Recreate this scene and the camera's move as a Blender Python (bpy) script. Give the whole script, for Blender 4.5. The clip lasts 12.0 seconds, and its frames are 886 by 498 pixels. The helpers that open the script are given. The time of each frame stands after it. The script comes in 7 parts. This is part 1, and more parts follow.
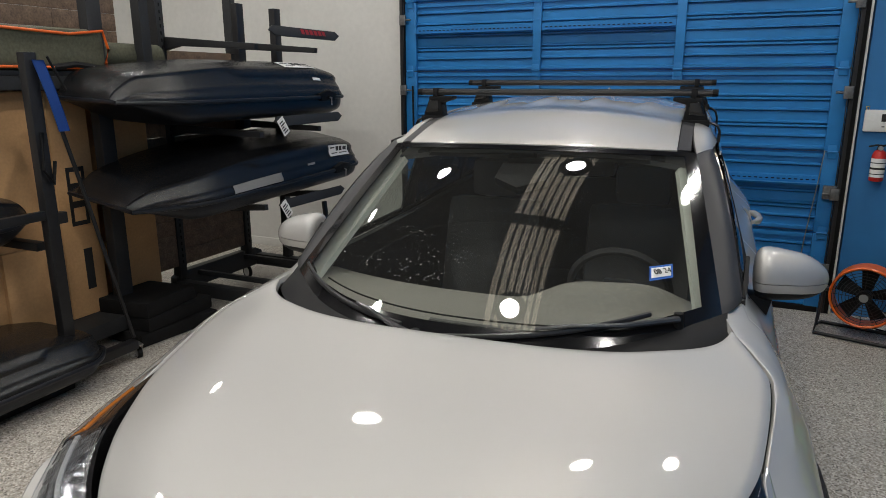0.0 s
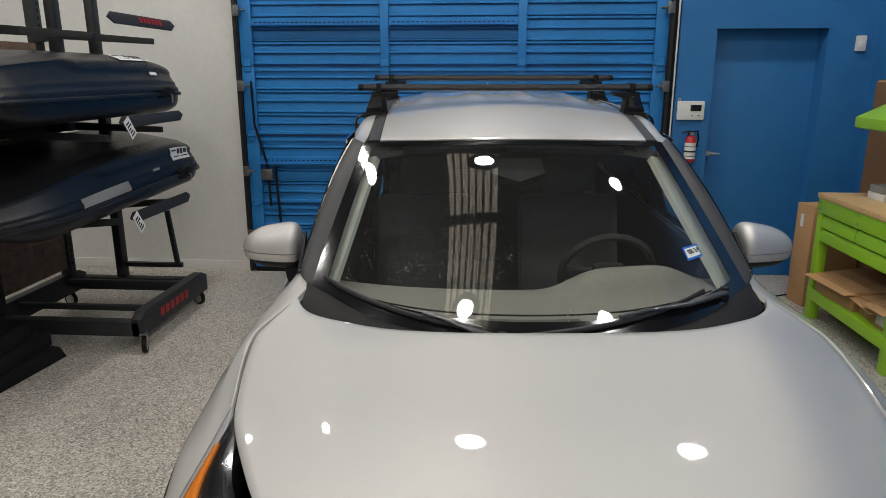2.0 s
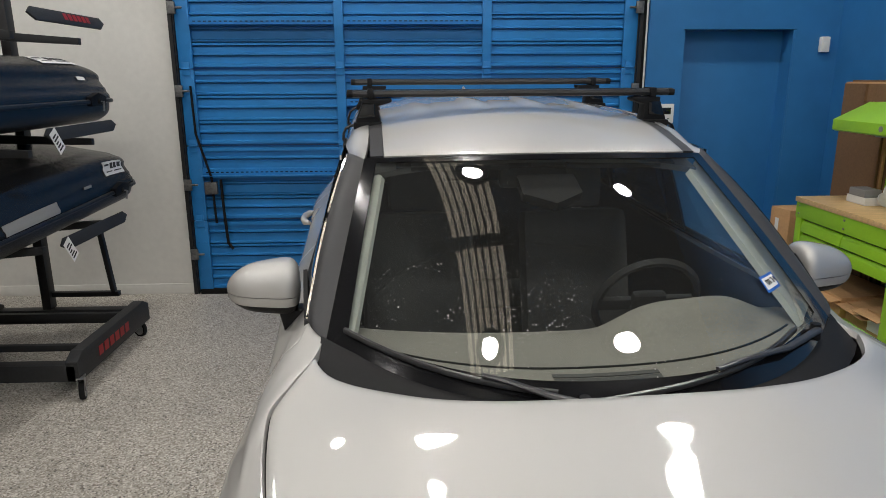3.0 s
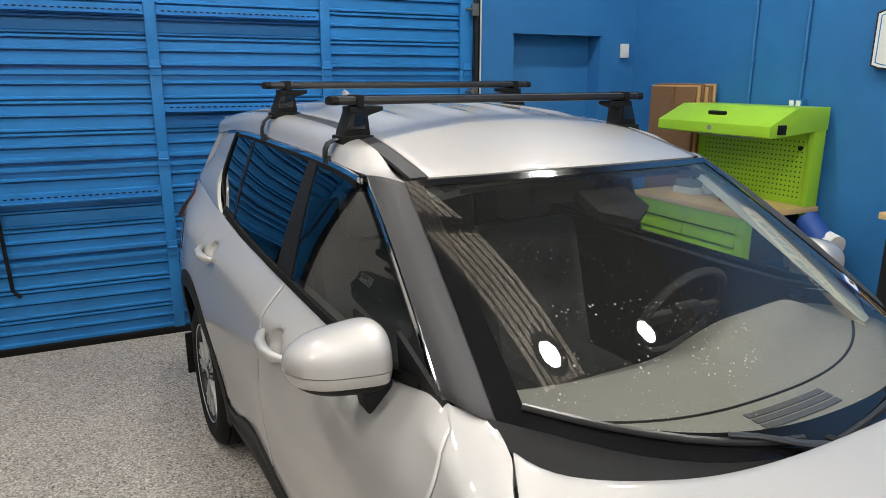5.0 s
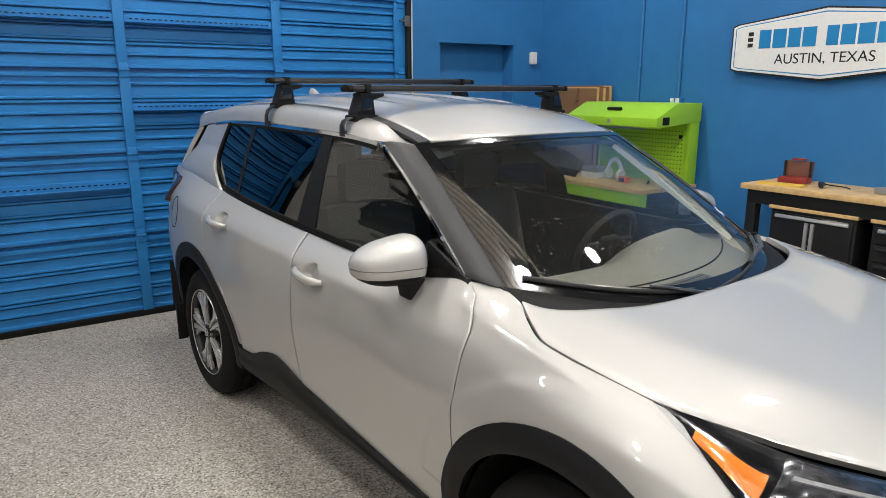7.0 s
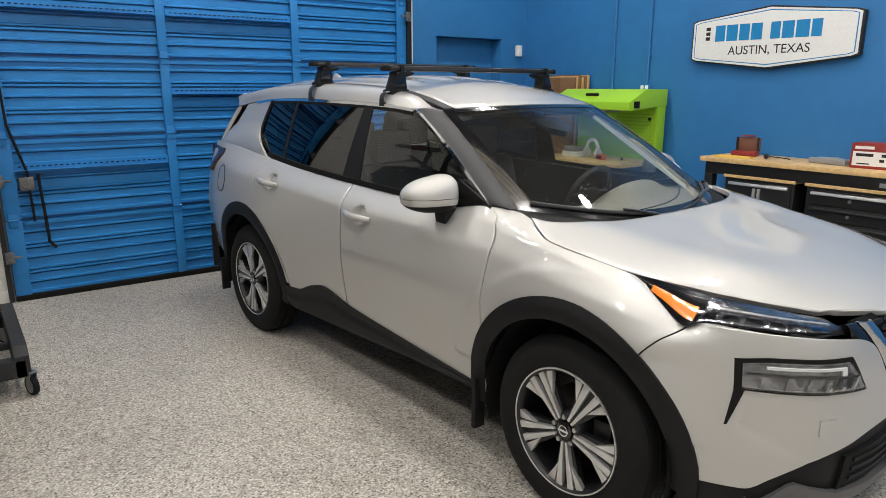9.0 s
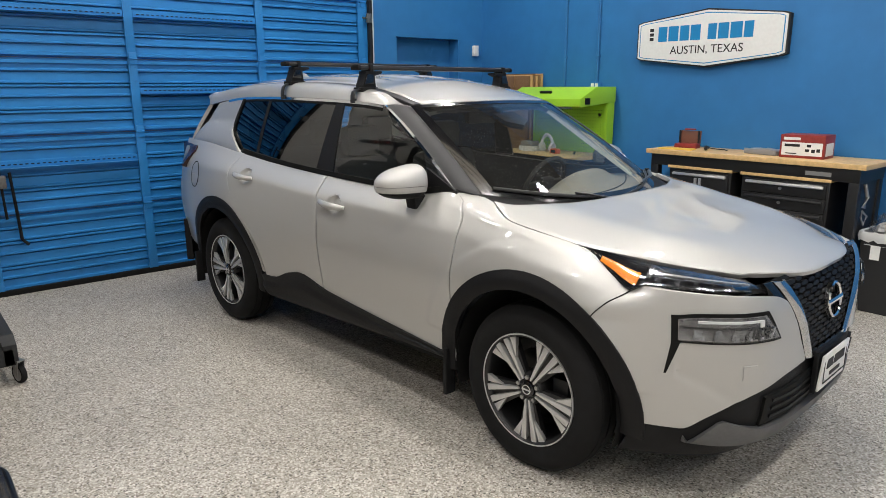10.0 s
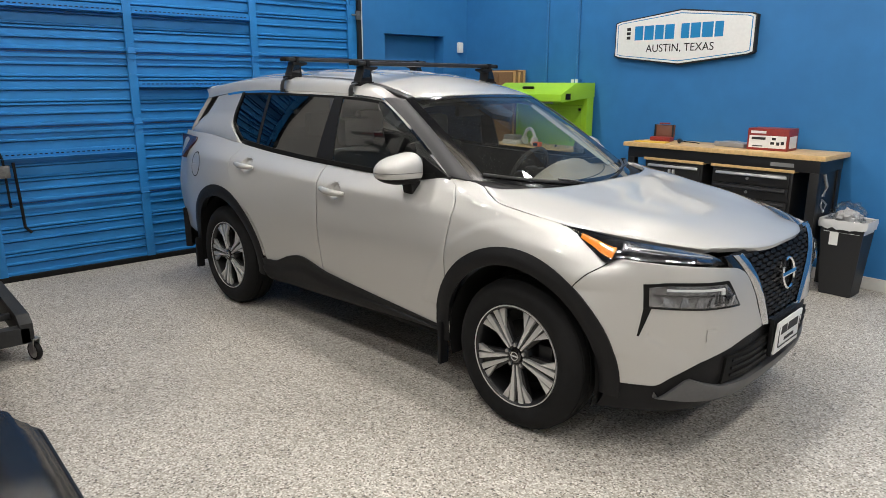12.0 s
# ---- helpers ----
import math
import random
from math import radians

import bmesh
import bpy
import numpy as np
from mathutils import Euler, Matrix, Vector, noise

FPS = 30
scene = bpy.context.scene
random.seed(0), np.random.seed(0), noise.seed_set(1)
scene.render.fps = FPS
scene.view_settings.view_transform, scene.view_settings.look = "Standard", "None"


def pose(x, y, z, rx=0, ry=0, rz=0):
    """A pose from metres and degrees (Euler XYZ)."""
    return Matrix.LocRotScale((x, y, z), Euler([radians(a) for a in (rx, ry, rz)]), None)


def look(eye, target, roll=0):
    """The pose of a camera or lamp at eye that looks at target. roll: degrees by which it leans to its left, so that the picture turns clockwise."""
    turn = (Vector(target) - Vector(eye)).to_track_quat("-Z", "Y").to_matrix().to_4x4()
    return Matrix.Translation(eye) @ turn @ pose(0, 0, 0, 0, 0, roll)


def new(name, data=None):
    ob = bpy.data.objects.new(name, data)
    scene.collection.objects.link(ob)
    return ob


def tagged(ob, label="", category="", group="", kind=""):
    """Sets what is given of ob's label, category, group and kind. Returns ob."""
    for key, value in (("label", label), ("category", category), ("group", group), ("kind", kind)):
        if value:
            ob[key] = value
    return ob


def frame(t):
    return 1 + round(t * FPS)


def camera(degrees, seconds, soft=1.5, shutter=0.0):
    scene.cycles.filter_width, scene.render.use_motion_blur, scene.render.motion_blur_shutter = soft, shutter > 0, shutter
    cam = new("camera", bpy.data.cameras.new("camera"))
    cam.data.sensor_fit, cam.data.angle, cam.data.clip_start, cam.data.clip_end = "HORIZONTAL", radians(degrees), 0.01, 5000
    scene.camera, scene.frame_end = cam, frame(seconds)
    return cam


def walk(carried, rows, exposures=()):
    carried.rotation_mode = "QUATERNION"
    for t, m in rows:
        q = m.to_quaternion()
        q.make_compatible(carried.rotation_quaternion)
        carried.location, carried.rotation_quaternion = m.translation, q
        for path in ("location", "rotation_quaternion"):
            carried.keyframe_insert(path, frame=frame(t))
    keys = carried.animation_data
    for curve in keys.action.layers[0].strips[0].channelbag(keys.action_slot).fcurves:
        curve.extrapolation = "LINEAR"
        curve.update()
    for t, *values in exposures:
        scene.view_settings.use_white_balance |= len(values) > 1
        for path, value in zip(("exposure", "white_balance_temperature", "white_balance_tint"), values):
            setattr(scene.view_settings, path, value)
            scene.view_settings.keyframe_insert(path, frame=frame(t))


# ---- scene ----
cam = camera(66.4, 12.0, soft=0.4)
PATH = [
    (0, (0.779, -0.508, 1.774), (-0.030, 1.255, 1.289), -0.1),
    (0.5, (0.585, -0.656, 1.761), (-0.103, 1.157, 1.270), -0.1),
    (1, (0.368, -0.709, 1.774), (-0.174, 1.152, 1.281), -0.1),
    (1.5, (0.140, -0.733, 1.767), (-0.184, 1.178, 1.271), 0),
    (2, (-0.070, -0.652, 1.775), (-0.211, 1.280, 1.276), -0),
    (2.5, (-0.280, -0.468, 1.802), (-0.273, 1.468, 1.300), 0.1),
    (2.7, (-0.315, -0.391, 1.779), (-0.292, 1.547, 1.284), -0.1),
    (4.3, (-1.006, 0.166, 1.808), (-0.464, 2.024, 1.304), 0.3),
    (4.5, (-1.081, 0.209, 1.798), (-0.465, 2.045, 1.299), 0.2),
    (5, (-1.255, 0.312, 1.791), (-0.426, 2.064, 1.299), 0.1),
    (5.5, (-1.397, 0.325, 1.768), (-0.422, 2.004, 1.289), -0.3),
    (6, (-1.545, 0.135, 1.762), (-0.532, 1.797, 1.301), -0.4),
    (6.5, (-1.688, -0.047, 1.757), (-0.640, 1.592, 1.294), -0.1),
    (7, (-1.902, -0.168, 1.721), (-0.816, 1.447, 1.259), -0),
    (9, (-2.525, -0.693, 1.631), (-1.382, 0.880, 1.163), 0.1),
    (9.5, (-2.661, -0.773, 1.622), (-1.460, 0.756, 1.152), -0.1),
    (10, (-2.753, -0.898, 1.621), (-1.513, 0.599, 1.152), -0.2),
    (10.5, (-2.839, -1.025, 1.623), (-1.581, 0.456, 1.149), 0.1),
    (11, (-2.907, -1.074, 1.627), (-1.641, 0.401, 1.152), 0.2),
    (11.5, (-2.967, -1.071, 1.617), (-1.694, 0.395, 1.139), 0.2),
    (12, (-2.997, -1.080, 1.614), (-1.714, 0.378, 1.134), 0.1),
]
walk(cam, [(t, look(eye, target, roll)) for t, eye, target, roll in PATH], [(0, -0.30), (2.5, -0.28), (4.4, 0.34), (5.5, 0.32), (7.0, 0.28), (12, 0.34)])

# ---- light ----
world = bpy.data.worlds.new("world")
scene.world = world
world.use_nodes = True
world.node_tree.nodes["Background"].inputs[0].default_value = (0.55, 0.6, 0.7, 1)
world.node_tree.nodes["Background"].inputs[1].default_value = 0.05
LAMP_POWER = 182.0


# ---- materials ----
def shader(name, colour, rough=0.5, metal=0.0, coat=0.0, spread=0.0, scale=30.0, bump=0.0, bump_scale=200.0, spec=0.5, stain=0.0, stain_scale=1.5, stretch=(1, 1, 1)):
    """Principled surface with fine grain, larger stains and relief."""
    m = bpy.data.materials.new(name)
    m.use_nodes = True
    nt = m.node_tree
    b = nt.nodes["Principled BSDF"]
    b.inputs["Base Color"].default_value = (*colour, 1)
    b.inputs["Roughness"].default_value = rough
    b.inputs["Metallic"].default_value = metal
    b.inputs["Coat Weight"].default_value = coat
    b.inputs["Coat Roughness"].default_value = 0.03
    b.inputs["Specular IOR Level"].default_value = spec
    tc = nt.nodes.new("ShaderNodeTexCoord")
    mp = nt.nodes.new("ShaderNodeMapping")
    mp.inputs["Scale"].default_value = stretch
    nt.links.new(tc.outputs["Object"], mp.inputs["Vector"])
    last = None
    for amount, sc, detail in ((spread, scale, 3.0), (stain, stain_scale, 4.0)):
        if not amount:
            continue
        n = nt.nodes.new("ShaderNodeTexNoise")
        n.inputs["Scale"].default_value = sc
        n.inputs["Detail"].default_value = detail
        nt.links.new(mp.outputs[0], n.inputs["Vector"])
        mr = nt.nodes.new("ShaderNodeMapRange")
        mr.inputs["From Min"].default_value, mr.inputs["From Max"].default_value = 0.3, 0.7
        mr.inputs["To Min"].default_value, mr.inputs["To Max"].default_value = 1 - amount, 1 + amount
        nt.links.new(n.outputs["Fac"], mr.inputs["Value"])
        mx = nt.nodes.new("ShaderNodeVectorMath")
        mx.operation = "SCALE"
        if last is None:
            mx.inputs[0].default_value = colour
        else:
            nt.links.new(last, mx.inputs[0])
        nt.links.new(mr.outputs[0], mx.inputs["Scale"])
        last = mx.outputs[0]
    if last is not None:
        nt.links.new(last, b.inputs["Base Color"])
    if bump:
        n = nt.nodes.new("ShaderNodeTexNoise")
        n.inputs["Scale"].default_value = bump_scale
        n.inputs["Detail"].default_value = 2
        nt.links.new(mp.outputs[0], n.inputs["Vector"])
        bp = nt.nodes.new("ShaderNodeBump")
        bp.inputs["Strength"].default_value = bump
        bp.inputs["Distance"].default_value = 0.002
        nt.links.new(n.outputs["Fac"], bp.inputs["Height"])
        nt.links.new(bp.outputs[0], b.inputs["Normal"])
    return m


def glow(name, colour, strength):
    m = bpy.data.materials.new(name)
    m.use_nodes = True
    b = m.node_tree.nodes["Principled BSDF"]
    b.inputs["Base Color"].default_value = (*colour, 1)
    b.inputs["Emission Color"].default_value = (*colour, 1)
    b.inputs["Emission Strength"].default_value = strength
    return m


def pane(name, tint, ior=1.5, dust=0.0, rough=0.01):
    """Thin glass: a tinted clear sheet whose gloss follows Fresnel, with dust specks."""
    m = bpy.data.materials.new(name)
    m.use_nodes = True
    nt = m.node_tree
    nt.nodes.remove(nt.nodes["Principled BSDF"])
    out = nt.nodes["Material Output"]
    clear = nt.nodes.new("ShaderNodeBsdfTransparent")
    clear.inputs[0].default_value = (*tint, 1)
    gloss = nt.nodes.new("ShaderNodeBsdfGlossy")
    gloss.inputs["Roughness"].default_value = rough
    lw = nt.nodes.new("ShaderNodeLayerWeight")
    lw.inputs["Blend"].default_value = 0.5
    pw = nt.nodes.new("ShaderNodeMath")
    pw.operation = "POWER"
    pw.inputs[1].default_value = 4.6
    nt.links.new(lw.outputs["Facing"], pw.inputs[0])
    fr = nt.nodes.new("ShaderNodeMath")
    fr.operation = "MULTIPLY_ADD"
    fr.inputs[1].default_value = 0.9
    fr.inputs[2].default_value = 2 * ((ior - 1) / (ior + 1)) ** 2
    nt.links.new(pw.outputs[0], fr.inputs[0])
    mix = nt.nodes.new("ShaderNodeMixShader")
    nt.links.new(fr.outputs[0], mix.inputs[0])
    nt.links.new(clear.outputs[0], mix.inputs[1])
    nt.links.new(gloss.outputs[0], mix.inputs[2])
    top = mix
    if dust:
        tc = nt.nodes.new("ShaderNodeTexCoord")
        vo = nt.nodes.new("ShaderNodeTexVoronoi")
        vo.inputs["Scale"].default_value = 125
        nt.links.new(tc.outputs["Object"], vo.inputs["Vector"])
        no = nt.nodes.new("ShaderNodeTexNoise")
        no.inputs["Scale"].default_value = 6
        nt.links.new(tc.outputs["Object"], no.inputs["Vector"])
        mr = nt.nodes.new("ShaderNodeMapRange")
        mr.inputs["From Min"].default_value, mr.inputs["From Max"].default_value = 0.34, 0.72
        mr.inputs["To Min"].default_value, mr.inputs["To Max"].default_value = 0.10, 0.42
        nt.links.new(no.outputs["Fac"], mr.inputs["Value"])
        lt = nt.nodes.new("ShaderNodeMath")
        lt.operation = "LESS_THAN"
        nt.links.new(vo.outputs["Distance"], lt.inputs[0])
        # more spots low down on the glass, where the drops dried
        sp = nt.nodes.new("ShaderNodeSeparateXYZ")
        nt.links.new(tc.outputs["Object"], sp.inputs[0])
        dry = nt.nodes.new("ShaderNodeMapRange")
        dry.inputs["From Min"].default_value, dry.inputs["From Max"].default_value = 1.12, 1.50
        dry.inputs["To Min"].default_value, dry.inputs["To Max"].default_value = 1.0, 0.5
        nt.links.new(sp.outputs[2], dry.inputs["Value"])
        wide = nt.nodes.new("ShaderNodeMapRange")
        wide.inputs["From Min"].default_value, wide.inputs["From Max"].default_value = -0.3, 0.3
        wide.inputs["To Min"].default_value, wide.inputs["To Max"].default_value = 1.0, 0.55
        nt.links.new(sp.outputs[0], wide.inputs["Value"])
        gain = nt.nodes.new("ShaderNodeMath")
        gain.operation = "MULTIPLY"
        nt.links.new(dry.outputs[0], gain.inputs[0])
        nt.links.new(wide.outputs[0], gain.inputs[1])
        size = nt.nodes.new("ShaderNodeMath")
        size.operation = "MULTIPLY"
        nt.links.new(mr.outputs[0], size.inputs[0])
        nt.links.new(gain.outputs[0], size.inputs[1])
        hue = nt.nodes.new("ShaderNodeSeparateColor")
        nt.links.new(vo.outputs["Color"], hue.inputs[0])
        own_size = nt.nodes.new("ShaderNodeMath")
        own_size.operation = "POWER"
        own_size.inputs[1].default_value = 2.2
        nt.links.new(hue.outputs[0], own_size.inputs[0])
        spot = nt.nodes.new("ShaderNodeMath")
        spot.operation = "MULTIPLY"
        nt.links.new(size.outputs[0], spot.inputs[0])
        nt.links.new(own_size.outputs[0], spot.inputs[1])
        nt.links.new(spot.outputs[0], lt.inputs[1])
        ml = nt.nodes.new("ShaderNodeMath")
        ml.operation = "MULTIPLY_ADD"
        ml.inputs[1].default_value = dust
        ml.inputs[2].default_value = 0.012
        nt.links.new(lt.outputs[0], ml.inputs[0])
        df = nt.nodes.new("ShaderNodeBsdfDiffuse")
        df.inputs[0].default_value = (0.75, 0.75, 0.72, 1)
        m2 = nt.nodes.new("ShaderNodeMixShader")
        nt.links.new(ml.outputs[0], m2.inputs[0])
        nt.links.new(mix.outputs[0], m2.inputs[1])
        nt.links.new(df.outputs[0], m2.inputs[2])
        top = m2
    nt.links.new(top.outputs[0], out.inputs[0])
    return m


def flake_floor(name):
    """Clear-coated floor strewn with grey, white, tan and black paint flakes."""
    m = bpy.data.materials.new(name)
    m.use_nodes = True
    nt = m.node_tree
    b = nt.nodes["Principled BSDF"]
    tc = nt.nodes.new("ShaderNodeTexCoord")
    vo = nt.nodes.new("ShaderNodeTexVoronoi")
    vo.inputs["Scale"].default_value = 136
    nt.links.new(tc.outputs["Object"], vo.inputs["Vector"])
    sep = nt.nodes.new("ShaderNodeSeparateColor")
    nt.links.new(vo.outputs["Color"], sep.inputs[0])
    ramp = nt.nodes.new("ShaderNodeValToRGB")
    cr = ramp.color_ramp
    cr.interpolation = "CONSTANT"
    stops = ((0.0, (0.43, 0.40, 0.355)), (0.36, (0.32, 0.29, 0.25)), (0.58, (0.58, 0.55, 0.505)), (0.77, (0.22, 0.185, 0.15)), (0.85, (0.70, 0.67, 0.62)), (0.95, (0.10, 0.09, 0.08)))
    cr.elements[0].position, cr.elements[0].color = stops[0][0], (*stops[0][1], 1)
    cr.elements[1].position, cr.elements[1].color = stops[1][0], (*stops[1][1], 1)
    for pos, col in stops[2:]:
        e = cr.elements.new(pos)
        e.color = (*col, 1)
    nt.links.new(sep.outputs[0], ramp.inputs[0])
    no = nt.nodes.new("ShaderNodeTexNoise")
    no.inputs["Scale"].default_value = 0.9
    no.inputs["Detail"].default_value = 6
    nt.links.new(tc.outputs["Object"], no.inputs["Vector"])
    mr = nt.nodes.new("ShaderNodeMapRange")
    mr.inputs["From Min"].default_value, mr.inputs["From Max"].default_value = 0.3, 0.7
    mr.inputs["To Min"].default_value, mr.inputs["To Max"].default_value = 0.86, 1.1
    nt.links.new(no.outputs["Fac"], mr.inputs["Value"])
    sc = nt.nodes.new("ShaderNodeVectorMath")
    sc.operation = "SCALE"
    nt.links.new(ramp.outputs[0], sc.inputs[0])
    nt.links.new(mr.outputs[0], sc.inputs["Scale"])
    nt.links.new(sc.outputs[0], b.inputs["Base Color"])
    b.inputs["Roughness"].default_value = 0.42
    b.inputs["Specular IOR Level"].default_value = 0.4
    bp = nt.nodes.new("ShaderNodeBump")
    bp.inputs["Strength"].default_value = 0.25
    bp.inputs["Distance"].default_value = 0.001
    nt.links.new(sep.outputs[1], bp.inputs["Height"])
    nt.links.new(bp.outputs[0], b.inputs["Normal"])
    return m


M_FLOOR = flake_floor("flake_floor")
M_BLUE = shader("blue_wall_paint", (0.024, 0.165, 0.41), 0.55, spread=0.05, scale=6, stain=0.06, stain_scale=1.2, bump=0.15, bump_scale=120)
M_DOORBLUE = shader("blue_door_enamel", (0.020, 0.185, 0.48), 0.42, spec=0.35, spread=0.05, scale=12, stain=0.08, stain_scale=2.0, bump=0.05, bump_scale=60)
M_WHITEWALL = shader("white_wall_paint", (0.66, 0.65, 0.62), 0.6, spread=0.03, scale=20, stain=0.05, stain_scale=1.0, bump=0.15, bump_scale=150)
M_CEIL = shader("dark_ceiling", (0.06, 0.06, 0.064), 0.8, stain=0.2)
M_STEEL = shader("dark_steel", (0.011, 0.011, 0.0125), 0.45, metal=0.1, spread=0.15, scale=40, bump=0.1)
M_ZINC = shader("zinc_steel", (0.42, 0.42, 0.42), 0.35, metal=0.9, spread=0.15, scale=60)
M_DULLZINC = shader("dull_zinc_steel", (0.17, 0.17, 0.17), 0.45, metal=0.8, spread=0.25, scale=60)
M_CHROME = shader("chrome", (0.85, 0.85, 0.86), 0.06, metal=1.0)
M_RUBBER = shader("tyre_rubber", (0.009, 0.009, 0.0095), 0.8, spec=0.2, spread=0.15, scale=25, stain=0.2, stain_scale=4, bump=0.2, bump_scale=150)
M_PLASTIC = shader("black_trim_plastic", (0.0075, 0.0075, 0.0085), 0.55, spec=0.22, spread=0.1, scale=60, bump=0.25, bump_scale=500)
M_GLOSSBLACK = shader("gloss_black", (0.008, 0.008, 0.009), 0.12, coat=0.5)
M_SEAL = shader("seal_black", (0.006, 0.006, 0.006), 0.7, spec=0.2)
M_PAINT = shader("silver_metallic_paint", (0.505, 0.497, 0.482), 0.52, metal=0.56, coat=1.0, spread=0.025, scale=900)
M_PILLAR = shader("grey_pillar_paint", (0.042, 0.042, 0.045), 0.48, spec=0.35, metal=0.0, coat=0.0, spread=0.03, scale=500)
M_TINT = pane("privacy_glass", (0.035, 0.04, 0.045), 1.55)
M_GLASS = pane("windscreen_glass", (0.82, 0.86, 0.83), 1.52, dust=0.55)
M_SIDEGLASS = pane("side_glass", (0.70, 0.74, 0.72), 1.5)
M_WIPER = shader("satin_black_wiper", (0.035, 0.035, 0.037), 0.28, spec=0.7)
M_LENS = pane("lamp_lens", (0.85, 0.87, 0.9), 1.5)
M_AMBER = shader("amber_reflector", (0.85, 0.24, 0.012), 0.18, coat=0.8, bump=0.3, bump_scale=300)
M_TAILRED = shader("tail_lamp_red", (0.030, 0.005, 0.009), 0.22, coat=0.2)
M_ALLOY = shader("machined_alloy", (0.62, 0.62, 0.62), 0.32, metal=0.7, spread=0.04, scale=300)
M_RIMDARK = shader("dark_rim_paint", (0.006, 0.006, 0.007), 0.45, coat=0.1)
M_BEZEL = shader("lamp_bezel_grey", (0.30, 0.30, 0.31), 0.16, metal=0.9, spread=0.7, scale=48, bump=0.9, bump_scale=45)
M_DASH = shader("dash_grey", (0.185, 0.177, 0.153), 0.7, spread=0.08, scale=80, bump=0.3, bump_scale=400)
M_CABIN = shader("cabin_black", (0.022, 0.022, 0.023), 0.75, spread=0.1, scale=60, bump=0.2)
M_TRIMLIGHT = shader("pale_pillar_trim", (0.46, 0.48, 0.43), 0.7, spread=0.04, scale=90)
M_SEAT = shader("charcoal_seat_cloth", (0.085, 0.085, 0.086), 0.85, spread=0.15, scale=200, bump=0.4, bump_scale=700)
M_WHITE = shader("white_plastic", (0.75, 0.75, 0.73), 0.4, spread=0.02, scale=60)
M_PAPER = shader("white_label", (0.78, 0.78, 0.76), 0.6, spread=0.03, scale=40)
M_BLACKINK = shader("black_ink", (0.012, 0.012, 0.013), 0.6)
M_GREY = shader("grey_ink", (0.25, 0.25, 0.25), 0.6)
M_BLUEINK = shader("blue_ink", (0.005, 0.10, 0.45), 0.5)
M_SIGNBLUE = shader("sign_blue", (0.008, 0.22, 0.50), 0.45)
M_RED = shader("red_enamel", (0.52, 0.025, 0.02), 0.35, spread=0.06, scale=40)
M_CARTRED = shader("red_cart_decal", (0.30, 0.012, 0.015), 0.5)
M_LIME = shader("lime_green_enamel", (0.33, 0.62, 0.03), 0.35, spread=0.03, scale=60, stain=0.04, stain_scale=3)
M_MAPLE = shader("butcher_block_top", (0.66, 0.44, 0.20), 0.4, spread=0.12, scale=18, stain=0.12, stain_scale=3, stretch=(1, 12, 12), bump=0.05)
M_CARD = shader("cardboard", (0.52, 0.305, 0.14), 0.85, spread=0.06, scale=60, stain=0.12, stain_scale=3, bump=0.15, bump_scale=90)
M_CARDDARK = shader("cardboard_edge", (0.19, 0.105, 0.05), 0.9, spread=0.1, scale=80)
M_BOXSHELL = shader("cargo_box_shell", (0.010, 0.0105, 0.012), 0.27, spec=0.5, spread=0.08, scale=80, bump=0.35, bump_scale=600)
M_BOXBASE = shader("cargo_box_base", (0.007, 0.009, 0.014), 0.36, spec=0.45, spread=0.1, scale=80, bump=0.3, bump_scale=500)
M_CART = shader("charcoal_cart_powdercoat", (0.024, 0.025, 0.027), 0.55, spec=0.35, spread=0.1, scale=60, bump=0.15, bump_scale=400)
M_CHEST = shader("black_tool_chest", (0.012, 0.012, 0.013), 0.38, spread=0.1, scale=50)
M_CANVAS = shader("olive_canvas", (0.085, 0.085, 0.055), 0.85, spread=0.2, scale=60, bump=0.5, bump_scale=300)
M_ORANGE = shader("orange_enamel", (0.75, 0.13, 0.015), 0.35, spread=0.04, scale=50)
M_BLUESTRAP = shader("blue_strap", (0.01, 0.06, 0.28), 0.6)
M_YELLOW = shader("yellow_paper", (0.75, 0.50, 0.08), 0.6)
M_BIN = shader("charcoal_bin_plastic", (0.014, 0.0145, 0.016), 0.5, bump=0.2)
M_BAG = pane("clear_bag", (0.9, 0.9, 0.9), 1.45, rough=0.12)
M_LAMP = glow("lamp_diffuser", (1.0, 0.965, 0.91), LAMP_POWER)


def plank_mat(name):
    m = shader(name, (0.165, 0.11, 0.075), 0.6, spread=0.3, scale=9, stain=0.25, stain_scale=2.0, stretch=(1.0, 8, 8))
    return m


M_PLANK = plank_mat("weathered_plank")


# ---- mesh helpers ----
def part(name, bm, material, parent=None, label="", smooth=True):
    me = bpy.data.meshes.new(name)
    bm.to_mesh(me)
    bm.free()
    me.materials.append(material)
    if smooth:
        me.shade_smooth()
        me.set_sharp_from_angle(angle=radians(38))
    ob = new(name, me)
    if parent is not None:
        ob.parent = parent
    if label:
        ob["label"] = label
    return ob


def thing(name, label, category, m=None, group=""):
    ob = new(name)
    ob.empty_display_size = 0.1
    if m is not None:
        ob.matrix_basis = m
    return tagged(ob, label, category, group)


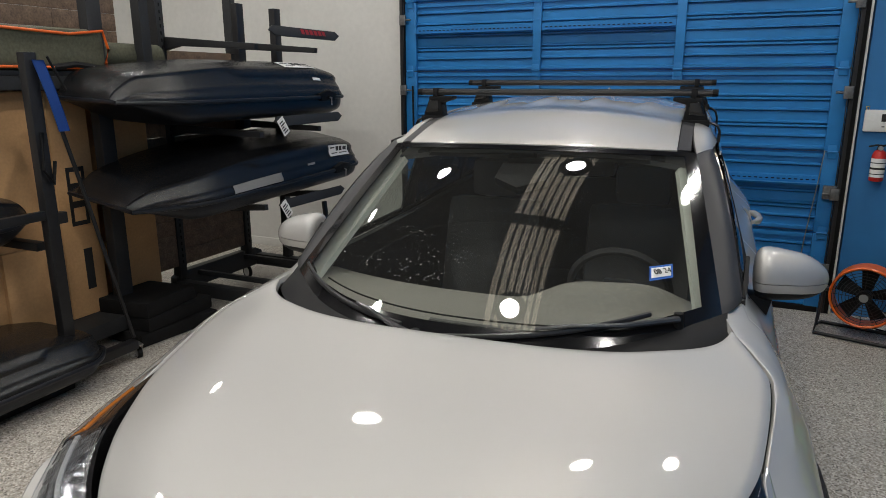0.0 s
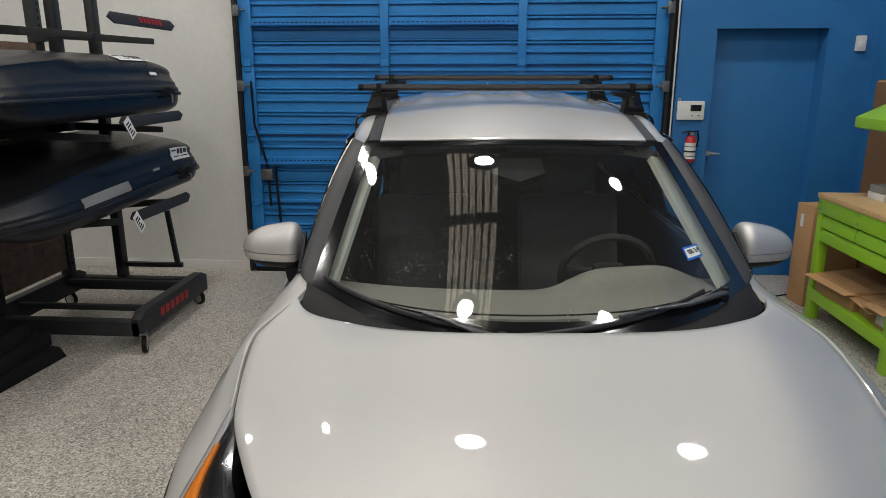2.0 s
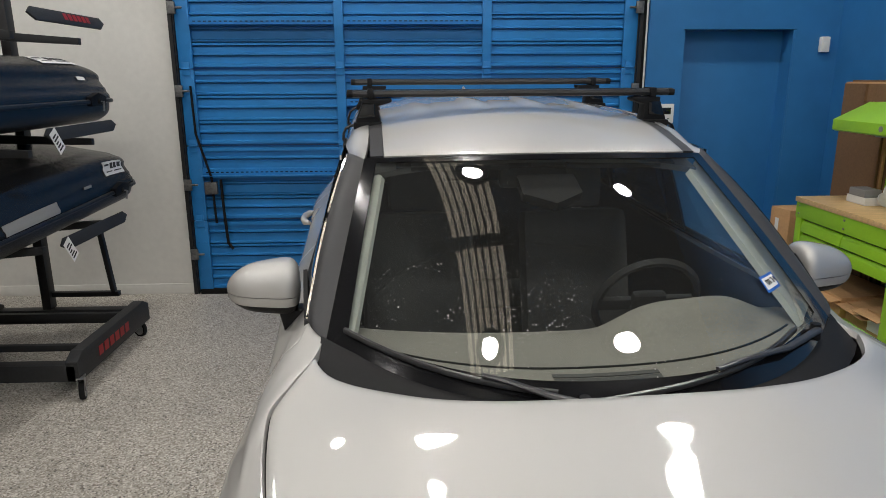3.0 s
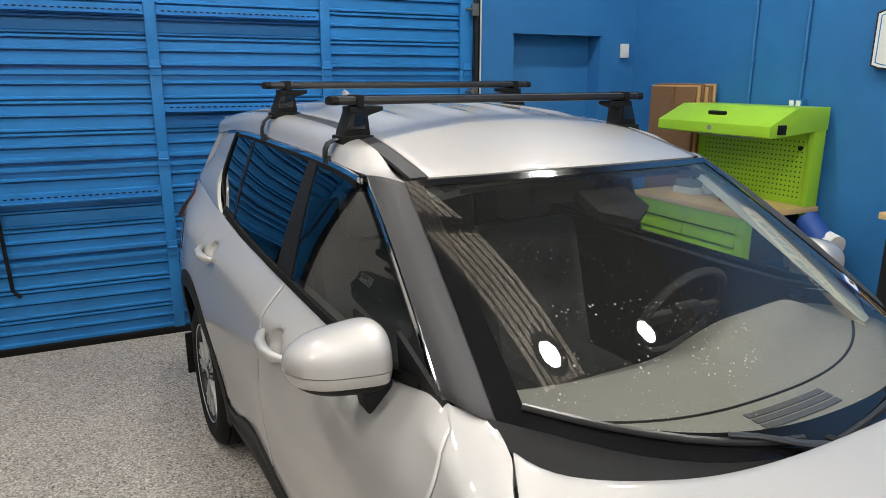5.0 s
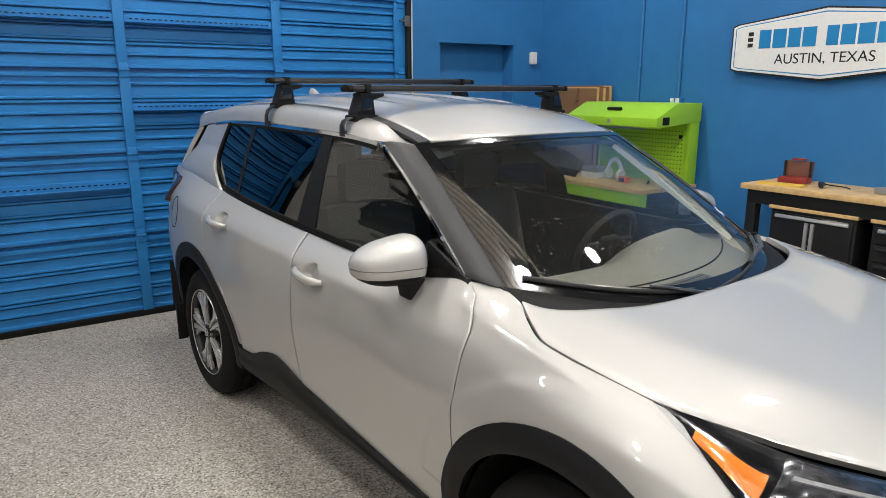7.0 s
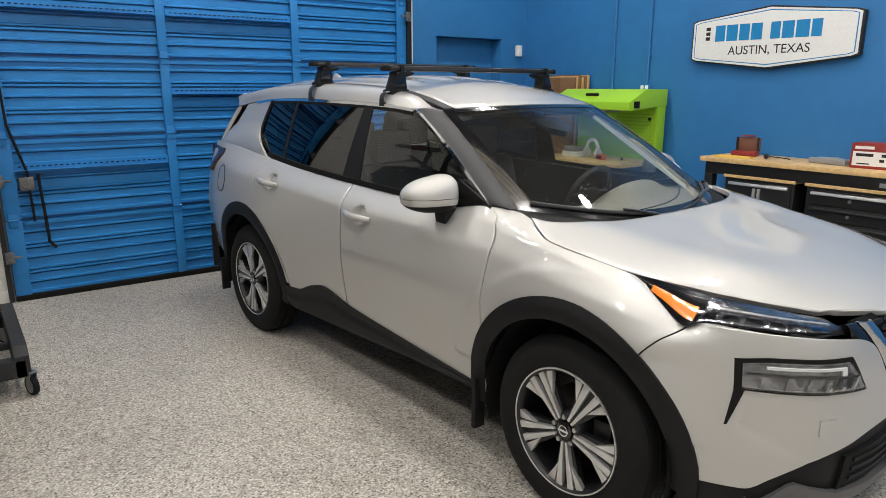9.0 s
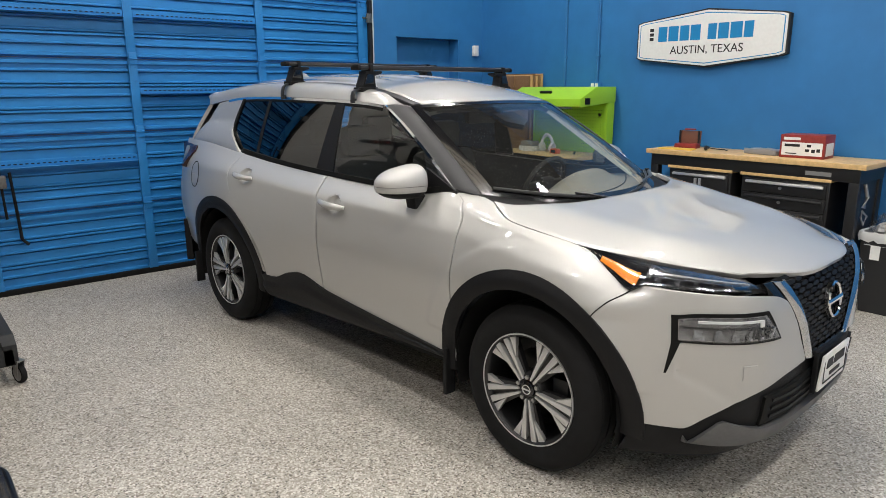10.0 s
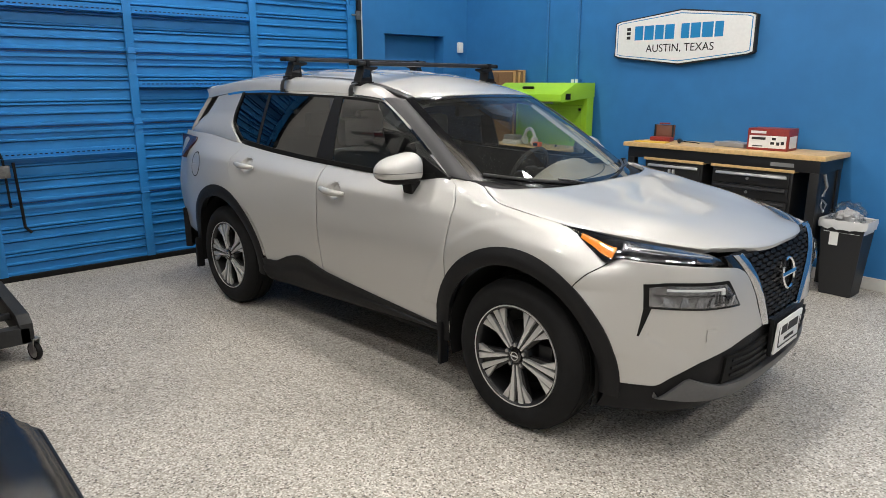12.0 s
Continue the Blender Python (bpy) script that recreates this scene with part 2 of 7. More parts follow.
def add_box(bm, x0, x1, y0, y1, z0, z1, bevel=0.0, m=None):
    r = bmesh.ops.create_cube(bm, size=1.0)
    vs = r["verts"]
    for v in vs:
        v.co = Vector(((x0 + x1) / 2 + v.co.x * (x1 - x0), (y0 + y1) / 2 + v.co.y * (y1 - y0), (z0 + z1) / 2 + v.co.z * (z1 - z0)))
    if bevel:
        es = list({e for v in vs for e in v.link_edges})
        g = bmesh.ops.bevel(bm, geom=es, offset=bevel, segments=2, affect="EDGES", profile=0.6)
        vs = list({v for f in g["faces"] for v in f.verts} | {v for v in vs if v.is_valid})
    if m is not None:
        bmesh.ops.transform(bm, matrix=m, verts=vs)
    return bm


def box(*a, **k):
    return add_box(bmesh.new(), *a, **k)


def add_rod(bm, a, b, r, r2=None, seg=12, cap=True):
    a, b = Vector(a), Vector(b)
    d = b - a
    q = d.to_track_quat("Z", "Y").to_matrix().to_4x4()
    bmesh.ops.create_cone(bm, cap_ends=cap, cap_tris=False, segments=seg, radius1=r, radius2=r if r2 is None else r2, depth=d.length, matrix=Matrix.Translation((a + b) / 2) @ q)
    return bm


def rod(*a, **k):
    return add_rod(bmesh.new(), *a, **k)


def add_tube(bm, pts, r, seg=10, flat=1.0):
    """A swept tube along points; flat squashes it vertically."""
    pts = [Vector(p) for p in pts]
    rings = []
    for i, p in enumerate(pts):
        d = (pts[min(i + 1, len(pts) - 1)] - pts[max(i - 1, 0)]).normalized()
        side = d.cross(Vector((0, 0, 1)))
        side = side.normalized() if side.length > 1e-4 else Vector((1, 0, 0))
        up = side.cross(d)
        rad = r[i] if isinstance(r, (list, tuple)) else r
        rings.append([bm.verts.new(p + side * rad * math.cos(t) + up * rad * flat * math.sin(t)) for t in [2 * math.pi * k / seg for k in range(seg)]])
    for a, b in zip(rings, rings[1:]):
        for k in range(seg):
            bm.faces.new((a[k], a[(k + 1) % seg], b[(k + 1) % seg], b[k]))
    bm.faces.new(rings[0][::-1])
    bm.faces.new(rings[-1])
    return bm


def tube(*a, **k):
    return add_tube(bmesh.new(), *a, **k)


def prism(poly, h0, h1, axis="z", bevel=0.0, m=None):
    """A polygon pushed out along an axis; poly in the other two axes' order."""
    def at(p, h):
        return {"z": (p[0], p[1], h), "y": (p[0], h, p[1]), "x": (h, p[0], p[1])}[axis]
    bm = bmesh.new()
    lo = [bm.verts.new(at(p, h0)) for p in poly]
    hi = [bm.verts.new(at(p, h1)) for p in poly]
    bm.faces.new(lo)
    bm.faces.new(hi)
    n = len(poly)
    for k in range(n):
        bm.faces.new((lo[k], lo[(k + 1) % n], hi[(k + 1) % n], hi[k]))
    bmesh.ops.recalc_face_normals(bm, faces=bm.faces)
    if bevel:
        bmesh.ops.bevel(bm, geom=list(bm.edges), offset=bevel, segments=2, affect="EDGES", profile=0.6)
    if m is not None:
        bmesh.ops.transform(bm, matrix=m, verts=bm.verts)
    return bm


def lathe(profile, seg=48, axis="x"):
    """Profile of (along, radius) spun round an axis."""
    bm = bmesh.new()
    rings = []
    for a, r in profile:
        ring = []
        for k in range(seg):
            t = 2 * math.pi * k / seg
            c, s = r * math.cos(t), r * math.sin(t)
            ring.append(bm.verts.new({"x": (a, c, s), "y": (c, a, s), "z": (c, s, a)}[axis]))
        rings.append(ring)
    for a, b in zip(rings, rings[1:]):
        for k in range(seg):
            bm.faces.new((a[k], a[(k + 1) % seg], b[(k + 1) % seg], b[k]))
    bmesh.ops.recalc_face_normals(bm, faces=bm.faces)
    return bm


def smooth_keys(*keys):
    """A smooth curve through (t, value) keys, held flat past its ends."""
    ts = [k[0] for k in keys]
    vs = [k[1] for k in keys]
    n = len(ts)
    sl = [(vs[i + 1] - vs[i]) / (ts[i + 1] - ts[i]) for i in range(n - 1)]
    tg = [sl[0]] + [0.0 if sl[i - 1] * sl[i] <= 0 else 2 * sl[i - 1] * sl[i] / (sl[i - 1] + sl[i]) for i in range(1, n - 1)] + [sl[-1]]

    def f(t):
        if t <= ts[0]:
            return vs[0]
        if t >= ts[-1]:
            return vs[-1]
        i = 0
        while t > ts[i + 1]:
            i += 1
        h = ts[i + 1] - ts[i]
        u = (t - ts[i]) / h
        return (2 * u**3 - 3 * u * u + 1) * vs[i] + (u**3 - 2 * u * u + u) * h * tg[i] + (3 * u * u - 2 * u**3) * vs[i + 1] + (u**3 - u * u) * h * tg[i + 1]
    return f


def lerp(a, b, t):
    return a + (b - a) * t


def polyline_z(*keys):
    """Straight runs between (t, value) keys."""
    def f(t):
        for (a, p), (b, q) in zip(keys, keys[1:]):
            if t <= b:
                return lerp(p, q, (t - a) / (b - a))
        return keys[-1][1]
    return f


def sheet(f, nu, nv, thick=0.01, offset=0.0, lip=0.0, flip=False, us=None, vs=None):
    """A panel of some thickness over the surface f(u, v), its rim turned in."""
    e = 0.006
    us = us or [0.0, e] + [k / nu for k in range(1, nu)] + [1 - e, 1.0]
    vs = vs or [0.0, e] + [k / nv for k in range(1, nv)] + [1 - e, 1.0]
    bm = bmesh.new()
    outer, inner = [], []
    d = 1e-3
    for i, u in enumerate(us):
        ro, ri = [], []
        for j, v in enumerate(vs):
            p = Vector(f(u, v))
            a = Vector(f(min(u + d, 1), v)) - Vector(f(max(u - d, 0), v))
            b = Vector(f(u, min(v + d, 1))) - Vector(f(u, max(v - d, 0)))
            n = a.cross(b)
            if n.length < 1e-12:
                uu, vv = min(max(u, 0.02), 0.98), min(max(v, 0.02), 0.98)
                n = (Vector(f(uu + d, vv)) - Vector(f(uu - d, vv))).cross(Vector(f(uu, vv + d)) - Vector(f(uu, vv - d)))
            n.normalize()
            if flip:
                n = -n
            rim = i in (0, len(us) - 1) or j in (0, len(vs) - 1)
            ro.append(bm.verts.new(p + n * (offset - (lip if rim else 0))))
            ri.append(bm.verts.new(p + n * (offset - thick)) if rim else None)
        outer.append(ro)
        inner.append(ri)
    for i in range(len(us) - 1):
        for j in range(len(vs) - 1):
            q = (outer[i][j], outer[i + 1][j], outer[i + 1][j + 1], outer[i][j + 1])
            bm.faces.new(q[::-1] if flip else q)
    def side(a, b, c, e2):
        bm.faces.new((a, b, c, e2))
    for i in range(len(us) - 1):
        side(outer[i][0], inner[i][0], inner[i + 1][0], outer[i + 1][0])
        side(outer[i][-1], outer[i + 1][-1], inner[i + 1][-1], inner[i][-1])
    for j in range(len(vs) - 1):
        side(outer[0][j], outer[0][j + 1], inner[0][j + 1], inner[0][j])
        side(outer[-1][j], inner[-1][j], inner[-1][j + 1], outer[-1][j + 1])
    bmesh.ops.remove_doubles(bm, verts=bm.verts, dist=1e-5)
    return bm


def words(name, text, size, m, material, parent, depth=0.001):
    """Lettering in the built-in font, turned into a mesh."""
    cu = bpy.data.curves.new(name, "FONT")
    cu.body, cu.size, cu.extrude, cu.align_x, cu.align_y = text, size, depth, "CENTER", "CENTER"
    tmp = bpy.data.objects.new(name, cu)
    scene.collection.objects.link(tmp)
    bpy.context.view_layer.update()
    me = bpy.data.meshes.new_from_object(tmp.evaluated_get(bpy.context.evaluated_depsgraph_get()))
    bpy.data.objects.remove(tmp)
    me.materials.clear()
    me.materials.append(material)
    ob = new(name, me)
    ob.parent = parent
    ob.matrix_basis = m
    return ob


# ---- room ----
WALL_Y, WALL_X = 5.31, 3.01
LEFT_X, BACK_Y, CEIL_Z = -6.5, -6.5, 4.9
DOOR_L, DOOR_R, DOOR_TOP = -2.27, 1.36, 3.1
tagged(part("floor", box(LEFT_X, WALL_X + 0.3, BACK_Y, WALL_Y + 0.5, -0.2, 0.0), M_FLOOR, smooth=False), "grey speckled flake-coated workshop floor", "floor", kind="structure")
tagged(part("ceiling", box(LEFT_X, WALL_X + 0.3, BACK_Y, WALL_Y + 0.5, CEIL_Z, CEIL_Z + 0.1), M_CEIL, smooth=False), "dark unlit workshop ceiling", "ceiling", kind="structure")

# back wall: white left of the shutter, blue right of it with a recessed door
bm = box(LEFT_X, DOOR_L - 0.03, WALL_Y, WALL_Y + 0.2, 0, CEIL_Z)
tagged(part("wall_north", bm, M_WHITEWALL, smooth=False), "white painted wall beside the shutter", "wall", kind="structure")
tagged(part("wall_north_pier", box(DOOR_R + 0.09, 1.735, WALL_Y, WALL_Y + 0.3, 0, CEIL_Z), M_BLUE, smooth=False), "blue painted wall between shutter and doorway", "wall", kind="structure")
tagged(part("wall_north_header", box(1.735, 2.65, WALL_Y, WALL_Y + 0.3, 2.14, CEIL_Z), M_BLUE, smooth=False), "blue painted wall over the recessed doorway", "wall", kind="structure")
tagged(part("wall_north_corner", box(2.65, WALL_X + 0.3, WALL_Y, WALL_Y + 0.3, 0, CEIL_Z), M_BLUE, smooth=False), "blue painted wall beside the recessed doorway", "wall", kind="structure")
tagged(part("wall_north_lintel", box(DOOR_L - 0.03, DOOR_R + 0.09, WALL_Y + 0.12, WALL_Y + 0.3, DOOR_TOP, CEIL_Z), M_BLUE, smooth=False), "blue wall above the shutter", "wall", kind="structure")
tagged(part("wall_east", box(WALL_X, WALL_X + 0.25, BACK_Y, WALL_Y, 0, CEIL_Z), M_BLUE, smooth=False), "long blue painted wall behind the benches", "wall", kind="structure")
tagged(part("wall_west", box(LEFT_X - 0.2, LEFT_X, BACK_Y, WALL_Y, 0, CEIL_Z), M_WHITEWALL, smooth=False), "plain white workshop wall", "wall", kind="structure")
tagged(part("wall_south", box(LEFT_X, WALL_X, BACK_Y - 0.2, BACK_Y, 0, CEIL_Z), M_WHITEWALL, smooth=False), "plain white workshop wall", "wall", kind="structure")
tagged(part("baseboard_white", box(LEFT_X, DOOR_L - 0.03, WALL_Y - 0.012, WALL_Y, 0, 0.09, 0.003), M_WHITEWALL), "white wooden baseboard", "baseboard", kind="structure")
tagged(part("baseboard_east", box(WALL_X - 0.012, WALL_X, BACK_Y, WALL_Y, 0, 0.10, 0.003), M_WHITEWALL), "pale rubber baseboard", "baseboard", kind="structure")

# recessed blue door
door = thing("door_1", "closed flat blue metal door in a recess", "door")
tagged(door, kind="structure")
part("door_leaf", box(1.74, 2.645, WALL_Y + 0.17, WALL_Y + 0.21, 0.005, 2.135, 0.003), M_BLUE, door)
part("door_reveal", add_box(box(1.7355, 1.75, WALL_Y + 0.003, WALL_Y + 0.17, 0, 2.135), 2.632, 2.6495, WALL_Y + 0.003, WALL_Y + 0.17, 0, 2.135), M_BLUE, door)
bm = rod((1.80, WALL_Y + 0.17, 1.11), (1.80, WALL_Y + 0.11, 1.11), 0.024, seg=20)
add_tube(bm, [(1.80, WALL_Y + 0.11, 1.11), (1.83, WALL_Y + 0.105, 1.11), (1.90, WALL_Y + 0.105, 1.105)], 0.009)
part("door_handle", bm, M_ZINC, door, "brushed steel lever handle")
part("door_closer", box(1.745, 1.77, WALL_Y + 0.14, WALL_Y + 0.17, 1.95, 2.02, 0.003), M_STEEL, door)

# roll-up shutter: four sections of ribbed steel between stiles
STILES = (-2.2, -1.0, 0.16, 1.3)
BREAKS = (0.03, 0.635, 1.25, 1.85, 2.455, 3.06)
shutter = thing("garage_door", "blue ribbed steel sectional garage door, closed", "garage door")
tagged(shutter, kind="structure")
prof = [(0.0, -0.016), (0.012, -0.016), (0.014, 0.024), (0.034, 0.024), (0.042, 0.006)]
for h, out in ((0.105, 0.022), (0.178, 0.018), (0.206, 0.018), (0.300, 0.022), (0.378, 0.018), (0.406, 0.018), (0.500, 0.022)):
    # a narrow bead over a pressed groove
    prof += [(h - 0.012, 0.006), (h - 0.010, -0.012), (h - 0.001, -0.012), (h, out), (h + 0.011, out), (h + 0.018, 0.006)]
prof += [(0.556, 0.006), (0.558, 0.026), (0.584, 0.026), (0.590, -0.016), (0.600, -0.016)]
for za, zb in zip(BREAKS, BREAKS[1:]):
    for xa, xb in zip(STILES, STILES[1:]):
        k = (zb - za - 0.004) / 0.6
        poly = [(WALL_Y + 0.02 - d, za + h * k) for h, d in prof] + [(WALL_Y + 0.05, zb - 0.004), (WALL_Y + 0.05, za)]
        part("panel", prism(poly, xa + 0.001, xb - 0.001, "x"), M_DOORBLUE, shutter, smooth=False)
    for n, xa in enumerate(STILES):
        w = 0.055 if n in (0, 3) else 0.036
        bm = box(xa - w, xa + w, WALL_Y - 0.028, WALL_Y - 0.003, za + 0.004, zb - 0.006, 0.004)
        for h in (0.08, 0.19, 0.42, 0.53):
            for dx in (-0.5, 0.5):
                add_rod(bm, (xa + dx * w, WALL_Y - 0.028, za + h), (xa + dx * w, WALL_Y - 0.033, za + h), 0.007, seg=8)
        part("stile", bm, M_DOORBLUE, shutter)
        part("hinge", add_rod(box(xa - 0.03, xa + 0.03, WALL_Y - 0.040, WALL_Y - 0.030, zb - 0.05, zb + 0.05, 0.003), (xa - 0.035, WALL_Y - 0.042, zb), (xa + 0.035, WALL_Y - 0.042, zb), 0.008), M_DOORBLUE, shutter)
for xa, xb, z in ((-2.15, -1.04, 1.03), (-0.96, 0.12, 1.585), (0.2, 1.25, 1.03), (-0.96, 0.12, 2.2), (-2.15, -1.04, 2.2)):
    bm = box(xa, xb, WALL_Y - 0.075, WALL_Y - 0.018, z - 0.022, z - 0.019)
    add_box(bm, xa, xb, WALL_Y - 0.022, WALL_Y - 0.018, z - 0.022, z + 0.028)
    x = xa + 0.03
    part("strut", bm, M_DOORBLUE, shutter, smooth=False)
    bm = bmesh.new()
    while x < xb - 0.03:
        add_box(bm, x, x + 0.022, WALL_Y - 0.0245, WALL_Y - 0.021, z + 0.001, z + 0.009)
        x += 0.040
    part("slots", bm, M_SEAL, shutter, "dark punched slots", smooth=False)
part("bottom_seal", box(DOOR_L + 0.02, DOOR_R - 0.02, WALL_Y - 0.035, WALL_Y + 0.03, 0.0, 0.045, 0.006), M_SEAL, shutter, "black rubber bottom seal")
for n, x in enumerate((DOOR_L + 0.002, DOOR_R - 0.002)):
    s = 1 if n == 0 else -1
    rail = part("track", add_box(box(x - 0.028 * (s > 0), x + 0.028 * (s < 0), WALL_Y - 0.06, WALL_Y + 0.04, 0.01, DOOR_TOP), x - 0.003 + 0.012 * s, x + 0.003 + 0.012 * s, WALL_Y - 0.062, WALL_Y - 0.055, 0.01, DOOR_TOP), M_STEEL, shutter, "dark steel roller track", smooth=False)
    for z in (0.36, 0.94, 1.68, 2.3):
        part("roller_bracket", add_rod(box(x + 0.01 * s - 0.03, x + 0.01 * s + 0.03, WALL_Y - 0.085, WALL_Y - 0.062, z - 0.045, z + 0.045, 0.004), (x, WALL_Y - 0.075, z), (x + 0.09 * s, WALL_Y - 0.075, z), 0.009), M_DULLZINC, shutter, "zinc roller bracket")
part("jamb", box(DOOR_R + 0.028, DOOR_R + 0.058, WALL_Y - 0.03, WALL_Y + 0.05, 0, DOOR_TOP), M_SEAL, shutter, smooth=False)
part("weather_strip", box(DOOR_R + 0.0585, DOOR_R + 0.075, WALL_Y - 0.026, WALL_Y + 0.05, 0, DOOR_TOP, 0.003), M_WHITEWALL, shutter, "pale weather strip", smooth=False)
part("jamb", box(DOOR_L - 0.03, DOOR_L - 0.027 + 0.02, WALL_Y - 0.01, WALL_Y + 0.1, 0, DOOR_TOP), M_SEAL, shutter, smooth=False)

part("lock_rod", tube([(-2.17, WALL_Y - 0.06, 1.72), (-2.16, WALL_Y - 0.07, 1.35), (-2.07, WALL_Y - 0.06, 1.0), (-2.06, WALL_Y - 0.055, 0.62)], 0.010, 8), M_SEAL, shutter, "black lock rod")
part("pull_cord", tube([(-2.0, WALL_Y - 0.05, 0.98), (-1.99, WALL_Y - 0.06, 0.7), (-1.98, WALL_Y - 0.05, 0.45), (-1.94, WALL_Y - 0.06, 0.40)], 0.012, 8), M_SEAL, shutter, "black pull cord")
part("latch", box(-2.13, -2.03, WALL_Y - 0.07, WALL_Y - 0.03, 0.86, 0.96, 0.006), M_DULLZINC, shutter, "zinc side latch")
part("latch", box(1.27, 1.36, WALL_Y - 0.07, WALL_Y - 0.03, 0.90, 1.0, 0.006), M_DULLZINC, shutter, "zinc side latch")
part("pull_cord", tube([(1.25, WALL_Y - 0.045, 1.26), (1.23, WALL_Y - 0.05, 1.0), (1.19, WALL_Y - 0.05, 0.6), (1.18, WALL_Y - 0.05, 0.42)], 0.0045, 8), M_ZINC, shutter, "pale cord")

# ---- the car ----
def skin(f, nu, nv, **k):
    """A panel of the car, turned so that its face looks away from the cabin."""
    p = Vector(f(0.5, 0.5))
    n = (Vector(f(0.51, 0.5)) - Vector(f(0.49, 0.5))).cross(Vector(f(0.5, 0.51)) - Vector(f(0.5, 0.49)))
    k["flip"] = n.dot(p - Vector((0, min(max(p.y, 1.2), 3.6), 0.7))) < 0
    return sheet(f, nu, nv, **k)


CAR_YAW, CAR_X, CAR_Y, ROOM_X = 4.06, 0.062, 0.018, 0.09
car = thing("car", "silver compact suv with black roof bars, parked indoors", "car", pose(ROOM_X, 0, 0, 0, 0, CAR_YAW) @ pose(CAR_X, CAR_Y, 0) @ Matrix.Diagonal((1, 1, 1.011, 1)))
FW, RW, HUB_Z, TYRE_R = 0.962, 3.668, 0.362, 0.365

EDGE_X = smooth_keys((0.5, 0.70), (0.82, 0.772), (1.124, 0.803), (1.243, 0.752), (1.30, 0.716), (1.40, 0.694), (1.513, 0.748), (1.7, 0.768), (2.6, 0.780), (3.1, 0.780), (3.6, 0.770), (4.2, 0.735), (4.6, 0.68))
EDGE_Z = smooth_keys((0.5, 0.93), (0.82, 1.002), (1.124, 1.052), (1.243, 1.082), (1.30, 1.102), (1.40, 1.119), (1.513, 1.128), (1.75, 1.100), (2.6, 1.118), (3.1, 1.142), (3.6, 1.180), (4.2, 1.22), (4.6, 1.22))
SHOULDER_X = smooth_keys((0.5, 0.835), (0.82, 0.895), (1.15, 0.905), (1.6, 0.880), (2.4, 0.876), (3.2, 0.882), (3.7, 0.895), (4.2, 0.845), (4.6, 0.74))
SHOULDER_Z = smooth_keys((0.5, 0.84), (0.82, 0.905), (1.2, 0.955), (1.6, 0.99), (2.4, 1.0), (3.2, 1.03), (3.7, 1.05), (4.6, 1.04))
BELLY_X = smooth_keys((0.45, 0.855), (0.6, 0.895), (0.96, 0.925), (1.4, 0.915), (2.2, 0.905), (3.0, 0.912), (3.6, 0.928), (4.1, 0.895), (4.6, 0.78))


CREASE_X = smooth_keys((0.6, 0.80), (0.82, 0.83), (1.08, 0.842), (1.25, 0.832), (1.45, 0.800), (1.7, 0.79), (2.0, 0.80))
CREASE_Z = smooth_keys((0.6, 0.94), (0.82, 0.968), (1.08, 1.022), (1.25, 1.048), (1.45, 1.074), (1.7, 1.072), (2.0, 1.07))


def side_x(y, z):
    sx, sz, ex, ez = SHOULDER_X(y), SHOULDER_Z(y), EDGE_X(y), max(EDGE_Z(y), SHOULDER_Z(y) + 0.02)
    f = smooth_keys((0.25, BELLY_X(y) - 0.060), (0.50, BELLY_X(y) - 0.030), (0.78, BELLY_X(y)), (sz, sx), (ez, ex))
    x = f(z)
    # ahead of the windows the wing breaks at a crease into a flat upper face
    k = min(1, max(0, (1.95 - y) / 0.5)) * min(1, max(0, (y - 0.72) / 0.25))
    if k:
        cz, cx = CREASE_Z(y), CREASE_X(y)
        g = smooth_keys((0.25, BELLY_X(y) - 0.060), (0.50, BELLY_X(y) - 0.030), (0.78, BELLY_X(y) - 0.002), (lerp(0.78, cz, 0.6), lerp(BELLY_X(y), cx, 0.36)), (cz, cx))
        flat = lerp(cx, ex, min(1, max(0, (z - cz) / max(0.01, ez - cz))))
        x = lerp(x, g(z) if z < cz else flat, k)
    # a low step round the front wheel arch
    r = math.hypot(y - FW, z - HUB_Z)
    if r < 0.64 and z > 0.5:
        x += 0.006 * min(1, (0.64 - r) / 0.03)
    return x


def cabin_x(y, z):
    t = (z - 1.12) / 0.40
    x = 0.780 - 0.095 * t - 0.030 * t * abs(t)
    if y < 2.1:
        x -= 0.030 * ((2.1 - y) / 0.6) ** 2
    if y > 3.0:
        x -= 0.040 * (y - 3.0) ** 2
    return x


ROOF_Z = smooth_keys((1.85, 1.512), (1.95, 1.540), (2.1, 1.582), (2.4, 1.640), (2.8, 1.668), (3.2, 1.676), (3.7, 1.662), (4.2, 1.618), (4.5, 1.575))


def roof_z(x, y):
    return ROOF_Z(y) - 0.050 * (x / 0.57) ** 2


WIN_TOP = smooth_keys((2.0, 1.470), (2.144, 1.507), (2.4, 1.524), (2.8, 1.533), (3.3, 1.538), (3.7, 1.530), (4.0, 1.505), (4.3, 1.47))


def arch_low(y, yc, r, floor_z):
    d = abs(y - yc)
    return max(floor_z, HUB_Z + 0.008 + math.sqrt(r * r - d * d)) if d < r else floor_z


def both(name, f, nu, nv, material, label="", parent=None, **k):
    """One panel on each side of the car; f gives (x outwards, y, z)."""
    made = []
    for s in (-1, 1):
        made.append(part(name, skin(lambda u, v: ((s * f(u, v)[0]), f(u, v)[1], f(u, v)[2]), nu, nv, **k), material, parent or car, label))
    return made


ARCH = 0.475
SILL = smooth_keys((1.38, 0.378), (2.43, 0.475), (2.70, 0.53), (2.85, 0.50), (3.02, 0.44), (3.2, 0.43))


HANDLES = ((2.335, 0.985), (3.325, 1.050))


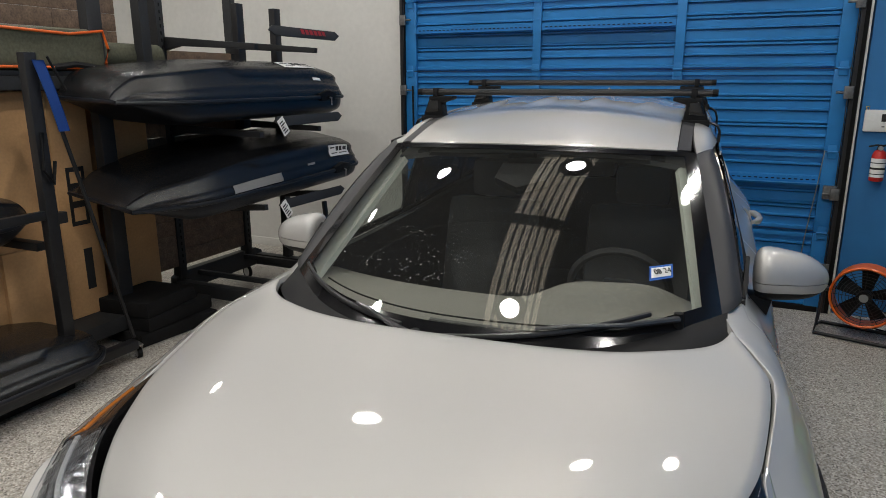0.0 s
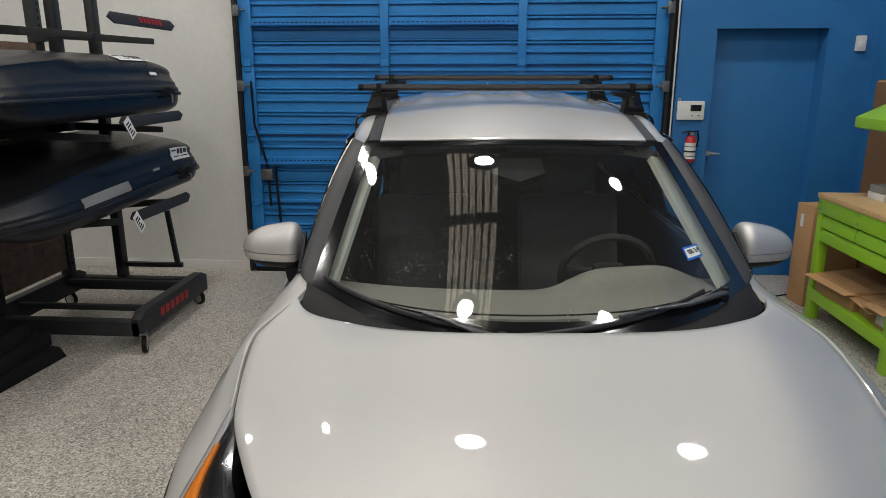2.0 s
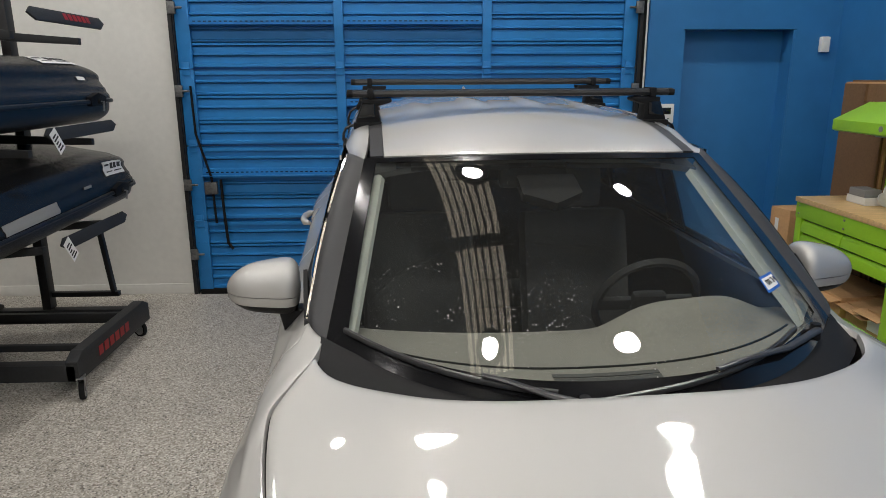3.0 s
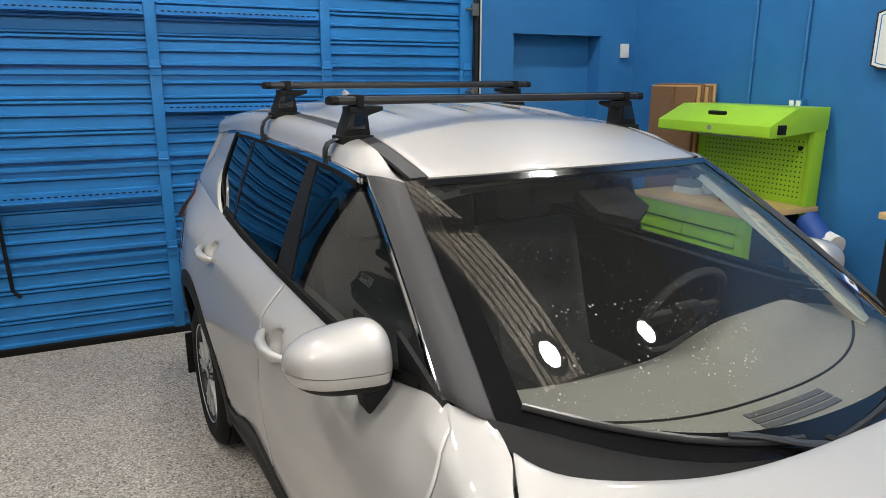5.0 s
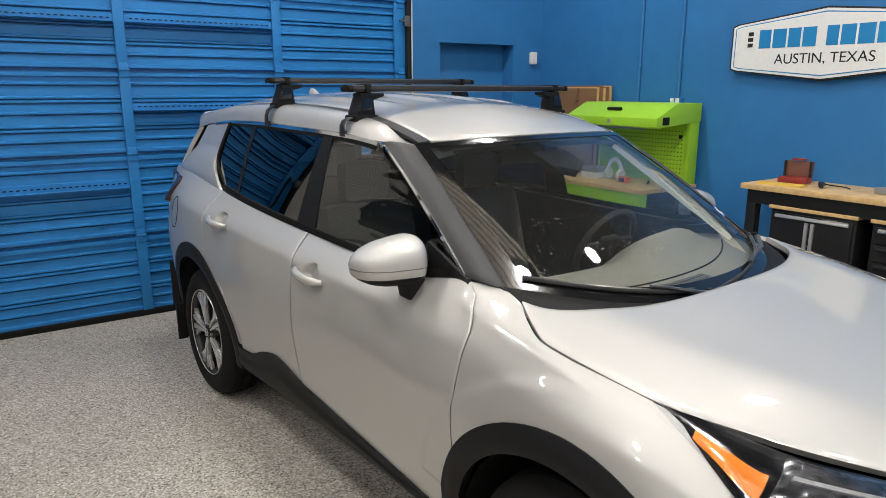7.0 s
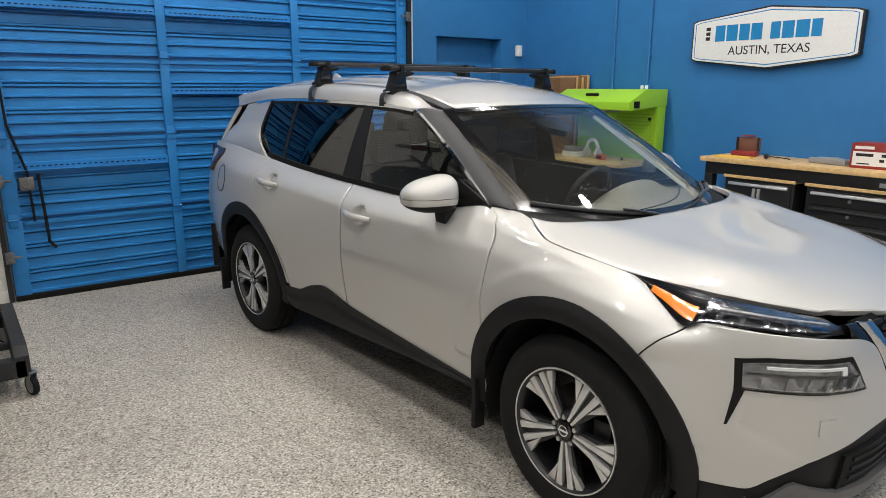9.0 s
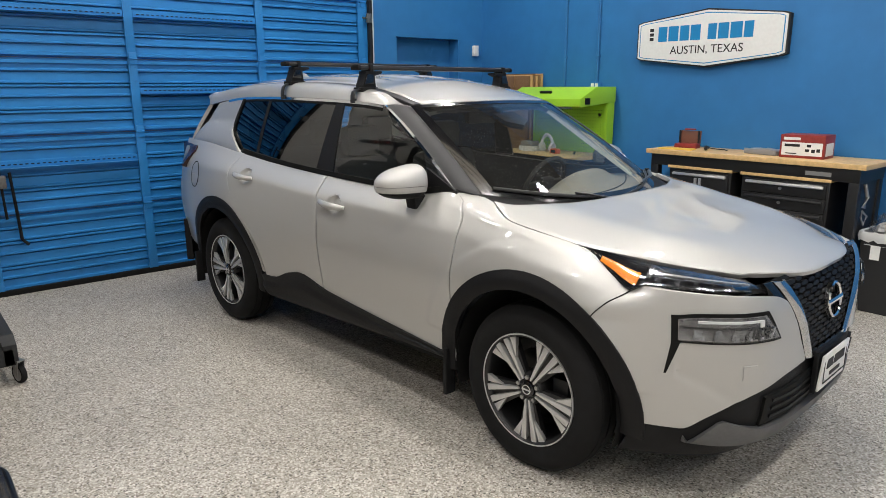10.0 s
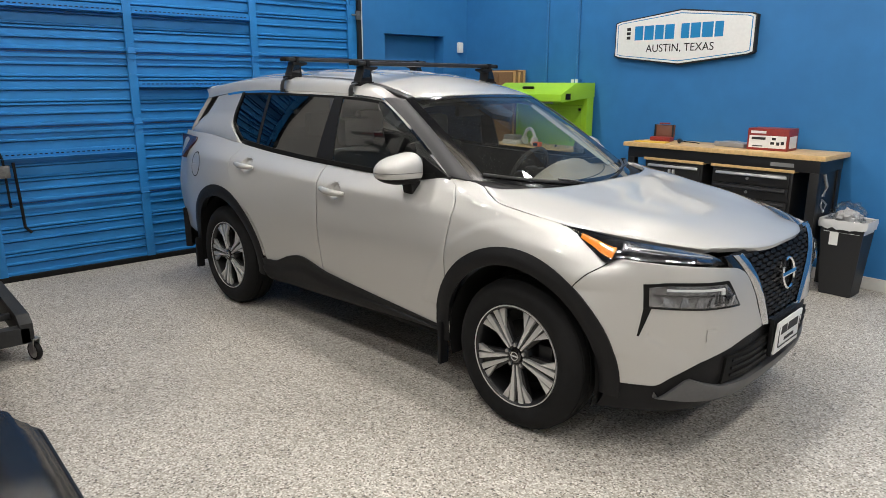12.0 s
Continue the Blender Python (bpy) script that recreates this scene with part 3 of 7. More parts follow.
def bowl(y, z):
    """Depth of the finger recess behind a door handle."""
    deep = 0.0
    for yc, zc in HANDLES:
        k = 1 - ((y - yc + 0.005) / 0.060) ** 2 - ((z - zc) / 0.046) ** 2
        if k > 0:
            deep = 0.030 * min(1.0, 1.6 * k)
    return deep


def stretch(y0, y1, low, high, top_slope=0.0):
    """A side panel from y0 to y1 between two height curves."""
    def f(u, v):
        a = y0(v) if callable(y0) else y0
        b = y1(v) if callable(y1) else y1
        y = lerp(a, b, u)
        z = lerp(low(y), high(y), v)
        return side_x(y, z) - bowl(y, z), y, z
    return f


# front wing, doors, rear quarter
def front_cut(z):
    return 1.384 + 0.012 * (1 - z) + (0.122 * min(1, (z - 1.0) / 0.125) ** 2 if z > 1.0 else 0)


REAR_CUT = smooth_keys((0.42, 3.12), (0.6, 3.17), (0.75, 3.27), (0.9, 3.45), (1.04, 3.53), (1.19, 3.505))


WING_FRONT = smooth_keys((0.67, 0.70), (0.77, 0.648), (0.83, 0.597), (0.885, 0.538), (0.94, 0.655), (1.0, 0.80))


def wing(u, v):
    y1 = 1.39
    for _ in range(3):
        y1 = front_cut(lerp(arch_low(y1, FW, ARCH, 0.40), EDGE_Z(y1), v)) - 0.003
    y0 = 0.62
    for _ in range(12):
        y0 = 0.5 * y0 + 0.5 * WING_FRONT(lerp(arch_low(y0, FW, ARCH, 0.40), EDGE_Z(y0) - 0.003, v))
    y = lerp(y0, y1, u)
    lo = arch_low(y, FW, ARCH, 0.40)
    hi = EDGE_Z(y) - 0.003
    z = lerp(lo, hi, v)
    return side_x(y, z), y, z


both("front_wing", wing, 64, 26, M_PAINT, thick=0.018, lip=0.002)
both("front_door", stretch(lambda v: front_cut(lerp(0.38, 1.118, v)) + 0.003, lambda v: 2.472 + 0.05 * max(0, v - 0.6) / 0.4, lambda y: SILL(y) - 0.02, lambda y: EDGE_Z(y) - 0.002), 96, 72, M_PAINT, thick=0.018, lip=0.003)


def rear_door(u, v):
    y1 = REAR_CUT(lerp(0.42, 1.17, v)) - 0.003
    y = lerp(2.480 + 0.05 * max(0, v - 0.6) / 0.4, y1, u)
    z = lerp(SILL(y) - 0.02, EDGE_Z(y) - 0.002, v)
    return side_x(y, z) - bowl(y, z), y, z


both("rear_door", rear_door, 96, 72, M_PAINT, thick=0.018, lip=0.003)


def quarter(u, v):
    y0 = 3.3
    for _ in range(6):
        y0 = 0.5 * y0 + 0.5 * REAR_CUT(lerp(arch_low(y0, RW, ARCH, 0.45), EDGE_Z(y0), v))
    y0 += 0.003
    y = lerp(y0, 4.55, u)
    lo = arch_low(y, RW, ARCH, 0.45)
    z = lerp(lo, EDGE_Z(y), v)
    return side_x(y, z), y, z


both("rear_quarter", quarter, 60, 24, M_PAINT, thick=0.018, lip=0.002)

# black tubes added down in the panel gaps, in place of their shade
def seal(name, pts):
    for s in (-1, 1):
        part(name, tube([(s * p.x, p.y, p.z) for p in pts], 0.0065, 6), M_SEAL, car)


def down(cut, z0, z1, n=16):
    zs = [lerp(z0, z1, k / n) for k in range(n + 1)]
    made = []
    for z in zs:
        y = cut(z)
        n = Vector((1, (side_x(y - 0.01, z) - side_x(y + 0.01, z)) / 0.02, (side_x(y, z - 0.01) - side_x(y, z + 0.01)) / 0.02)).normalized()
        made.append(Vector((side_x(y, z), y, z)) - n * 0.0135)
    return made


seal("door_gap_fill", down(front_cut, 0.40, 1.098))
seal("door_gap_fill", down(lambda z: 2.476 + 0.05 * max(0, (z - 0.84) / 0.28), 0.47, 1.11))
seal("door_gap_fill", down(REAR_CUT, 0.44, 1.165))
# shade of the wing-to-bumper gap, drawn as a thin black line slightly proud
for s in (-1, 1):
    part("wing_seam_line", tube([(s * (side_x(WING_FRONT(z) - 0.002, z) - 0.0005), WING_FRONT(z) - 0.003, z) for z in [0.765 + 0.012 * k for k in range(11)]], 0.0024, 6), M_SEAL, car)
seal("bonnet_gap_fill", [Vector((EDGE_X(y) - 0.005, y, EDGE_Z(y) - 0.016)) for y in [0.80 + 0.03 * k for k in range(16)]])

# rear pillar up to the roof
def d_pillar(u, v):
    y0 = smooth_keys((0.0, 3.56), (0.45, 3.752), (1.0, 3.70))(v)
    y1 = lerp(4.42, 4.12, v)
    y = lerp(y0, y1, u)
    z = lerp(EDGE_Z(y) - 0.006, WIN_TOP(y) - 0.004, v)
    return lerp(EDGE_X(y) + 0.003, cabin_x(y, z), min(1, max(0, v - 0.05) * 2)), y, z


both("rear_pillar", d_pillar, 16, 16, M_PAINT, thick=0.015, lip=0.002)


# roof shoulder, drip strip, roof skin
def ditch(y):
    return Vector((0.566, y, roof_z(0.566, y)))


def shoulder(u, v):
    y = lerp(2.028 + 0.115 * (1 - v), 4.32, u)
    a = Vector((cabin_x(y, WIN_TOP(y)), y, WIN_TOP(y)))
    b = ditch(y)
    b.x -= 0.03 * max(0, y - 3.6)
    p = a.lerp(b, v)
    k = lerp(0.006, 0.022, min(1, u / 0.25)) * math.sin(math.pi * v)
    p += Vector((k * 0.7, 0, k))
    # its front end runs down into the head of the windscreen pillar
    head = Vector((0.639, 2.146, 1.508)).lerp(Vector((0.582, 2.020, 1.502)), v) + Vector((0.7, -0.4, 0.6)) * 0.010 * math.sin(math.pi * v)
    f = max(0.0, 1 - u / 0.09)
    p = p.lerp(head + (p - Vector((p.x, 2.028 + 0.115 * (1 - v), p.z))), f * f * (3 - 2 * f))
    return p.x, p.y, p.z


both("roof_shoulder", shoulder, 46, 10, M_PAINT, thick=0.015, lip=0.002)


def strip(u, v):
    y = lerp(2.022 - 0.012 * (1 - v), 4.30, u)
    x = lerp(0.520, 0.564, v) - 0.03 * max(0, y - 3.6)
    return x, y, roof_z(x, y) - 0.004


both("roof_strip", strip, 40, 3, M_PILLAR, "dark grey roof ditch strip", thick=0.012, flip=True)


def roof(u, v):
    x = lerp(-0.518, 0.518, u)
    y = lerp(1.905 + 0.115 * (x / 0.57) ** 2, 4.34, v)
    x *= 1 - 0.055 * max(0, y - 3.6)
    rib = 0.009 * sum(max(0.0, 1 - ((x - c) / 0.05) ** 2) for c in (-0.36, -0.12, 0.12, 0.36)) if 2.45 < y < 4.1 else 0.0
    rib *= min(1, (y - 2.45) / 0.08, (4.1 - y) / 0.1) if rib else 0
    return x, y, roof_z(x, y) + rib


part("roof", skin(roof, 44, 40, thick=0.015, lip=0.003), M_PAINT, car)


# tailgate spoiler and rear face
def spoiler(u, v):
    x = lerp(-0.56, 0.56, u)
    y = lerp(4.335, 4.52 - 0.10 * abs(x / 0.56) ** 3, v)
    return x, y, roof_z(x * 0.95, min(y, 4.45)) - 0.01 * v


part("spoiler", skin(spoiler, 16, 6, thick=0.04, lip=0.006), M_PAINT, car)


def tailgate(u, v):
    x = lerp(-1, 1, u)
    z = lerp(0.45, 1.55, v)
    w = smooth_keys((0.45, 0.78), (1.0, 0.74), (1.2, 0.69), (1.55, 0.56))(z)
    y = smooth_keys((0.45, 4.66), (1.0, 4.64), (1.2, 4.60), (1.55, 4.40))(z) - 0.10 * abs(x) ** 3
    return x * w, y, z


part("tailgate", skin(tailgate, 16, 20, thick=0.03, flip=False), M_PAINT, car)
both("tail_lamp", lambda u, v: (lerp(0.70, side_x(lerp(4.60, 4.20, v), lerp(1.02, 1.175, u)), min(1, 0.25 + v)) + 0.004, lerp(4.62, 4.20 + 0.16 * abs(u - 0.8), v), lerp(1.03, 1.185, u)), 8, 10, M_TAILRED, "dark red tail lamp", thick=0.03, lip=0.004, flip=True)
part("rear_bumper", skin(lambda u, v: (lerp(-1, 1, u) * 0.82, 4.70 - 0.22 * abs(lerp(-1, 1, u)) ** 4, lerp(0.28, 0.60, v)), 20, 6, thick=0.05, flip=False), M_PLASTIC, car)


# bonnet
HOOD_X = smooth_keys((0.26, 0.455), (0.4, 0.575), (0.55, 0.668), (0.82, 0.7685), (1.124, 0.7995), (1.20, 0.7715), (1.243, 0.749), (1.32, 0.706))
HOOD_MID = smooth_keys((0.10, 0.918), (0.2, 0.958), (0.35, 0.992), (0.6, 1.030), (0.82, 1.056), (1.05, 1.090), (1.3, 1.105))
HOOD_DROP = smooth_keys((0.1, 0.035), (0.3, 0.060), (0.82, 0.056), (1.0, 0.053), (1.124, 0.044), (1.2, 0.028), (1.3, 0.004))
RIDGE = smooth_keys((0.2, 0.38), (0.8, 0.545), (1.3, 0.62))


def hood_z(x, y):
    e = HOOD_X(y)
    a = abs(x)
    return HOOD_MID(y) - HOOD_DROP(y) * min(1.3, a / e) ** lerp(2.0, 4.0, min(1, max(0, (y - 0.12) / 0.45))) + 0.010 * math.exp(-(((a - RIDGE(y)) / 0.11) ** 2)) * min(1, max(0, (y - 0.15) / 0.4))


def bonnet(u, v):
    w = lerp(-1, 1, u)
    y = lerp(0.108 + 0.169 * abs(w) ** 3.2, 1.055 + 0.252 * abs(w) ** 3.5, v)
    x = w * lerp(HOOD_X(0.277 + (1.305 - 0.277) * v), HOOD_X(y), abs(w))
    return x, y, hood_z(x, y)


part("bonnet", skin(bonnet, 60, 44, thick=0.022, lip=0.004), M_PAINT, car)


# windscreen
def screen(u, v):
    w = lerp(-1, 1, u)
    base = Vector((0.690 * w, 1.062 + 0.333 * abs(w) ** 2.7, 1.050 + 0.062 * w * w))
    top = Vector((0.582 * w, 1.898 + 0.122 * w * w, 1.518 - 0.018 * w * w))
    p = base.lerp(top, v)
    k = 4 * v * (1 - v)
    p.z += 0.030 * k * (1 - 0.8 * w * w)
    p.y -= 0.020 * k * (1 - 0.8 * w * w)
    return p


def screen_at(u0, u1, v0, v1):
    return lambda u, v: screen(lerp(u0, u1, u), lerp(v0, v1, v))


ws = part("windscreen", skin(screen, 28, 22, thick=0.0045), M_GLASS, car, "dusty rain-spotted windscreen glass")
ws.visible_shadow = False
part("screen_band", skin(screen_at(0.0, 1.0, 0.0, 0.075), 28, 6, thick=0.002, offset=0.003), M_GLOSSBLACK, ws, "black printed border")
part("screen_band", skin(screen_at(0.0, 1.0, 0.965, 1.0), 28, 2, thick=0.002, offset=0.003), M_GLOSSBLACK, ws)
for a, b in ((0.0, 0.035), (0.965, 1.0)):
    part("screen_band", skin(screen_at(a, b, 0.075, 0.965), 3, 20, thick=0.002, offset=0.003), M_GLOSSBLACK, ws)


def pillar(u, v):
    a = screen(1.0, v)
    b = Vector((lerp(0.748, 0.639, v), lerp(1.513, 2.146, v) , lerp(1.130, 1.508, v)))
    b.z += 0.030 * 4 * v * (1 - v)
    b.x += 0.006 * 4 * v * (1 - v)
    p = a.lerp(b, u)
    k = 0.012 * math.sin(math.pi * u)
    return p.x + k, p.y - k * 0.5, p.z + k * 0.6


both("front_pillar", pillar, 8, 22, M_PILLAR, "dark grey windscreen pillar", thick=0.02, lip=0.002, flip=True)
both("pillar_trim", lambda u, v: tuple(Vector(pillar(lerp(-0.42, 0.5, u), lerp(0.06, 0.96, v))) + Vector((-0.022, 0.02, -0.022))), 5, 14, M_TRIMLIGHT, "pale grey-green inner pillar trim", thick=0.02, flip=True)

# cowl under the wipers
def cowl(u, v):
    w = lerp(-1, 1, u)
    y = lerp(1.040 + 0.255 * abs(w) ** 3.5, 1.10 + 0.31 * abs(w) ** 2.7, v)
    x = w * 0.705
    return x, y, lerp(hood_z(x * 0.98, y) - 0.030, 1.062 + 0.06 * w * w, v)


part("cowl", skin(cowl, 30, 4, thick=0.02), M_PLASTIC, car, "black plastic wiper cowl")


# side windows
def window(y0, y1, z0=0.018, z1=0.016):
    def f(u, v):
        a = y0(v) if callable(y0) else y0
        b = y1(v) if callable(y1) else y1
        y = lerp(a, b, u)
        lo, hi = EDGE_Z(y) + z0, WIN_TOP(y) - z1
        hi = max(hi, WIN_TOP(max(y, 2.2)) - z1)
        z = lerp(lo, max(hi, lo + 0.002), v)
        return cabin_x(y, z), y, z
    return f


def a_edge(v):
    z = lerp(1.135, 1.505, v)
    t = (z - 1.13) / 0.378
    for _ in range(8):
        t = (z - 1.13 - 0.12 * t * (1 - t)) / 0.378
    return lerp(1.513, 2.146, t) + 0.014


both("front_window", window(a_edge, lambda v: lerp(2.462, 2.492, v)), 20, 14, M_SIDEGLASS, "clear front side window", thick=0.004)
both("rear_window", window(lambda v: lerp(2.640, 2.575, v), lambda v: lerp(3.325, 3.300, v)), 16, 14, M_TINT, "dark tinted rear door window", thick=0.004)
both("quarter_window", window(lambda v: lerp(3.362, 3.335, v), lambda v: smooth_keys((0.0, 3.54), (0.4, 3.735), (1.0, 3.685))(v)), 12, 14, M_TINT, "dark tinted rear quarter window", thick=0.004)
both("centre_pillar", window(lambda v: lerp(2.466, 2.496, v), lambda v: lerp(2.636, 2.571, v), 0.012, 0.008), 6, 12, M_PLASTIC, "black centre door pillar", thick=0.01, offset=0.003)
both("window_divider", window(lambda v: lerp(3.325, 3.300, v), lambda v: lerp(3.362, 3.335, v), 0.012, 0.008), 3, 12, M_PLASTIC, "black window divider", thick=0.01, offset=0.002)
both("sail_panel", lambda u, v: (cabin_x(lerp(1.52, 1.66, u), 1.13) - 0.004 + 0.006 * v, lerp(1.518, 1.69, u), lerp(1.122, 1.136 + 0.085 * u, v)), 6, 6, M_PLASTIC, "black mirror sail panel", thick=0.012, offset=0.006)


def ribbon(path, w, out, n):
    """A narrow strip that follows path(t) on the side of the cabin."""
    def f(u, v):
        p = Vector(path(u))
        return p.x + out, p.y, p.z + lerp(-w, w, v)
    return f


both("belt_strip", ribbon(lambda t: (cabin_x(lerp(1.6, 3.56, t), EDGE_Z(lerp(1.6, 3.56, t)) + 0.012), lerp(1.6, 3.56, t), EDGE_Z(lerp(1.6, 3.56, t)) + 0.012), 0.014, 0.006, 1), 30, 2, M_SEAL, "black window belt strip", thick=0.012, lip=0.003)
both("chrome_strip", ribbon(lambda t: (cabin_x(lerp(2.12, 3.95, t), WIN_TOP(lerp(2.12, 3.95, t)) - 0.008), lerp(2.12, 3.95, t), WIN_TOP(lerp(2.12, 3.95, t)) - 0.008), 0.0075, 0.006, 1), 40, 2, M_CHROME, "chrome strip over the windows", thick=0.008, lip=0.002)
both("window_frame", ribbon(lambda t: (cabin_x(lerp(2.15, 3.72, t), WIN_TOP(lerp(2.15, 3.72, t)) - 0.024), lerp(2.15, 3.72, t), WIN_TOP(lerp(2.15, 3.72, t)) - 0.024), 0.009, 0.002, 1), 40, 2, M_SEAL, thick=0.01)


def a_chrome(u, v):
    p = Vector(pillar(1.0, u))
    return p.x + 0.006, p.y + lerp(-0.002, 0.016, v), p.z - lerp(0.0, 0.006, v)


both("chrome_strip", a_chrome, 24, 2, M_CHROME, thick=0.008, lip=0.002)


# black cladding: arches, sills
def arch_ring(yc):
    def f(u, v):
        t = lerp(math.pi * 1.04, -0.04 * math.pi, u)
        r = lerp(0.432, 0.515, v)
        y, z = yc + r * math.cos(t), HUB_Z + 0.008 + r * math.sin(t) * 1.0
        return side_x(y, max(z, 0.35)) + lerp(0.004, 0.012, math.sin(math.pi * min(1, v * 1.1) * 0.9)) , y, z
    return f


for yc in (FW, RW):
    both("arch_cladding", arch_ring(yc), 44, 6, M_PLASTIC, "black textured wheel arch cladding", thick=0.05, lip=0.004)


SILL_LOW = smooth_keys((1.44, 0.345), (2.0, 0.315), (2.43, 0.295), (3.17, 0.275))


def sill(u, v):
    y = lerp(1.44, 3.17, u)
    top = SILL(y)
    z = lerp(SILL_LOW(y), top, v)
    k = smooth_keys((0.0, -0.03), (0.25, 0.002), (0.6, 0.014), (0.66, 0.006), (1.0, 0.010))(v)
    return side_x(y, z) + k, y, z


both("sill_cladding", sill, 40, 10, M_PLASTIC, "black textured door sill cladding", thick=0.04, lip=0.004)
for s in (-1, 1):
    for yc, dy in ((FW, 0.47), (RW, 0.455)):
        part("mud_flap", box(-0.030, 0.030, -0.012, 0.012, 0.19, 0.42, 0.006, Matrix.Translation((s * 0.875, yc + dy, 0))), M_PLASTIC, car)


# nose: a shared front surface
PLAN = smooth_keys((0.0, 0.092), (0.3, 0.098), (0.48, 0.125), (0.60, 0.175), (0.70, 0.265), (0.77, 0.365), (0.83, 0.485), (0.862, 0.58))
LEAN_F = smooth_keys((0.22, 0.12), (0.32, 0.04), (0.42, 0.012), (0.55, 0.0), (0.70, 0.004), (0.80, 0.014), (0.87, 0.035), (0.93, 0.075), (1.0, 0.14))


def nose(x, z):
    return Vector((x, PLAN(abs(x)) + LEAN_F(z) * (1 - 0.5 * abs(x)), z))


COVER_LOW = smooth_keys((0.15, 0.575), (0.25, 0.573), (0.36, 0.563), (0.48, 0.535), (0.615, 0.488), (0.70, 0.420), (0.745, 0.374), (0.85, 0.378))
COVER_TOP = smooth_keys((0.24, 0.575), (0.30, 0.660), (0.36, 0.765), (0.42, 0.845), (0.47, 0.866), (0.60, 0.882), (0.72, 0.893), (0.80, 0.900), (0.83, 0.886), (0.862, 0.88))


def cover(u, v):
    x = lerp(0.245, 0.77, min(1.0, u / 0.72))
    z = lerp(COVER_LOW(x), COVER_TOP(x), v)
    if u > 0.72:
        # round the corner into the wing and the arch
        a, b = nose(x, z), nose(x - 0.01, z)
        y = WING_FRONT(z) - 0.004 if z > 0.765 else FW - math.sqrt(0.505**2 - (z - HUB_Z - 0.008) ** 2)
        end = Vector((side_x(y, z), y, z))
        t = (u - 0.72) / 0.28
        mid = a + (a - b).normalized() * (end - a).length * 0.55
        p = a * (1 - t) ** 2 + mid * 2 * t * (1 - t) + end * t * t
        return p.x, p.y - 0.004 * (1 - t), p.z
    p = nose(x, z)
    # pressed scoop above a crease that runs inwards from the slit
    up = (z - 0.590) + (x - 0.788) * -0.80
    fold = 0.018 * min(1, max(0, up / 0.030)) * math.exp(-max(0, up) / 0.055) * min(1, max(0, (x - 0.60) / 0.15)) * min(1, max(0, (0.80 - x) / 0.03))
    return p.x, p.y + fold - 0.004, p.z


both("front_bumper", cover, 90, 64, M_PAINT, thick=0.03, lip=0.003)


def lower(u, v):
    x = lerp(-0.825, 0.825, u)
    z = lerp(0.245, COVER_LOW(abs(x)) + 0.006, v)
    p = nose(min(abs(x), 0.862), z)
    return x, p.y + 0.012, z


part("lower_bumper", skin(lower, 40, 10, thick=0.05, flip=False), M_PLASTIC, car, "black lower bumper valance")


SKID_LOW = smooth_keys((0.0, 0.272), (0.30, 0.276), (0.50, 0.288), (0.66, 0.303), (0.73, 0.314))
SKID_TOP = polyline_z((0.0, 0.345), (0.34, 0.350), (0.52, 0.362), (0.60, 0.388), (0.655, 0.412), (0.73, 0.318))


def skid(u, v):
    x = lerp(-0.73, 0.73, u)
    z = lerp(SKID_LOW(abs(x)), SKID_TOP(abs(x)), v)
    return x, PLAN(abs(x)) + 0.004 + 0.030 * (1 - v) ** 2, z


part("skid_trim", skin(skid, 88, 6, thick=0.03, lip=0.004), shader("satin_grey_trim", (0.105, 0.105, 0.108), 0.45, metal=0.25, spread=0.05, scale=80), car, "satin grey lower trim strip")
part("intake", skin(lambda u, v: tuple(nose(lerp(-0.50, 0.50, u), lerp(0.365, 0.485 + 0.03 * (1 - abs(2 * u - 1)), v)) + Vector((0, -0.001, 0))), 24, 4, thick=0.03), M_SEAL, car, "black lower air intake")
for k in range(3):
    part("intake_slat", skin(lambda u, v: tuple(nose(lerp(-0.46, 0.46, u), 0.392 + 0.034 * k + lerp(0, 0.012, v)) + Vector((0, -0.007, 0))), 24, 1, thick=0.012), M_PLASTIC, car)


# grille with its chevron relief, chrome vee and badge
GRILLE_LOW = smooth_keys((0.0, 0.585), (0.22, 0.590), (0.25, 0.605), (0.35, 0.77), (0.42, 0.872), (0.45, 0.9))
def grille_top(x):
    return 0.912 + 0.012 * (1 - abs(x) / 0.45)


def grille(u, v):
    x = lerp(-0.43, 0.43, u)
    z = lerp(GRILLE_LOW(abs(x)), max(grille_top(x), GRILLE_LOW(abs(x)) + 0.004), v)
    p = nose(x, z)
    return p.x, p.y + 0.020, p.z


gr = part("grille", skin(grille, 30, 10, thick=0.03), M_SEAL, car, "gloss black grille of small chevrons")
z = 0.605
row = 0
cell = prism([(-0.034, 0.0), (-0.022, 0.0085), (0.022, 0.0085), (0.034, 0.0), (0.022, -0.0085), (-0.022, -0.0085)], -0.010, 0.004, "y", 0.002)
cell_me = bpy.data.meshes.new("chevron")
cell.to_mesh(cell_me)
cell.free()
cell_me.materials.append(M_PLASTIC)
while z < 0.905:
    x = -0.42 + (0.036 if row % 2 else 0.0)
    while x < 0.43:
        if z > GRILLE_LOW(abs(x)) + 0.015 and z < grille_top(x) - 0.008:
            c = new("chevron", cell_me)
            c.parent = gr
            n = nose(x, z)
            slope = math.degrees(math.atan2(nose(x + 0.02, z).y - nose(x - 0.02, z).y, 0.04))
            lean = -math.degrees(math.atan2(nose(x, z + 0.02).y - nose(x, z - 0.02).y, 0.04))
            c.matrix_basis = pose(n.x, n.y + 0.012, n.z, lean, 0, slope)
        x += 0.072
    z += 0.0205
    row += 1


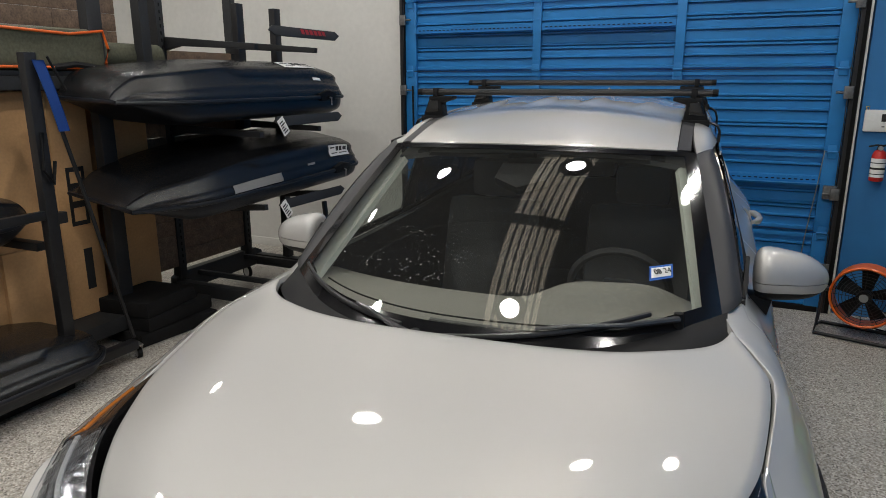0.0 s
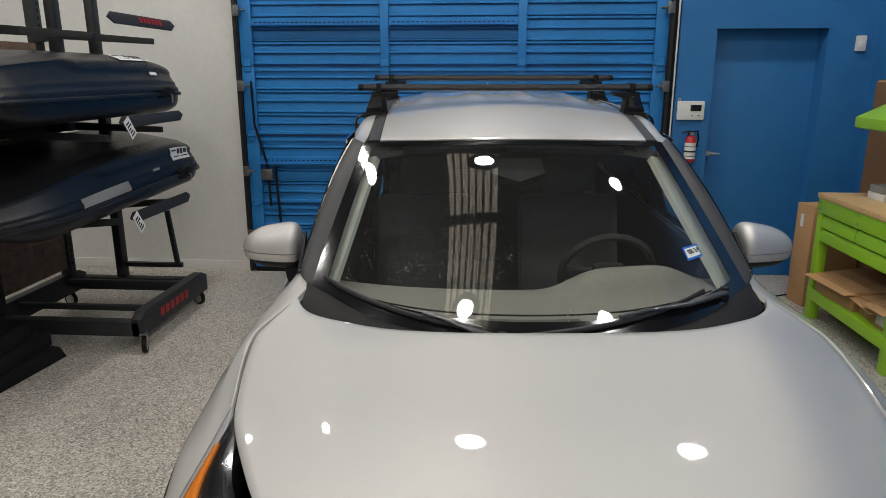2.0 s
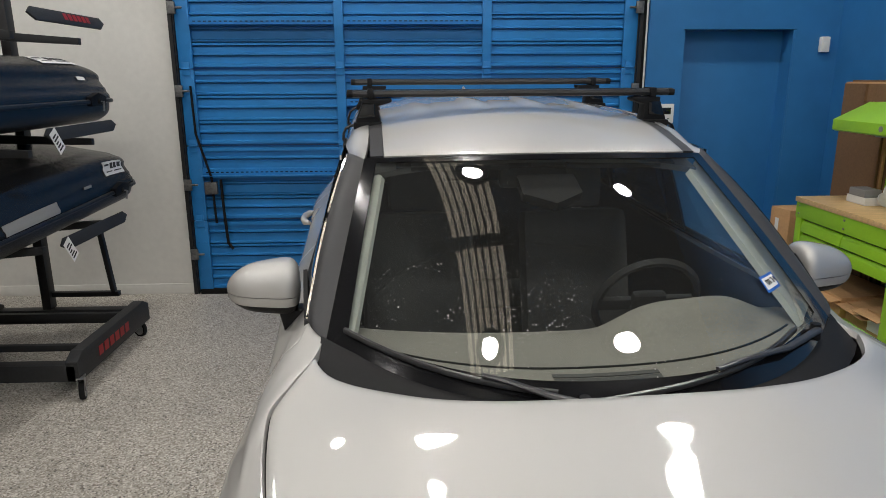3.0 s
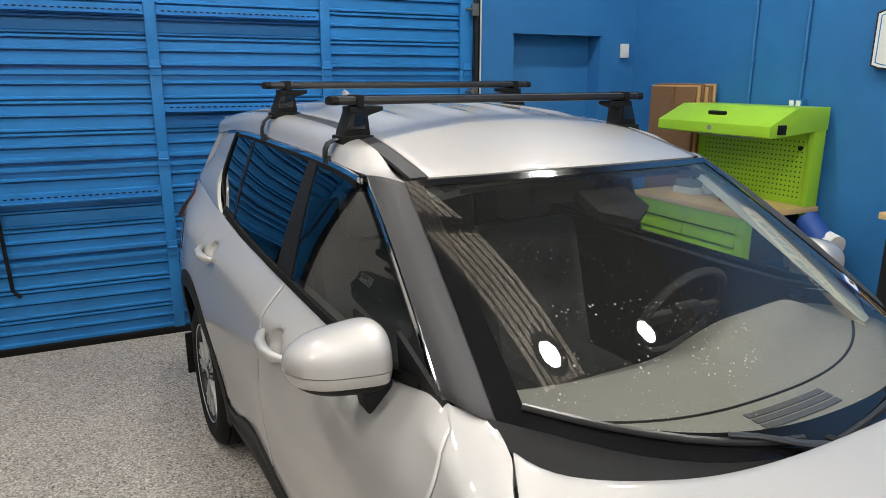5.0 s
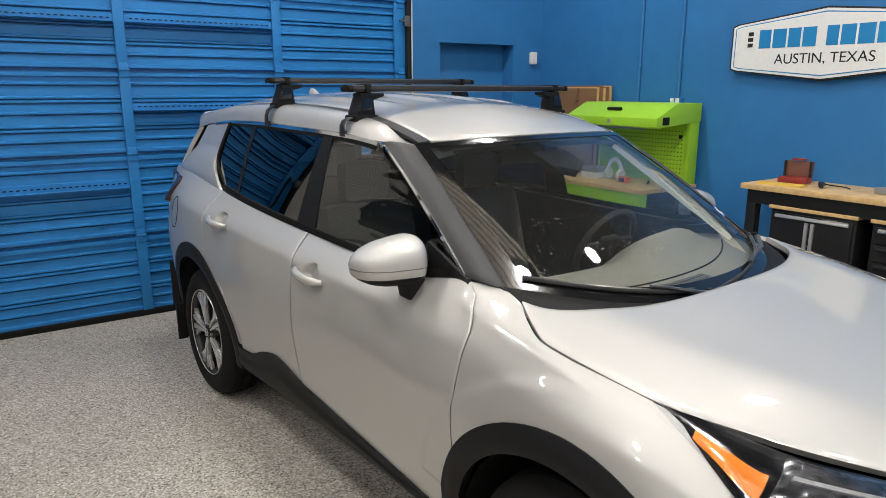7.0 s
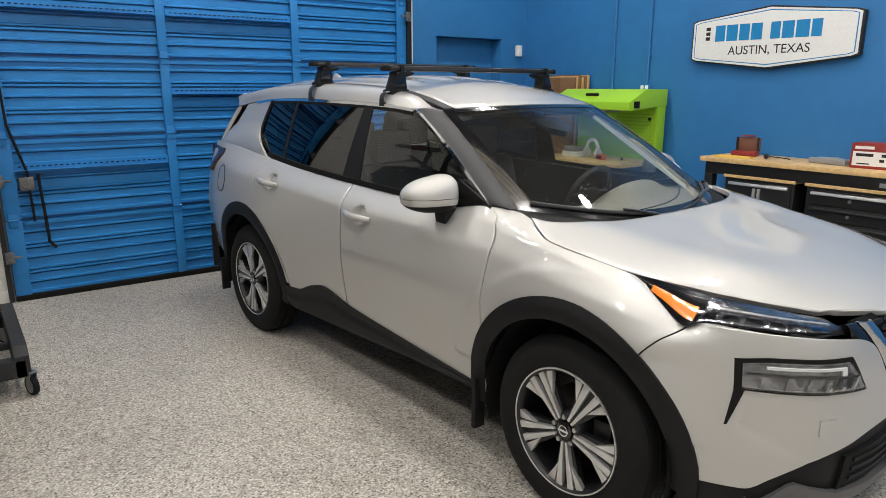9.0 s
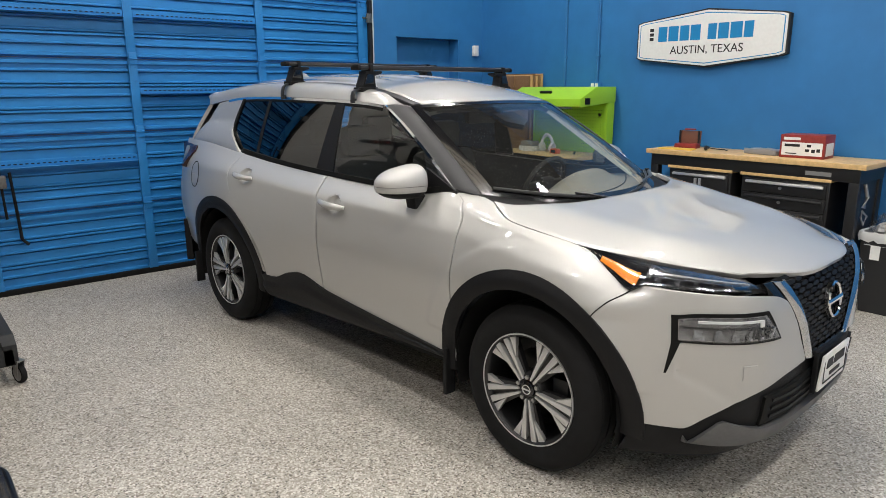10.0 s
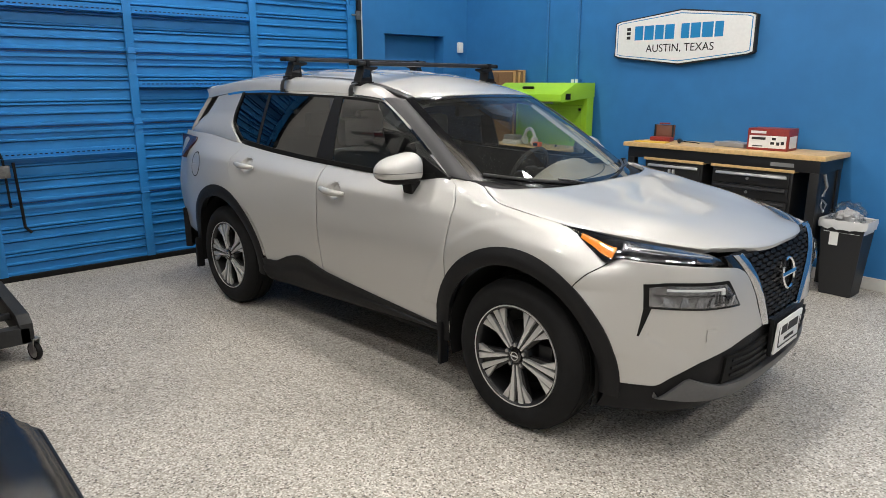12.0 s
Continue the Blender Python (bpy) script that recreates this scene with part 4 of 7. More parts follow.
def vee(inner, outer, lift):
    def f(u, v):
        z = lerp(0.575, 0.915, u)
        xe = smooth_keys((0.565, 0.225), (0.60, 0.25), (0.66, 0.285), (0.77, 0.352), (0.87, 0.425), (0.92, 0.462))(z)
        x = xe + lerp(inner, outer, v)
        p = nose(x, z)
        return p.x, p.y - lift * math.sin(math.pi * lerp(0.1, 0.9, v)), p.z
    return f


M_VEE = shader("satin_chrome", (0.62, 0.62, 0.63), 0.17, metal=1.0)
both("grille_chrome", vee(-0.062, 0.008, 0.016), 24, 6, M_VEE, "chrome vee bar beside the grille", thick=0.03, lip=0.004)
both("grille_surround", vee(0.007, 0.058, 0.002), 24, 4, M_GLOSSBLACK, "gloss black grille surround", thick=0.03, lip=0.003)
part("grille_chrome", skin(lambda u, v: tuple(nose(lerp(-0.20, 0.20, u), lerp(0.570, 0.592, v)) + Vector((0, -0.010, 0))), 20, 3, thick=0.02, lip=0.004), M_CHROME, car)
badge = nose(0, 0.765) + Vector((0, -0.004, 0))
bm = lathe([(-0.012, 0.062), (-0.018, 0.068), (-0.012, 0.074), (0.004, 0.074), (0.004, 0.062), (-0.012, 0.062)], 40, "y")
add_box(bm, -0.085, 0.085, -0.018, 0.002, -0.011, 0.011, 0.003)
bmesh.ops.transform(bm, matrix=Matrix.Translation(badge) @ pose(0, 0, 0, -7), verts=bm.verts)
part("badge", bm, M_CHROME, gr, "round chrome badge with a plain bar")

# head lamps
TOPC = [smooth_keys((0, 0.768), (0.35, 0.706), (0.7, 0.590), (1, 0.470)), smooth_keys((0, 0.815), (0.35, 0.545), (0.7, 0.372), (1, 0.262)), smooth_keys((0, 1.000), (0.35, 0.962), (0.7, 0.930), (1, 0.903))]
BOTC = [smooth_keys((0, 0.772), (0.20, 0.806), (0.34, 0.833), (0.42, 0.806), (0.7, 0.645), (1, 0.462)), smooth_keys((0, 0.808), (0.20, 0.640), (0.34, 0.530), (0.42, 0.492), (0.7, 0.272), (1, 0.172)), smooth_keys((0, 0.995), (0.20, 0.928), (0.34, 0.884), (0.42, 0.900), (0.7, 0.887), (1, 0.868))]


def lamp(u0=0.0, u1=1.0, v0=0.0, v1=1.0, out=0.0):
    def f(u, v):
        a, b = lerp(u0, u1, u), lerp(v0, v1, v)
        p = Vector([c(a) for c in BOTC]).lerp(Vector([c(a) for c in TOPC]), b)
        k = 0.022 * math.sin(math.pi * b) * min(1, a * 4) + out
        return p.x + k * 0.75, p.y - k * 0.55, p.z + k * 0.2
    return f


M_GUIDE = shader("unlit_light_guide", (0.30, 0.30, 0.30), 0.3, spread=0.2, scale=90)
M_CUP = shader("dark_chrome", (0.34, 0.34, 0.35), 0.12, metal=1.0, spread=0.5, scale=40)
for hl in both("head_lamp", lamp(0.0, 1.0, 0, 1, -0.012), 26, 10, M_GLOSSBLACK, "head lamp with black housing and amber corner", thick=0.05):
    s = -1 if hl.data.vertices[0].co.x < 0 else 1

    def own(f):
        return lambda u, v: (s * f(u, v)[0], f(u, v)[1], f(u, v)[2])
    fl = s > 0
    part("amber_reflector", skin(own(lamp(0.14, 0.355, 0.20, 0.62, -0.004)), 8, 5, thick=0.006, flip=fl), M_AMBER, hl, "orange side reflector")
    part("lamp_bar", skin(own(lamp(0.42, 0.96, 0.62, 0.70, 0.002)), 12, 2, thick=0.02, lip=0.003, flip=fl), M_GUIDE, hl, "pale unlit light guide bar")
    part("lamp_bar", skin(own(lamp(0.80, 0.90, 0.22, 0.42, 0.002)), 6, 3, thick=0.02, lip=0.003, flip=fl), M_CHROME, hl)
    part("lamp_bezel", skin(own(lamp(0.39, 0.97, 0.10, 0.97, -0.006)), 14, 5, thick=0.006, flip=fl), M_BEZEL, hl, "grey lamp bezel")
    for k in range(5):
        part("projector", skin(own(lamp(0.40 + 0.075 * k, 0.455 + 0.075 * k, 0.22, 0.44, -0.001)), 3, 3, thick=0.02, lip=0.006, flip=fl), M_CUP, hl, "small chrome lamp cup")
    gl = part("lens", skin(own(lamp(0.005, 0.995, 0.02, 0.98, 0.006)), 20, 8, thick=0.003, flip=fl), M_LENS, hl, "clear lamp lens")
    gl.visible_shadow = False


# fog lamp units low in the bumper
def fog(x0, x1, z0, z1, out=0.0):
    def f(u, v):
        x = lerp(x0(v) if callable(x0) else x0, x1, u)
        lo = z0(x) if callable(z0) else z0
        hi = z1(x) if callable(z1) else z1
        p = nose(x, lerp(lo, hi, v))
        return p.x + out * 0.7, p.y - out - 0.004, p.z
    return f


FOG_TOP = smooth_keys((0.49, 0.812), (0.72, 0.811), (0.772, 0.800))
FOG_LOW = smooth_keys((0.46, 0.722), (0.60, 0.722), (0.772, 0.724))


def fog_inner(v):
    return lerp(0.472, 0.540, v)


for fg in both("fog_lamp", fog(lambda v: fog_inner(v) - 0.017, 0.781, lambda x: FOG_LOW(x) - 0.012, lambda x: FOG_TOP(x) + 0.012, 0.003), 16, 6, M_SEAL, "low lamp unit with clear lens in a black frame", thick=0.04, lip=0.003):
    s = -1 if fg.data.vertices[0].co.x < 0 else 1
    fl = s > 0

    def own(f):
        return lambda u, v: (s * f(u, v)[0], f(u, v)[1], f(u, v)[2])
    part("reflector", skin(own(fog(fog_inner, 0.770, FOG_LOW, FOG_TOP, 0.006)), 14, 5, thick=0.004, flip=fl), shader("lamp_reflector", (0.26, 0.26, 0.27), 0.15, metal=0.95, spread=0.6, scale=36, bump=0.8, bump_scale=40), fg, "silvery lamp reflector")
    part("lamp_bar", skin(own(fog(0.565, 0.735, 0.790, 0.798, 0.011)), 10, 2, thick=0.01, lip=0.002, flip=fl), M_WHITE, fg, "white light guide")
    part("lamp_bar", skin(own(fog(0.552, 0.567, 0.772, 0.798, 0.0112)), 3, 3, thick=0.01, lip=0.002, flip=fl), M_WHITE, fg, "white light guide")
    part("lamp_shelf", skin(own(fog(0.525, 0.765, 0.768, 0.773, 0.012)), 12, 1, thick=0.008, lip=0.001, flip=fl), M_GLOSSBLACK, fg)
    for k in range(6):
        # slanted facets, each tipped its own way
        def facet(u, v, k=k):
            p = fog(0.510 + 0.042 * k, 0.542 + 0.042 * k, 0.727, 0.765, 0.007)(u, v)
            return p[0] - 0.014 * v, p[1] - 0.013 * u - 0.006 * v, p[2]
        part("projector", skin(own(facet), 4, 3, thick=0.008, lip=0.003, flip=fl), M_CUP, fg)
    gl = part("lens", skin(own(fog(fog_inner, 0.772, FOG_LOW, FOG_TOP, 0.018)), 12, 4, thick=0.003, flip=fl), M_LENS, fg, "clear lamp lens")
    gl.visible_shadow = False
    part("vent_slit", skin(own(lambda u, v: tuple(nose(lerp(0.786 - 0.022 * v, 0.790 - 0.010 * v, u), lerp(0.592, 0.712, v)) + Vector((0.002, -0.006, 0)))), 3, 8, thick=0.012, flip=fl), M_SEAL, fg, "black vent slit")
part("tow_cap", skin(lambda u, v: tuple(nose(lerp(-0.615, -0.565, u), lerp(0.575, 0.628, v)) + Vector((-0.002, -0.0085, 0))), 4, 4, thick=0.004, lip=0.002), M_PAINT, car)

# plate on the front
plate = part("plate", box(-0.155, 0.155, -0.006, 0.004, -0.076, 0.076, 0.004, Matrix.Translation((0, 0.060, 0.495)) @ pose(0, 0, 0, 4)), M_PAPER, car, "white dealer plate with a dark outlined panel")
part("plate_bracket", box(-0.165, 0.165, 0.068, 0.088, 0.410, 0.585, 0.005), M_PLASTIC, car)
for x0, x1, z0, z1 in ((-0.105, -0.035, 0.505, 0.545), (-0.022, 0.105, 0.505, 0.545), (-0.06, 0.06, 0.468, 0.482)):
    part("plate_bar", box(x0, x1, 0.0505, 0.053, z0, z1), M_BLACKINK, plate, smooth=False)
bm = bmesh.new()
for x0, x1, z0, z1 in ((-0.13, 0.13, 0.557, 0.562), (-0.13, 0.13, 0.448, 0.453), (-0.135, -0.13, 0.45, 0.56), (0.13, 0.135, 0.45, 0.56)):
    add_box(bm, x0, x1, 0.0505, 0.053, z0, z1)
part("plate_outline", bm, M_BLACKINK, plate, smooth=False)


# wheels
M_DISC = shader("brake_steel", (0.022, 0.022, 0.022), 0.4, metal=0.9, spread=0.2, scale=40)


def wheel(y, s):
    w = bpy.data.objects.new("wheel", None)
    scene.collection.objects.link(w)
    w.parent = car
    w.matrix_basis = pose(s * 0.885, y, HUB_Z) @ (pose(0, 0, 0, 0, 0, 180) if s < 0 else Matrix())
    # outer face looks along +x of the wheel
    part("tyre", lathe([(-0.205, 0.25), (-0.215, 0.285), (-0.205, 0.335), (-0.18, 0.358), (-0.152, 0.362), (-0.150, 0.352), (-0.142, 0.352), (-0.140, 0.364), (-0.092, TYRE_R), (-0.090, 0.354), (-0.082, 0.354), (-0.080, 0.3645), (-0.046, 0.361), (-0.044, 0.353), (-0.038, 0.353), (-0.036, 0.359), (-0.015, 0.345), (0.004, 0.315), (0.006, 0.285), (0.0, 0.262), (-0.008, 0.246), (-0.03, 0.238), (-0.2, 0.238), (-0.205, 0.25)], 64), M_RUBBER, w, "black road tyre")
    rim = part("rim", lathe([(-0.19, 0.232), (-0.04, 0.222), (-0.022, 0.226), (-0.010, 0.240), (-0.006, 0.2415), (-0.005, 0.236), (-0.012, 0.230), (-0.03, 0.2215), (-0.19, 0.228)], 64), M_RIMDARK, w, "two-tone alloy rim")
    part("rim_edge", lathe([(-0.008, 0.238), (-0.0035, 0.2385), (-0.0025, 0.243), (-0.008, 0.2445), (-0.008, 0.238)], 64), M_ALLOY, rim, "machined bright rim edge")
    part("barrel", lathe([(-0.03, 0.2212), (-0.17, 0.215), (-0.172, 0.05), (-0.172, 0.004)], 48), M_RIMDARK, rim)
    part("brake_disc", lathe([(-0.135, 0.07), (-0.135, 0.155), (-0.11, 0.155), (-0.11, 0.07), (-0.095, 0.065), (-0.095, 0.004)], 40), M_DISC, rim, "grey steel brake disc")
    part("brake_caliper", box(-0.15, -0.07, 0.09, 0.17, -0.06, 0.07, 0.012), M_STEEL, rim)
    part("hub", lathe([(-0.10, 0.075), (-0.035, 0.070), (-0.022, 0.060), (-0.020, 0.0405), (-0.030, 0.040), (-0.03, 0.004)], 36), M_RIMDARK, rim)
    part("centre_cap", lathe([(-0.030, 0.036), (-0.014, 0.035), (-0.010, 0.028), (-0.009, 0.004)], 32), M_GLOSSBLACK, rim, "dark centre cap with a plain silver ring")
    part("cap_ring", add_box(lathe([(-0.0095, 0.021), (-0.0075, 0.022), (-0.0075, 0.018), (-0.0095, 0.018)], 28), -0.0095, -0.007, -0.024, 0.024, -0.0035, 0.0035), M_ALLOY, rim)
    for g in range(5):
        base = 2 * math.pi * (g / 5) + (0.3 if y > 2 else 0.70)
        m = Matrix.Rotation(base, 4, "X")
        # dark backing spoke, two machined blades and two short outer fins
        pocket = prism([(-0.020, 0.035), (0.020, 0.035), (0.072, 0.224), (-0.072, 0.224)], -0.055, -0.030, "x", 0, m)
        part("spoke_back", pocket, M_RIMDARK, rim)
        for q in (-1, 1):
            blade = [(q * 0.004, 0.046), (q * 0.014, 0.046), (q * 0.044, 0.234), (q * 0.014, 0.237)]
            bm = prism(blade, -0.034, -0.012, "x", 0.0022, m)
            part("spoke", bm, M_ALLOY, rim)
            fin = [(q * 0.055, 0.232), (q * 0.092, 0.2195), (q * 0.034, 0.142), (q * 0.030, 0.140)]
            part("spoke_fin", prism(fin, -0.036, -0.016, "x", 0.002, m), M_ALLOY, rim)
        t = base + math.pi / 5
        c, sn = math.cos(t), math.sin(t)
        part("wheel_nut", rod((-0.03, -0.052 * sn, 0.052 * c), (-0.012, -0.052 * sn, 0.052 * c), 0.009, seg=8), M_ZINC, rim)
    return w


for y in (FW, RW):
    for s in (-1, 1):
        wheel(y, s)
        bm = lathe([(0.0, 0.432), (-s * 0.30, 0.425), (-s * 0.31, 0.02)], 40)
        bmesh.ops.bisect_plane(bm, geom=bm.verts[:] + bm.edges[:] + bm.faces[:], plane_co=(0, 0, -0.12), plane_no=(0, 0, -1), clear_outer=True)
        part("wheel_liner", bm, M_SEAL, car).matrix_basis = pose(s * 0.865, y, HUB_Z + 0.008)
part("underbody", add_box(add_box(add_box(box(-0.74, 0.74, 1.46, 3.16, 0.25, 0.42, 0.02), -0.52, 0.52, 0.35, 4.5, 0.24, 0.42, 0.02), -0.60, 0.60, 0.30, 1.0, 0.30, 0.85, 0.02), -0.74, 0.74, 4.1, 4.6, 0.3, 0.9, 0.02), M_SEAL, car, "black underbody", smooth=False)


# mirrors, handles
def mirror(s):
    root = bpy.data.objects.new("wing_mirror", None)
    scene.collection.objects.link(root)
    root.parent = car
    root.matrix_basis = pose(s * 0.886, 1.745, 1.158)
    root["label"] = "silver wing mirror on a black foot"

    def egg(zlo, zhi, grow):
        """Wedge-shaped shell: tall and square inboard, low and rounded outboard."""
        bm = bmesh.new()
        rings = []
        for i in range(29):
            t = 0.5 - 0.5 * math.cos(math.pi * lerp(0.02, 0.98, i / 28))
            w = 2 * t - 1
            e = (1 - abs(w) ** (5.0 if w < 0 else 2.3)) ** (1 / (4.0 if w < 0 else 2.3))
            up, low, deep = lerp(0.098, 0.062, t) * e, lerp(0.082, 0.062, t) * e, 0.088 * e
            ring = []
            for k in range(36):
                a = 2 * math.pi * k / 36
                c, q = math.cos(a), math.sin(a)
                yy = math.copysign(abs(c) ** 0.82, c) * deep
                zz = math.copysign(abs(q) ** 0.82, q) * (up if q > 0 else low)
                ring.append(bm.verts.new(Vector((s * lerp(-0.100, 0.122, t), min(yy, 0.056) + lerp(-0.022, 0.030, t), zz - 0.010 * t)) * grow))
            rings.append(ring)
        for p, q in zip(rings, rings[1:]):
            for k in range(36):
                bm.faces.new((p[k], p[(k + 1) % 36], q[(k + 1) % 36], q[k]))
        bm.faces.new(rings[0])
        bm.faces.new(rings[-1])
        bmesh.ops.recalc_face_normals(bm, faces=bm.faces)
        bmesh.ops.bisect_plane(bm, geom=bm.verts[:] + bm.edges[:] + bm.faces[:], plane_co=(0, 0, zlo), plane_no=(0, 0, -1), clear_outer=True)
        bmesh.ops.bisect_plane(bm, geom=bm.verts[:] + bm.edges[:] + bm.faces[:], plane_co=(0, 0, zhi), plane_no=(0, 0, 1), clear_outer=True)
        ed = [e for e in bm.edges if e.is_boundary]
        if ed:
            bmesh.ops.holes_fill(bm, edges=ed, sides=0)
        return bm
    part("mirror_cap", egg(-0.010, 0.2, 1.0), M_PAINT, root, "silver mirror cap")
    part("mirror_band", egg(-0.040, -0.0125, 0.995), M_PAINT, root)
    part("mirror_base", egg(-0.2, -0.0425, 0.98), M_PLASTIC, root, "black mirror underside")
    bm = bmesh.new()
    bmesh.ops.create_circle(bm, cap_ends=True, segments=32, radius=1, matrix=Matrix.Translation((0.006 * s, 0.065, 0.0)) @ Matrix.Rotation(math.pi / 2, 4, "X") @ Matrix.Diagonal((0.095, 0.060, 1, 1)))
    part("mirror_glass", bm, M_CHROME, root, "mirror glass", smooth=False)
    part("mirror_foot", prism([(-0.118, -0.062), (-0.035, -0.062), (-0.052, -0.14), (-0.088, -0.155), (-0.14, -0.10)], -0.052, 0.024, "y", 0.012, Matrix.Diagonal((s, 1, 1, 1)) if s > 0 else Matrix.Diagonal((-1, 1, 1, 1))), M_PLASTIC, root, "black mirror foot")


for s in (-1, 1):
    mirror(s)
    for y, z in HANDLES:
        x = side_x(y, z)
        hd = part("door_handle", tube([(s * (x + 0.004), y + 0.115, z + 0.004), (s * (x + 0.022), y + 0.085, z + 0.004), (s * (x + 0.038), y + 0.03, z + 0.001), (s * (x + 0.040), y - 0.035, z - 0.003), (s * (x + 0.028), y - 0.085, z - 0.006), (s * (x + 0.006), y - 0.112, z - 0.007)], [0.011, 0.017, 0.018, 0.018, 0.017, 0.010], 12, 1.05), M_PAINT, car, "silver door handle")


def flap(r, a):
    y, z = 4.07 + 0.078 * r * math.cos(a), 0.995 + 0.088 * r * math.sin(a)
    return -side_x(y, z), y, z


part("fuel_flap", skin(lambda u, v: (flap(lerp(0.02, 0.95, u), 2 * math.pi * v)[0] - 0.002, *flap(lerp(0.02, 0.95, u), 2 * math.pi * v)[1:]), 6, 36, thick=0.004, lip=0.002), M_PAINT, car, "round silver fuel flap")
part("flap_seal", tube([flap(1.0, 2 * math.pi * k / 36) for k in range(37)], 0.0035, 6), M_SEAL, car)
both("window_seal", lambda u, v: (cabin_x(3.6, lerp(1.19, 1.52, v)) + 0.003 - 0.02 * (1 - v) * 0, smooth_keys((0.0, 3.548), (0.4, 3.743), (1.0, 3.693))(v) + lerp(-0.012, 0.014, u), lerp(1.19, 1.522, v)), 3, 20, M_SEAL, "black quarter window seal", thick=0.012, lip=0.002)

# wipers
def wiper(pts, blade, name="wiper"):
    w = part(name, tube([screen(*p) + Vector((0, -0.012, 0.022)) for p in pts], [0.012, 0.010, 0.008, 0.007], 8, 0.7), M_WIPER, car, "satin black wiper arm")
    part("wiper_blade", tube([screen(lerp(blade[0], blade[1], k / 8), lerp(blade[2], blade[3], k / 8)) + Vector((0, -0.006, 0.012)) for k in range(9)], 0.0065, 8, 1.3), M_WIPER, w, "black rubber wiper blade")
    part("wiper_pivot", rod(screen(*pts[0]) + Vector((0, 0, -0.02)), screen(*pts[0]) + Vector((0, 0, 0.035)), 0.017, 0.013), M_PLASTIC, w)


wiper([(0.42, 0.0), (0.36, 0.022), (0.30, 0.048), (0.26, 0.056)], (0.03, 0.38, 0.066, 0.036))
wiper([(0.92, 0.030), (0.82, 0.052), (0.72, 0.070), (0.66, 0.062)], (0.44, 0.87, 0.014, 0.088))

# antenna fin
fin = bmesh.new()
bmesh.ops.create_uvsphere(fin, u_segments=20, v_segments=14, radius=1)
for v in fin.verts:
    t = (v.co.z + 1) / 2
    v.co = Vector((0.02 + v.co.x * 0.028 * (1 - 0.6 * t), 3.93 + v.co.y * 0.085 * (1 - 0.55 * t) + 0.055 * t, ROOF_Z(3.93) - 0.008 + t * 0.068))
part("antenna_fin", fin, M_PAINT, car, "silver shark fin antenna")

# cabin

M_VENT = shader("vent_grey", (0.05, 0.05, 0.048), 0.7)


def dash_top(u, v):
    w = 2 * u - 1
    x = lerp(0.672, 0.70, v) * w
    hood = 0.075 * math.exp(-(((x - 0.36) / 0.22) ** 4)) * math.exp(-(((v - 0.74) / 0.24) ** 4))
    rise = 0.050 * w * w * (1 - v) + 0.010 * (1 - v)
    return x, lerp(1.082 + 0.322 * abs(w) ** 2.7, 1.74, v), 1.030 + rise + 0.022 * math.sin(math.pi * v) - 0.08 * max(0, v - 0.72) / 0.28 + hood


part("dashboard", skin(dash_top, 44, 28, thick=0.30, lip=0.01), M_DASH, car, "grey-green dashboard top with a raised hood")
part("dash_seam", tube([(x, y, z + 0.001) for x, y, z in [dash_top(lerp(0.06, 0.94, k / 30), 0.30) for k in range(31)]], 0.0035, 6), M_SEAL, car)
for k in range(3):
    part("dash_vent", skin(lambda u, v: tuple(Vector(dash_top(lerp(0.40, 0.60, u), lerp(0.155, 0.180, v) + 0.034 * k)) + Vector((0, 0, 0.003))), 12, 2, thick=0.002), M_VENT, car, "dark grey dash vent slot")
bm = lathe([(-0.012, 0.165), (-0.014, 0.178), (0.0, 0.190), (0.014, 0.178), (0.012, 0.165), (0.0, 0.160), (-0.012, 0.165)], 40, "y")
add_box(bm, -0.165, 0.165, -0.012, 0.012, -0.022, 0.022, 0.006)
add_box(bm, -0.06, 0.06, -0.03, 0.012, -0.075, 0.05, 0.02)
bmesh.ops.transform(bm, matrix=Matrix.Translation((0.36, 1.86, 1.02)) @ pose(0, 0, 0, 24), verts=bm.verts)
part("steering_wheel", bm, M_CABIN, car, "black steering wheel")


def seat(x, y, w):
    root = bpy.data.objects.new("car_seat", None)
    scene.collection.objects.link(root)
    root.parent = car
    root.matrix_basis = pose(x, y, 0.42)
    root["label"] = "charcoal cloth car seat"
    part("cushion", box(-w, w, -0.28, 0.25, 0.0, 0.22, 0.06), M_SEAT, root)
    part("backrest", box(-w, w, -0.07, 0.08, 0.0, 0.66, 0.06, pose(0, 0.24, 0.12, -16)), M_SEAT, root)
    n = 1 if w < 0.4 else 3
    for k in range(n):
        xx = (k - (n - 1) / 2) * w * 0.8
        part("headrest", box(xx - 0.13, xx + 0.13, 0.37, 0.47, 0.76, 0.95, 0.045), M_SEAT, root)
    return root


seat(0.36, 2.34, 0.25)
seat(-0.36, 2.34, 0.25)
seat(0.0, 3.25, 0.62)
part("headliner", skin(lambda u, v: (lerp(-0.56, 0.56, u), lerp(1.98, 4.2, v), roof_z(lerp(-0.56, 0.56, u), lerp(1.98, 4.2, v)) - 0.045), 10, 16, thick=0.02, flip=True), shader("headliner_grey", (0.10, 0.10, 0.10), 0.85), car)
part("cabin_floor", add_box(box(-0.78, 0.78, 1.5, 4.4, 0.42, 0.46), -0.70, 0.70, 4.36, 4.40, 0.46, 1.2), M_CABIN, car, smooth=False)
both("door_card", lambda u, v: (lerp(0.80, 0.755, v), lerp(1.5, 3.78, u), lerp(0.44, EDGE_Z(lerp(1.5, 3.78, u)) + 0.005, v)), 16, 6, M_CABIN, thick=0.03)
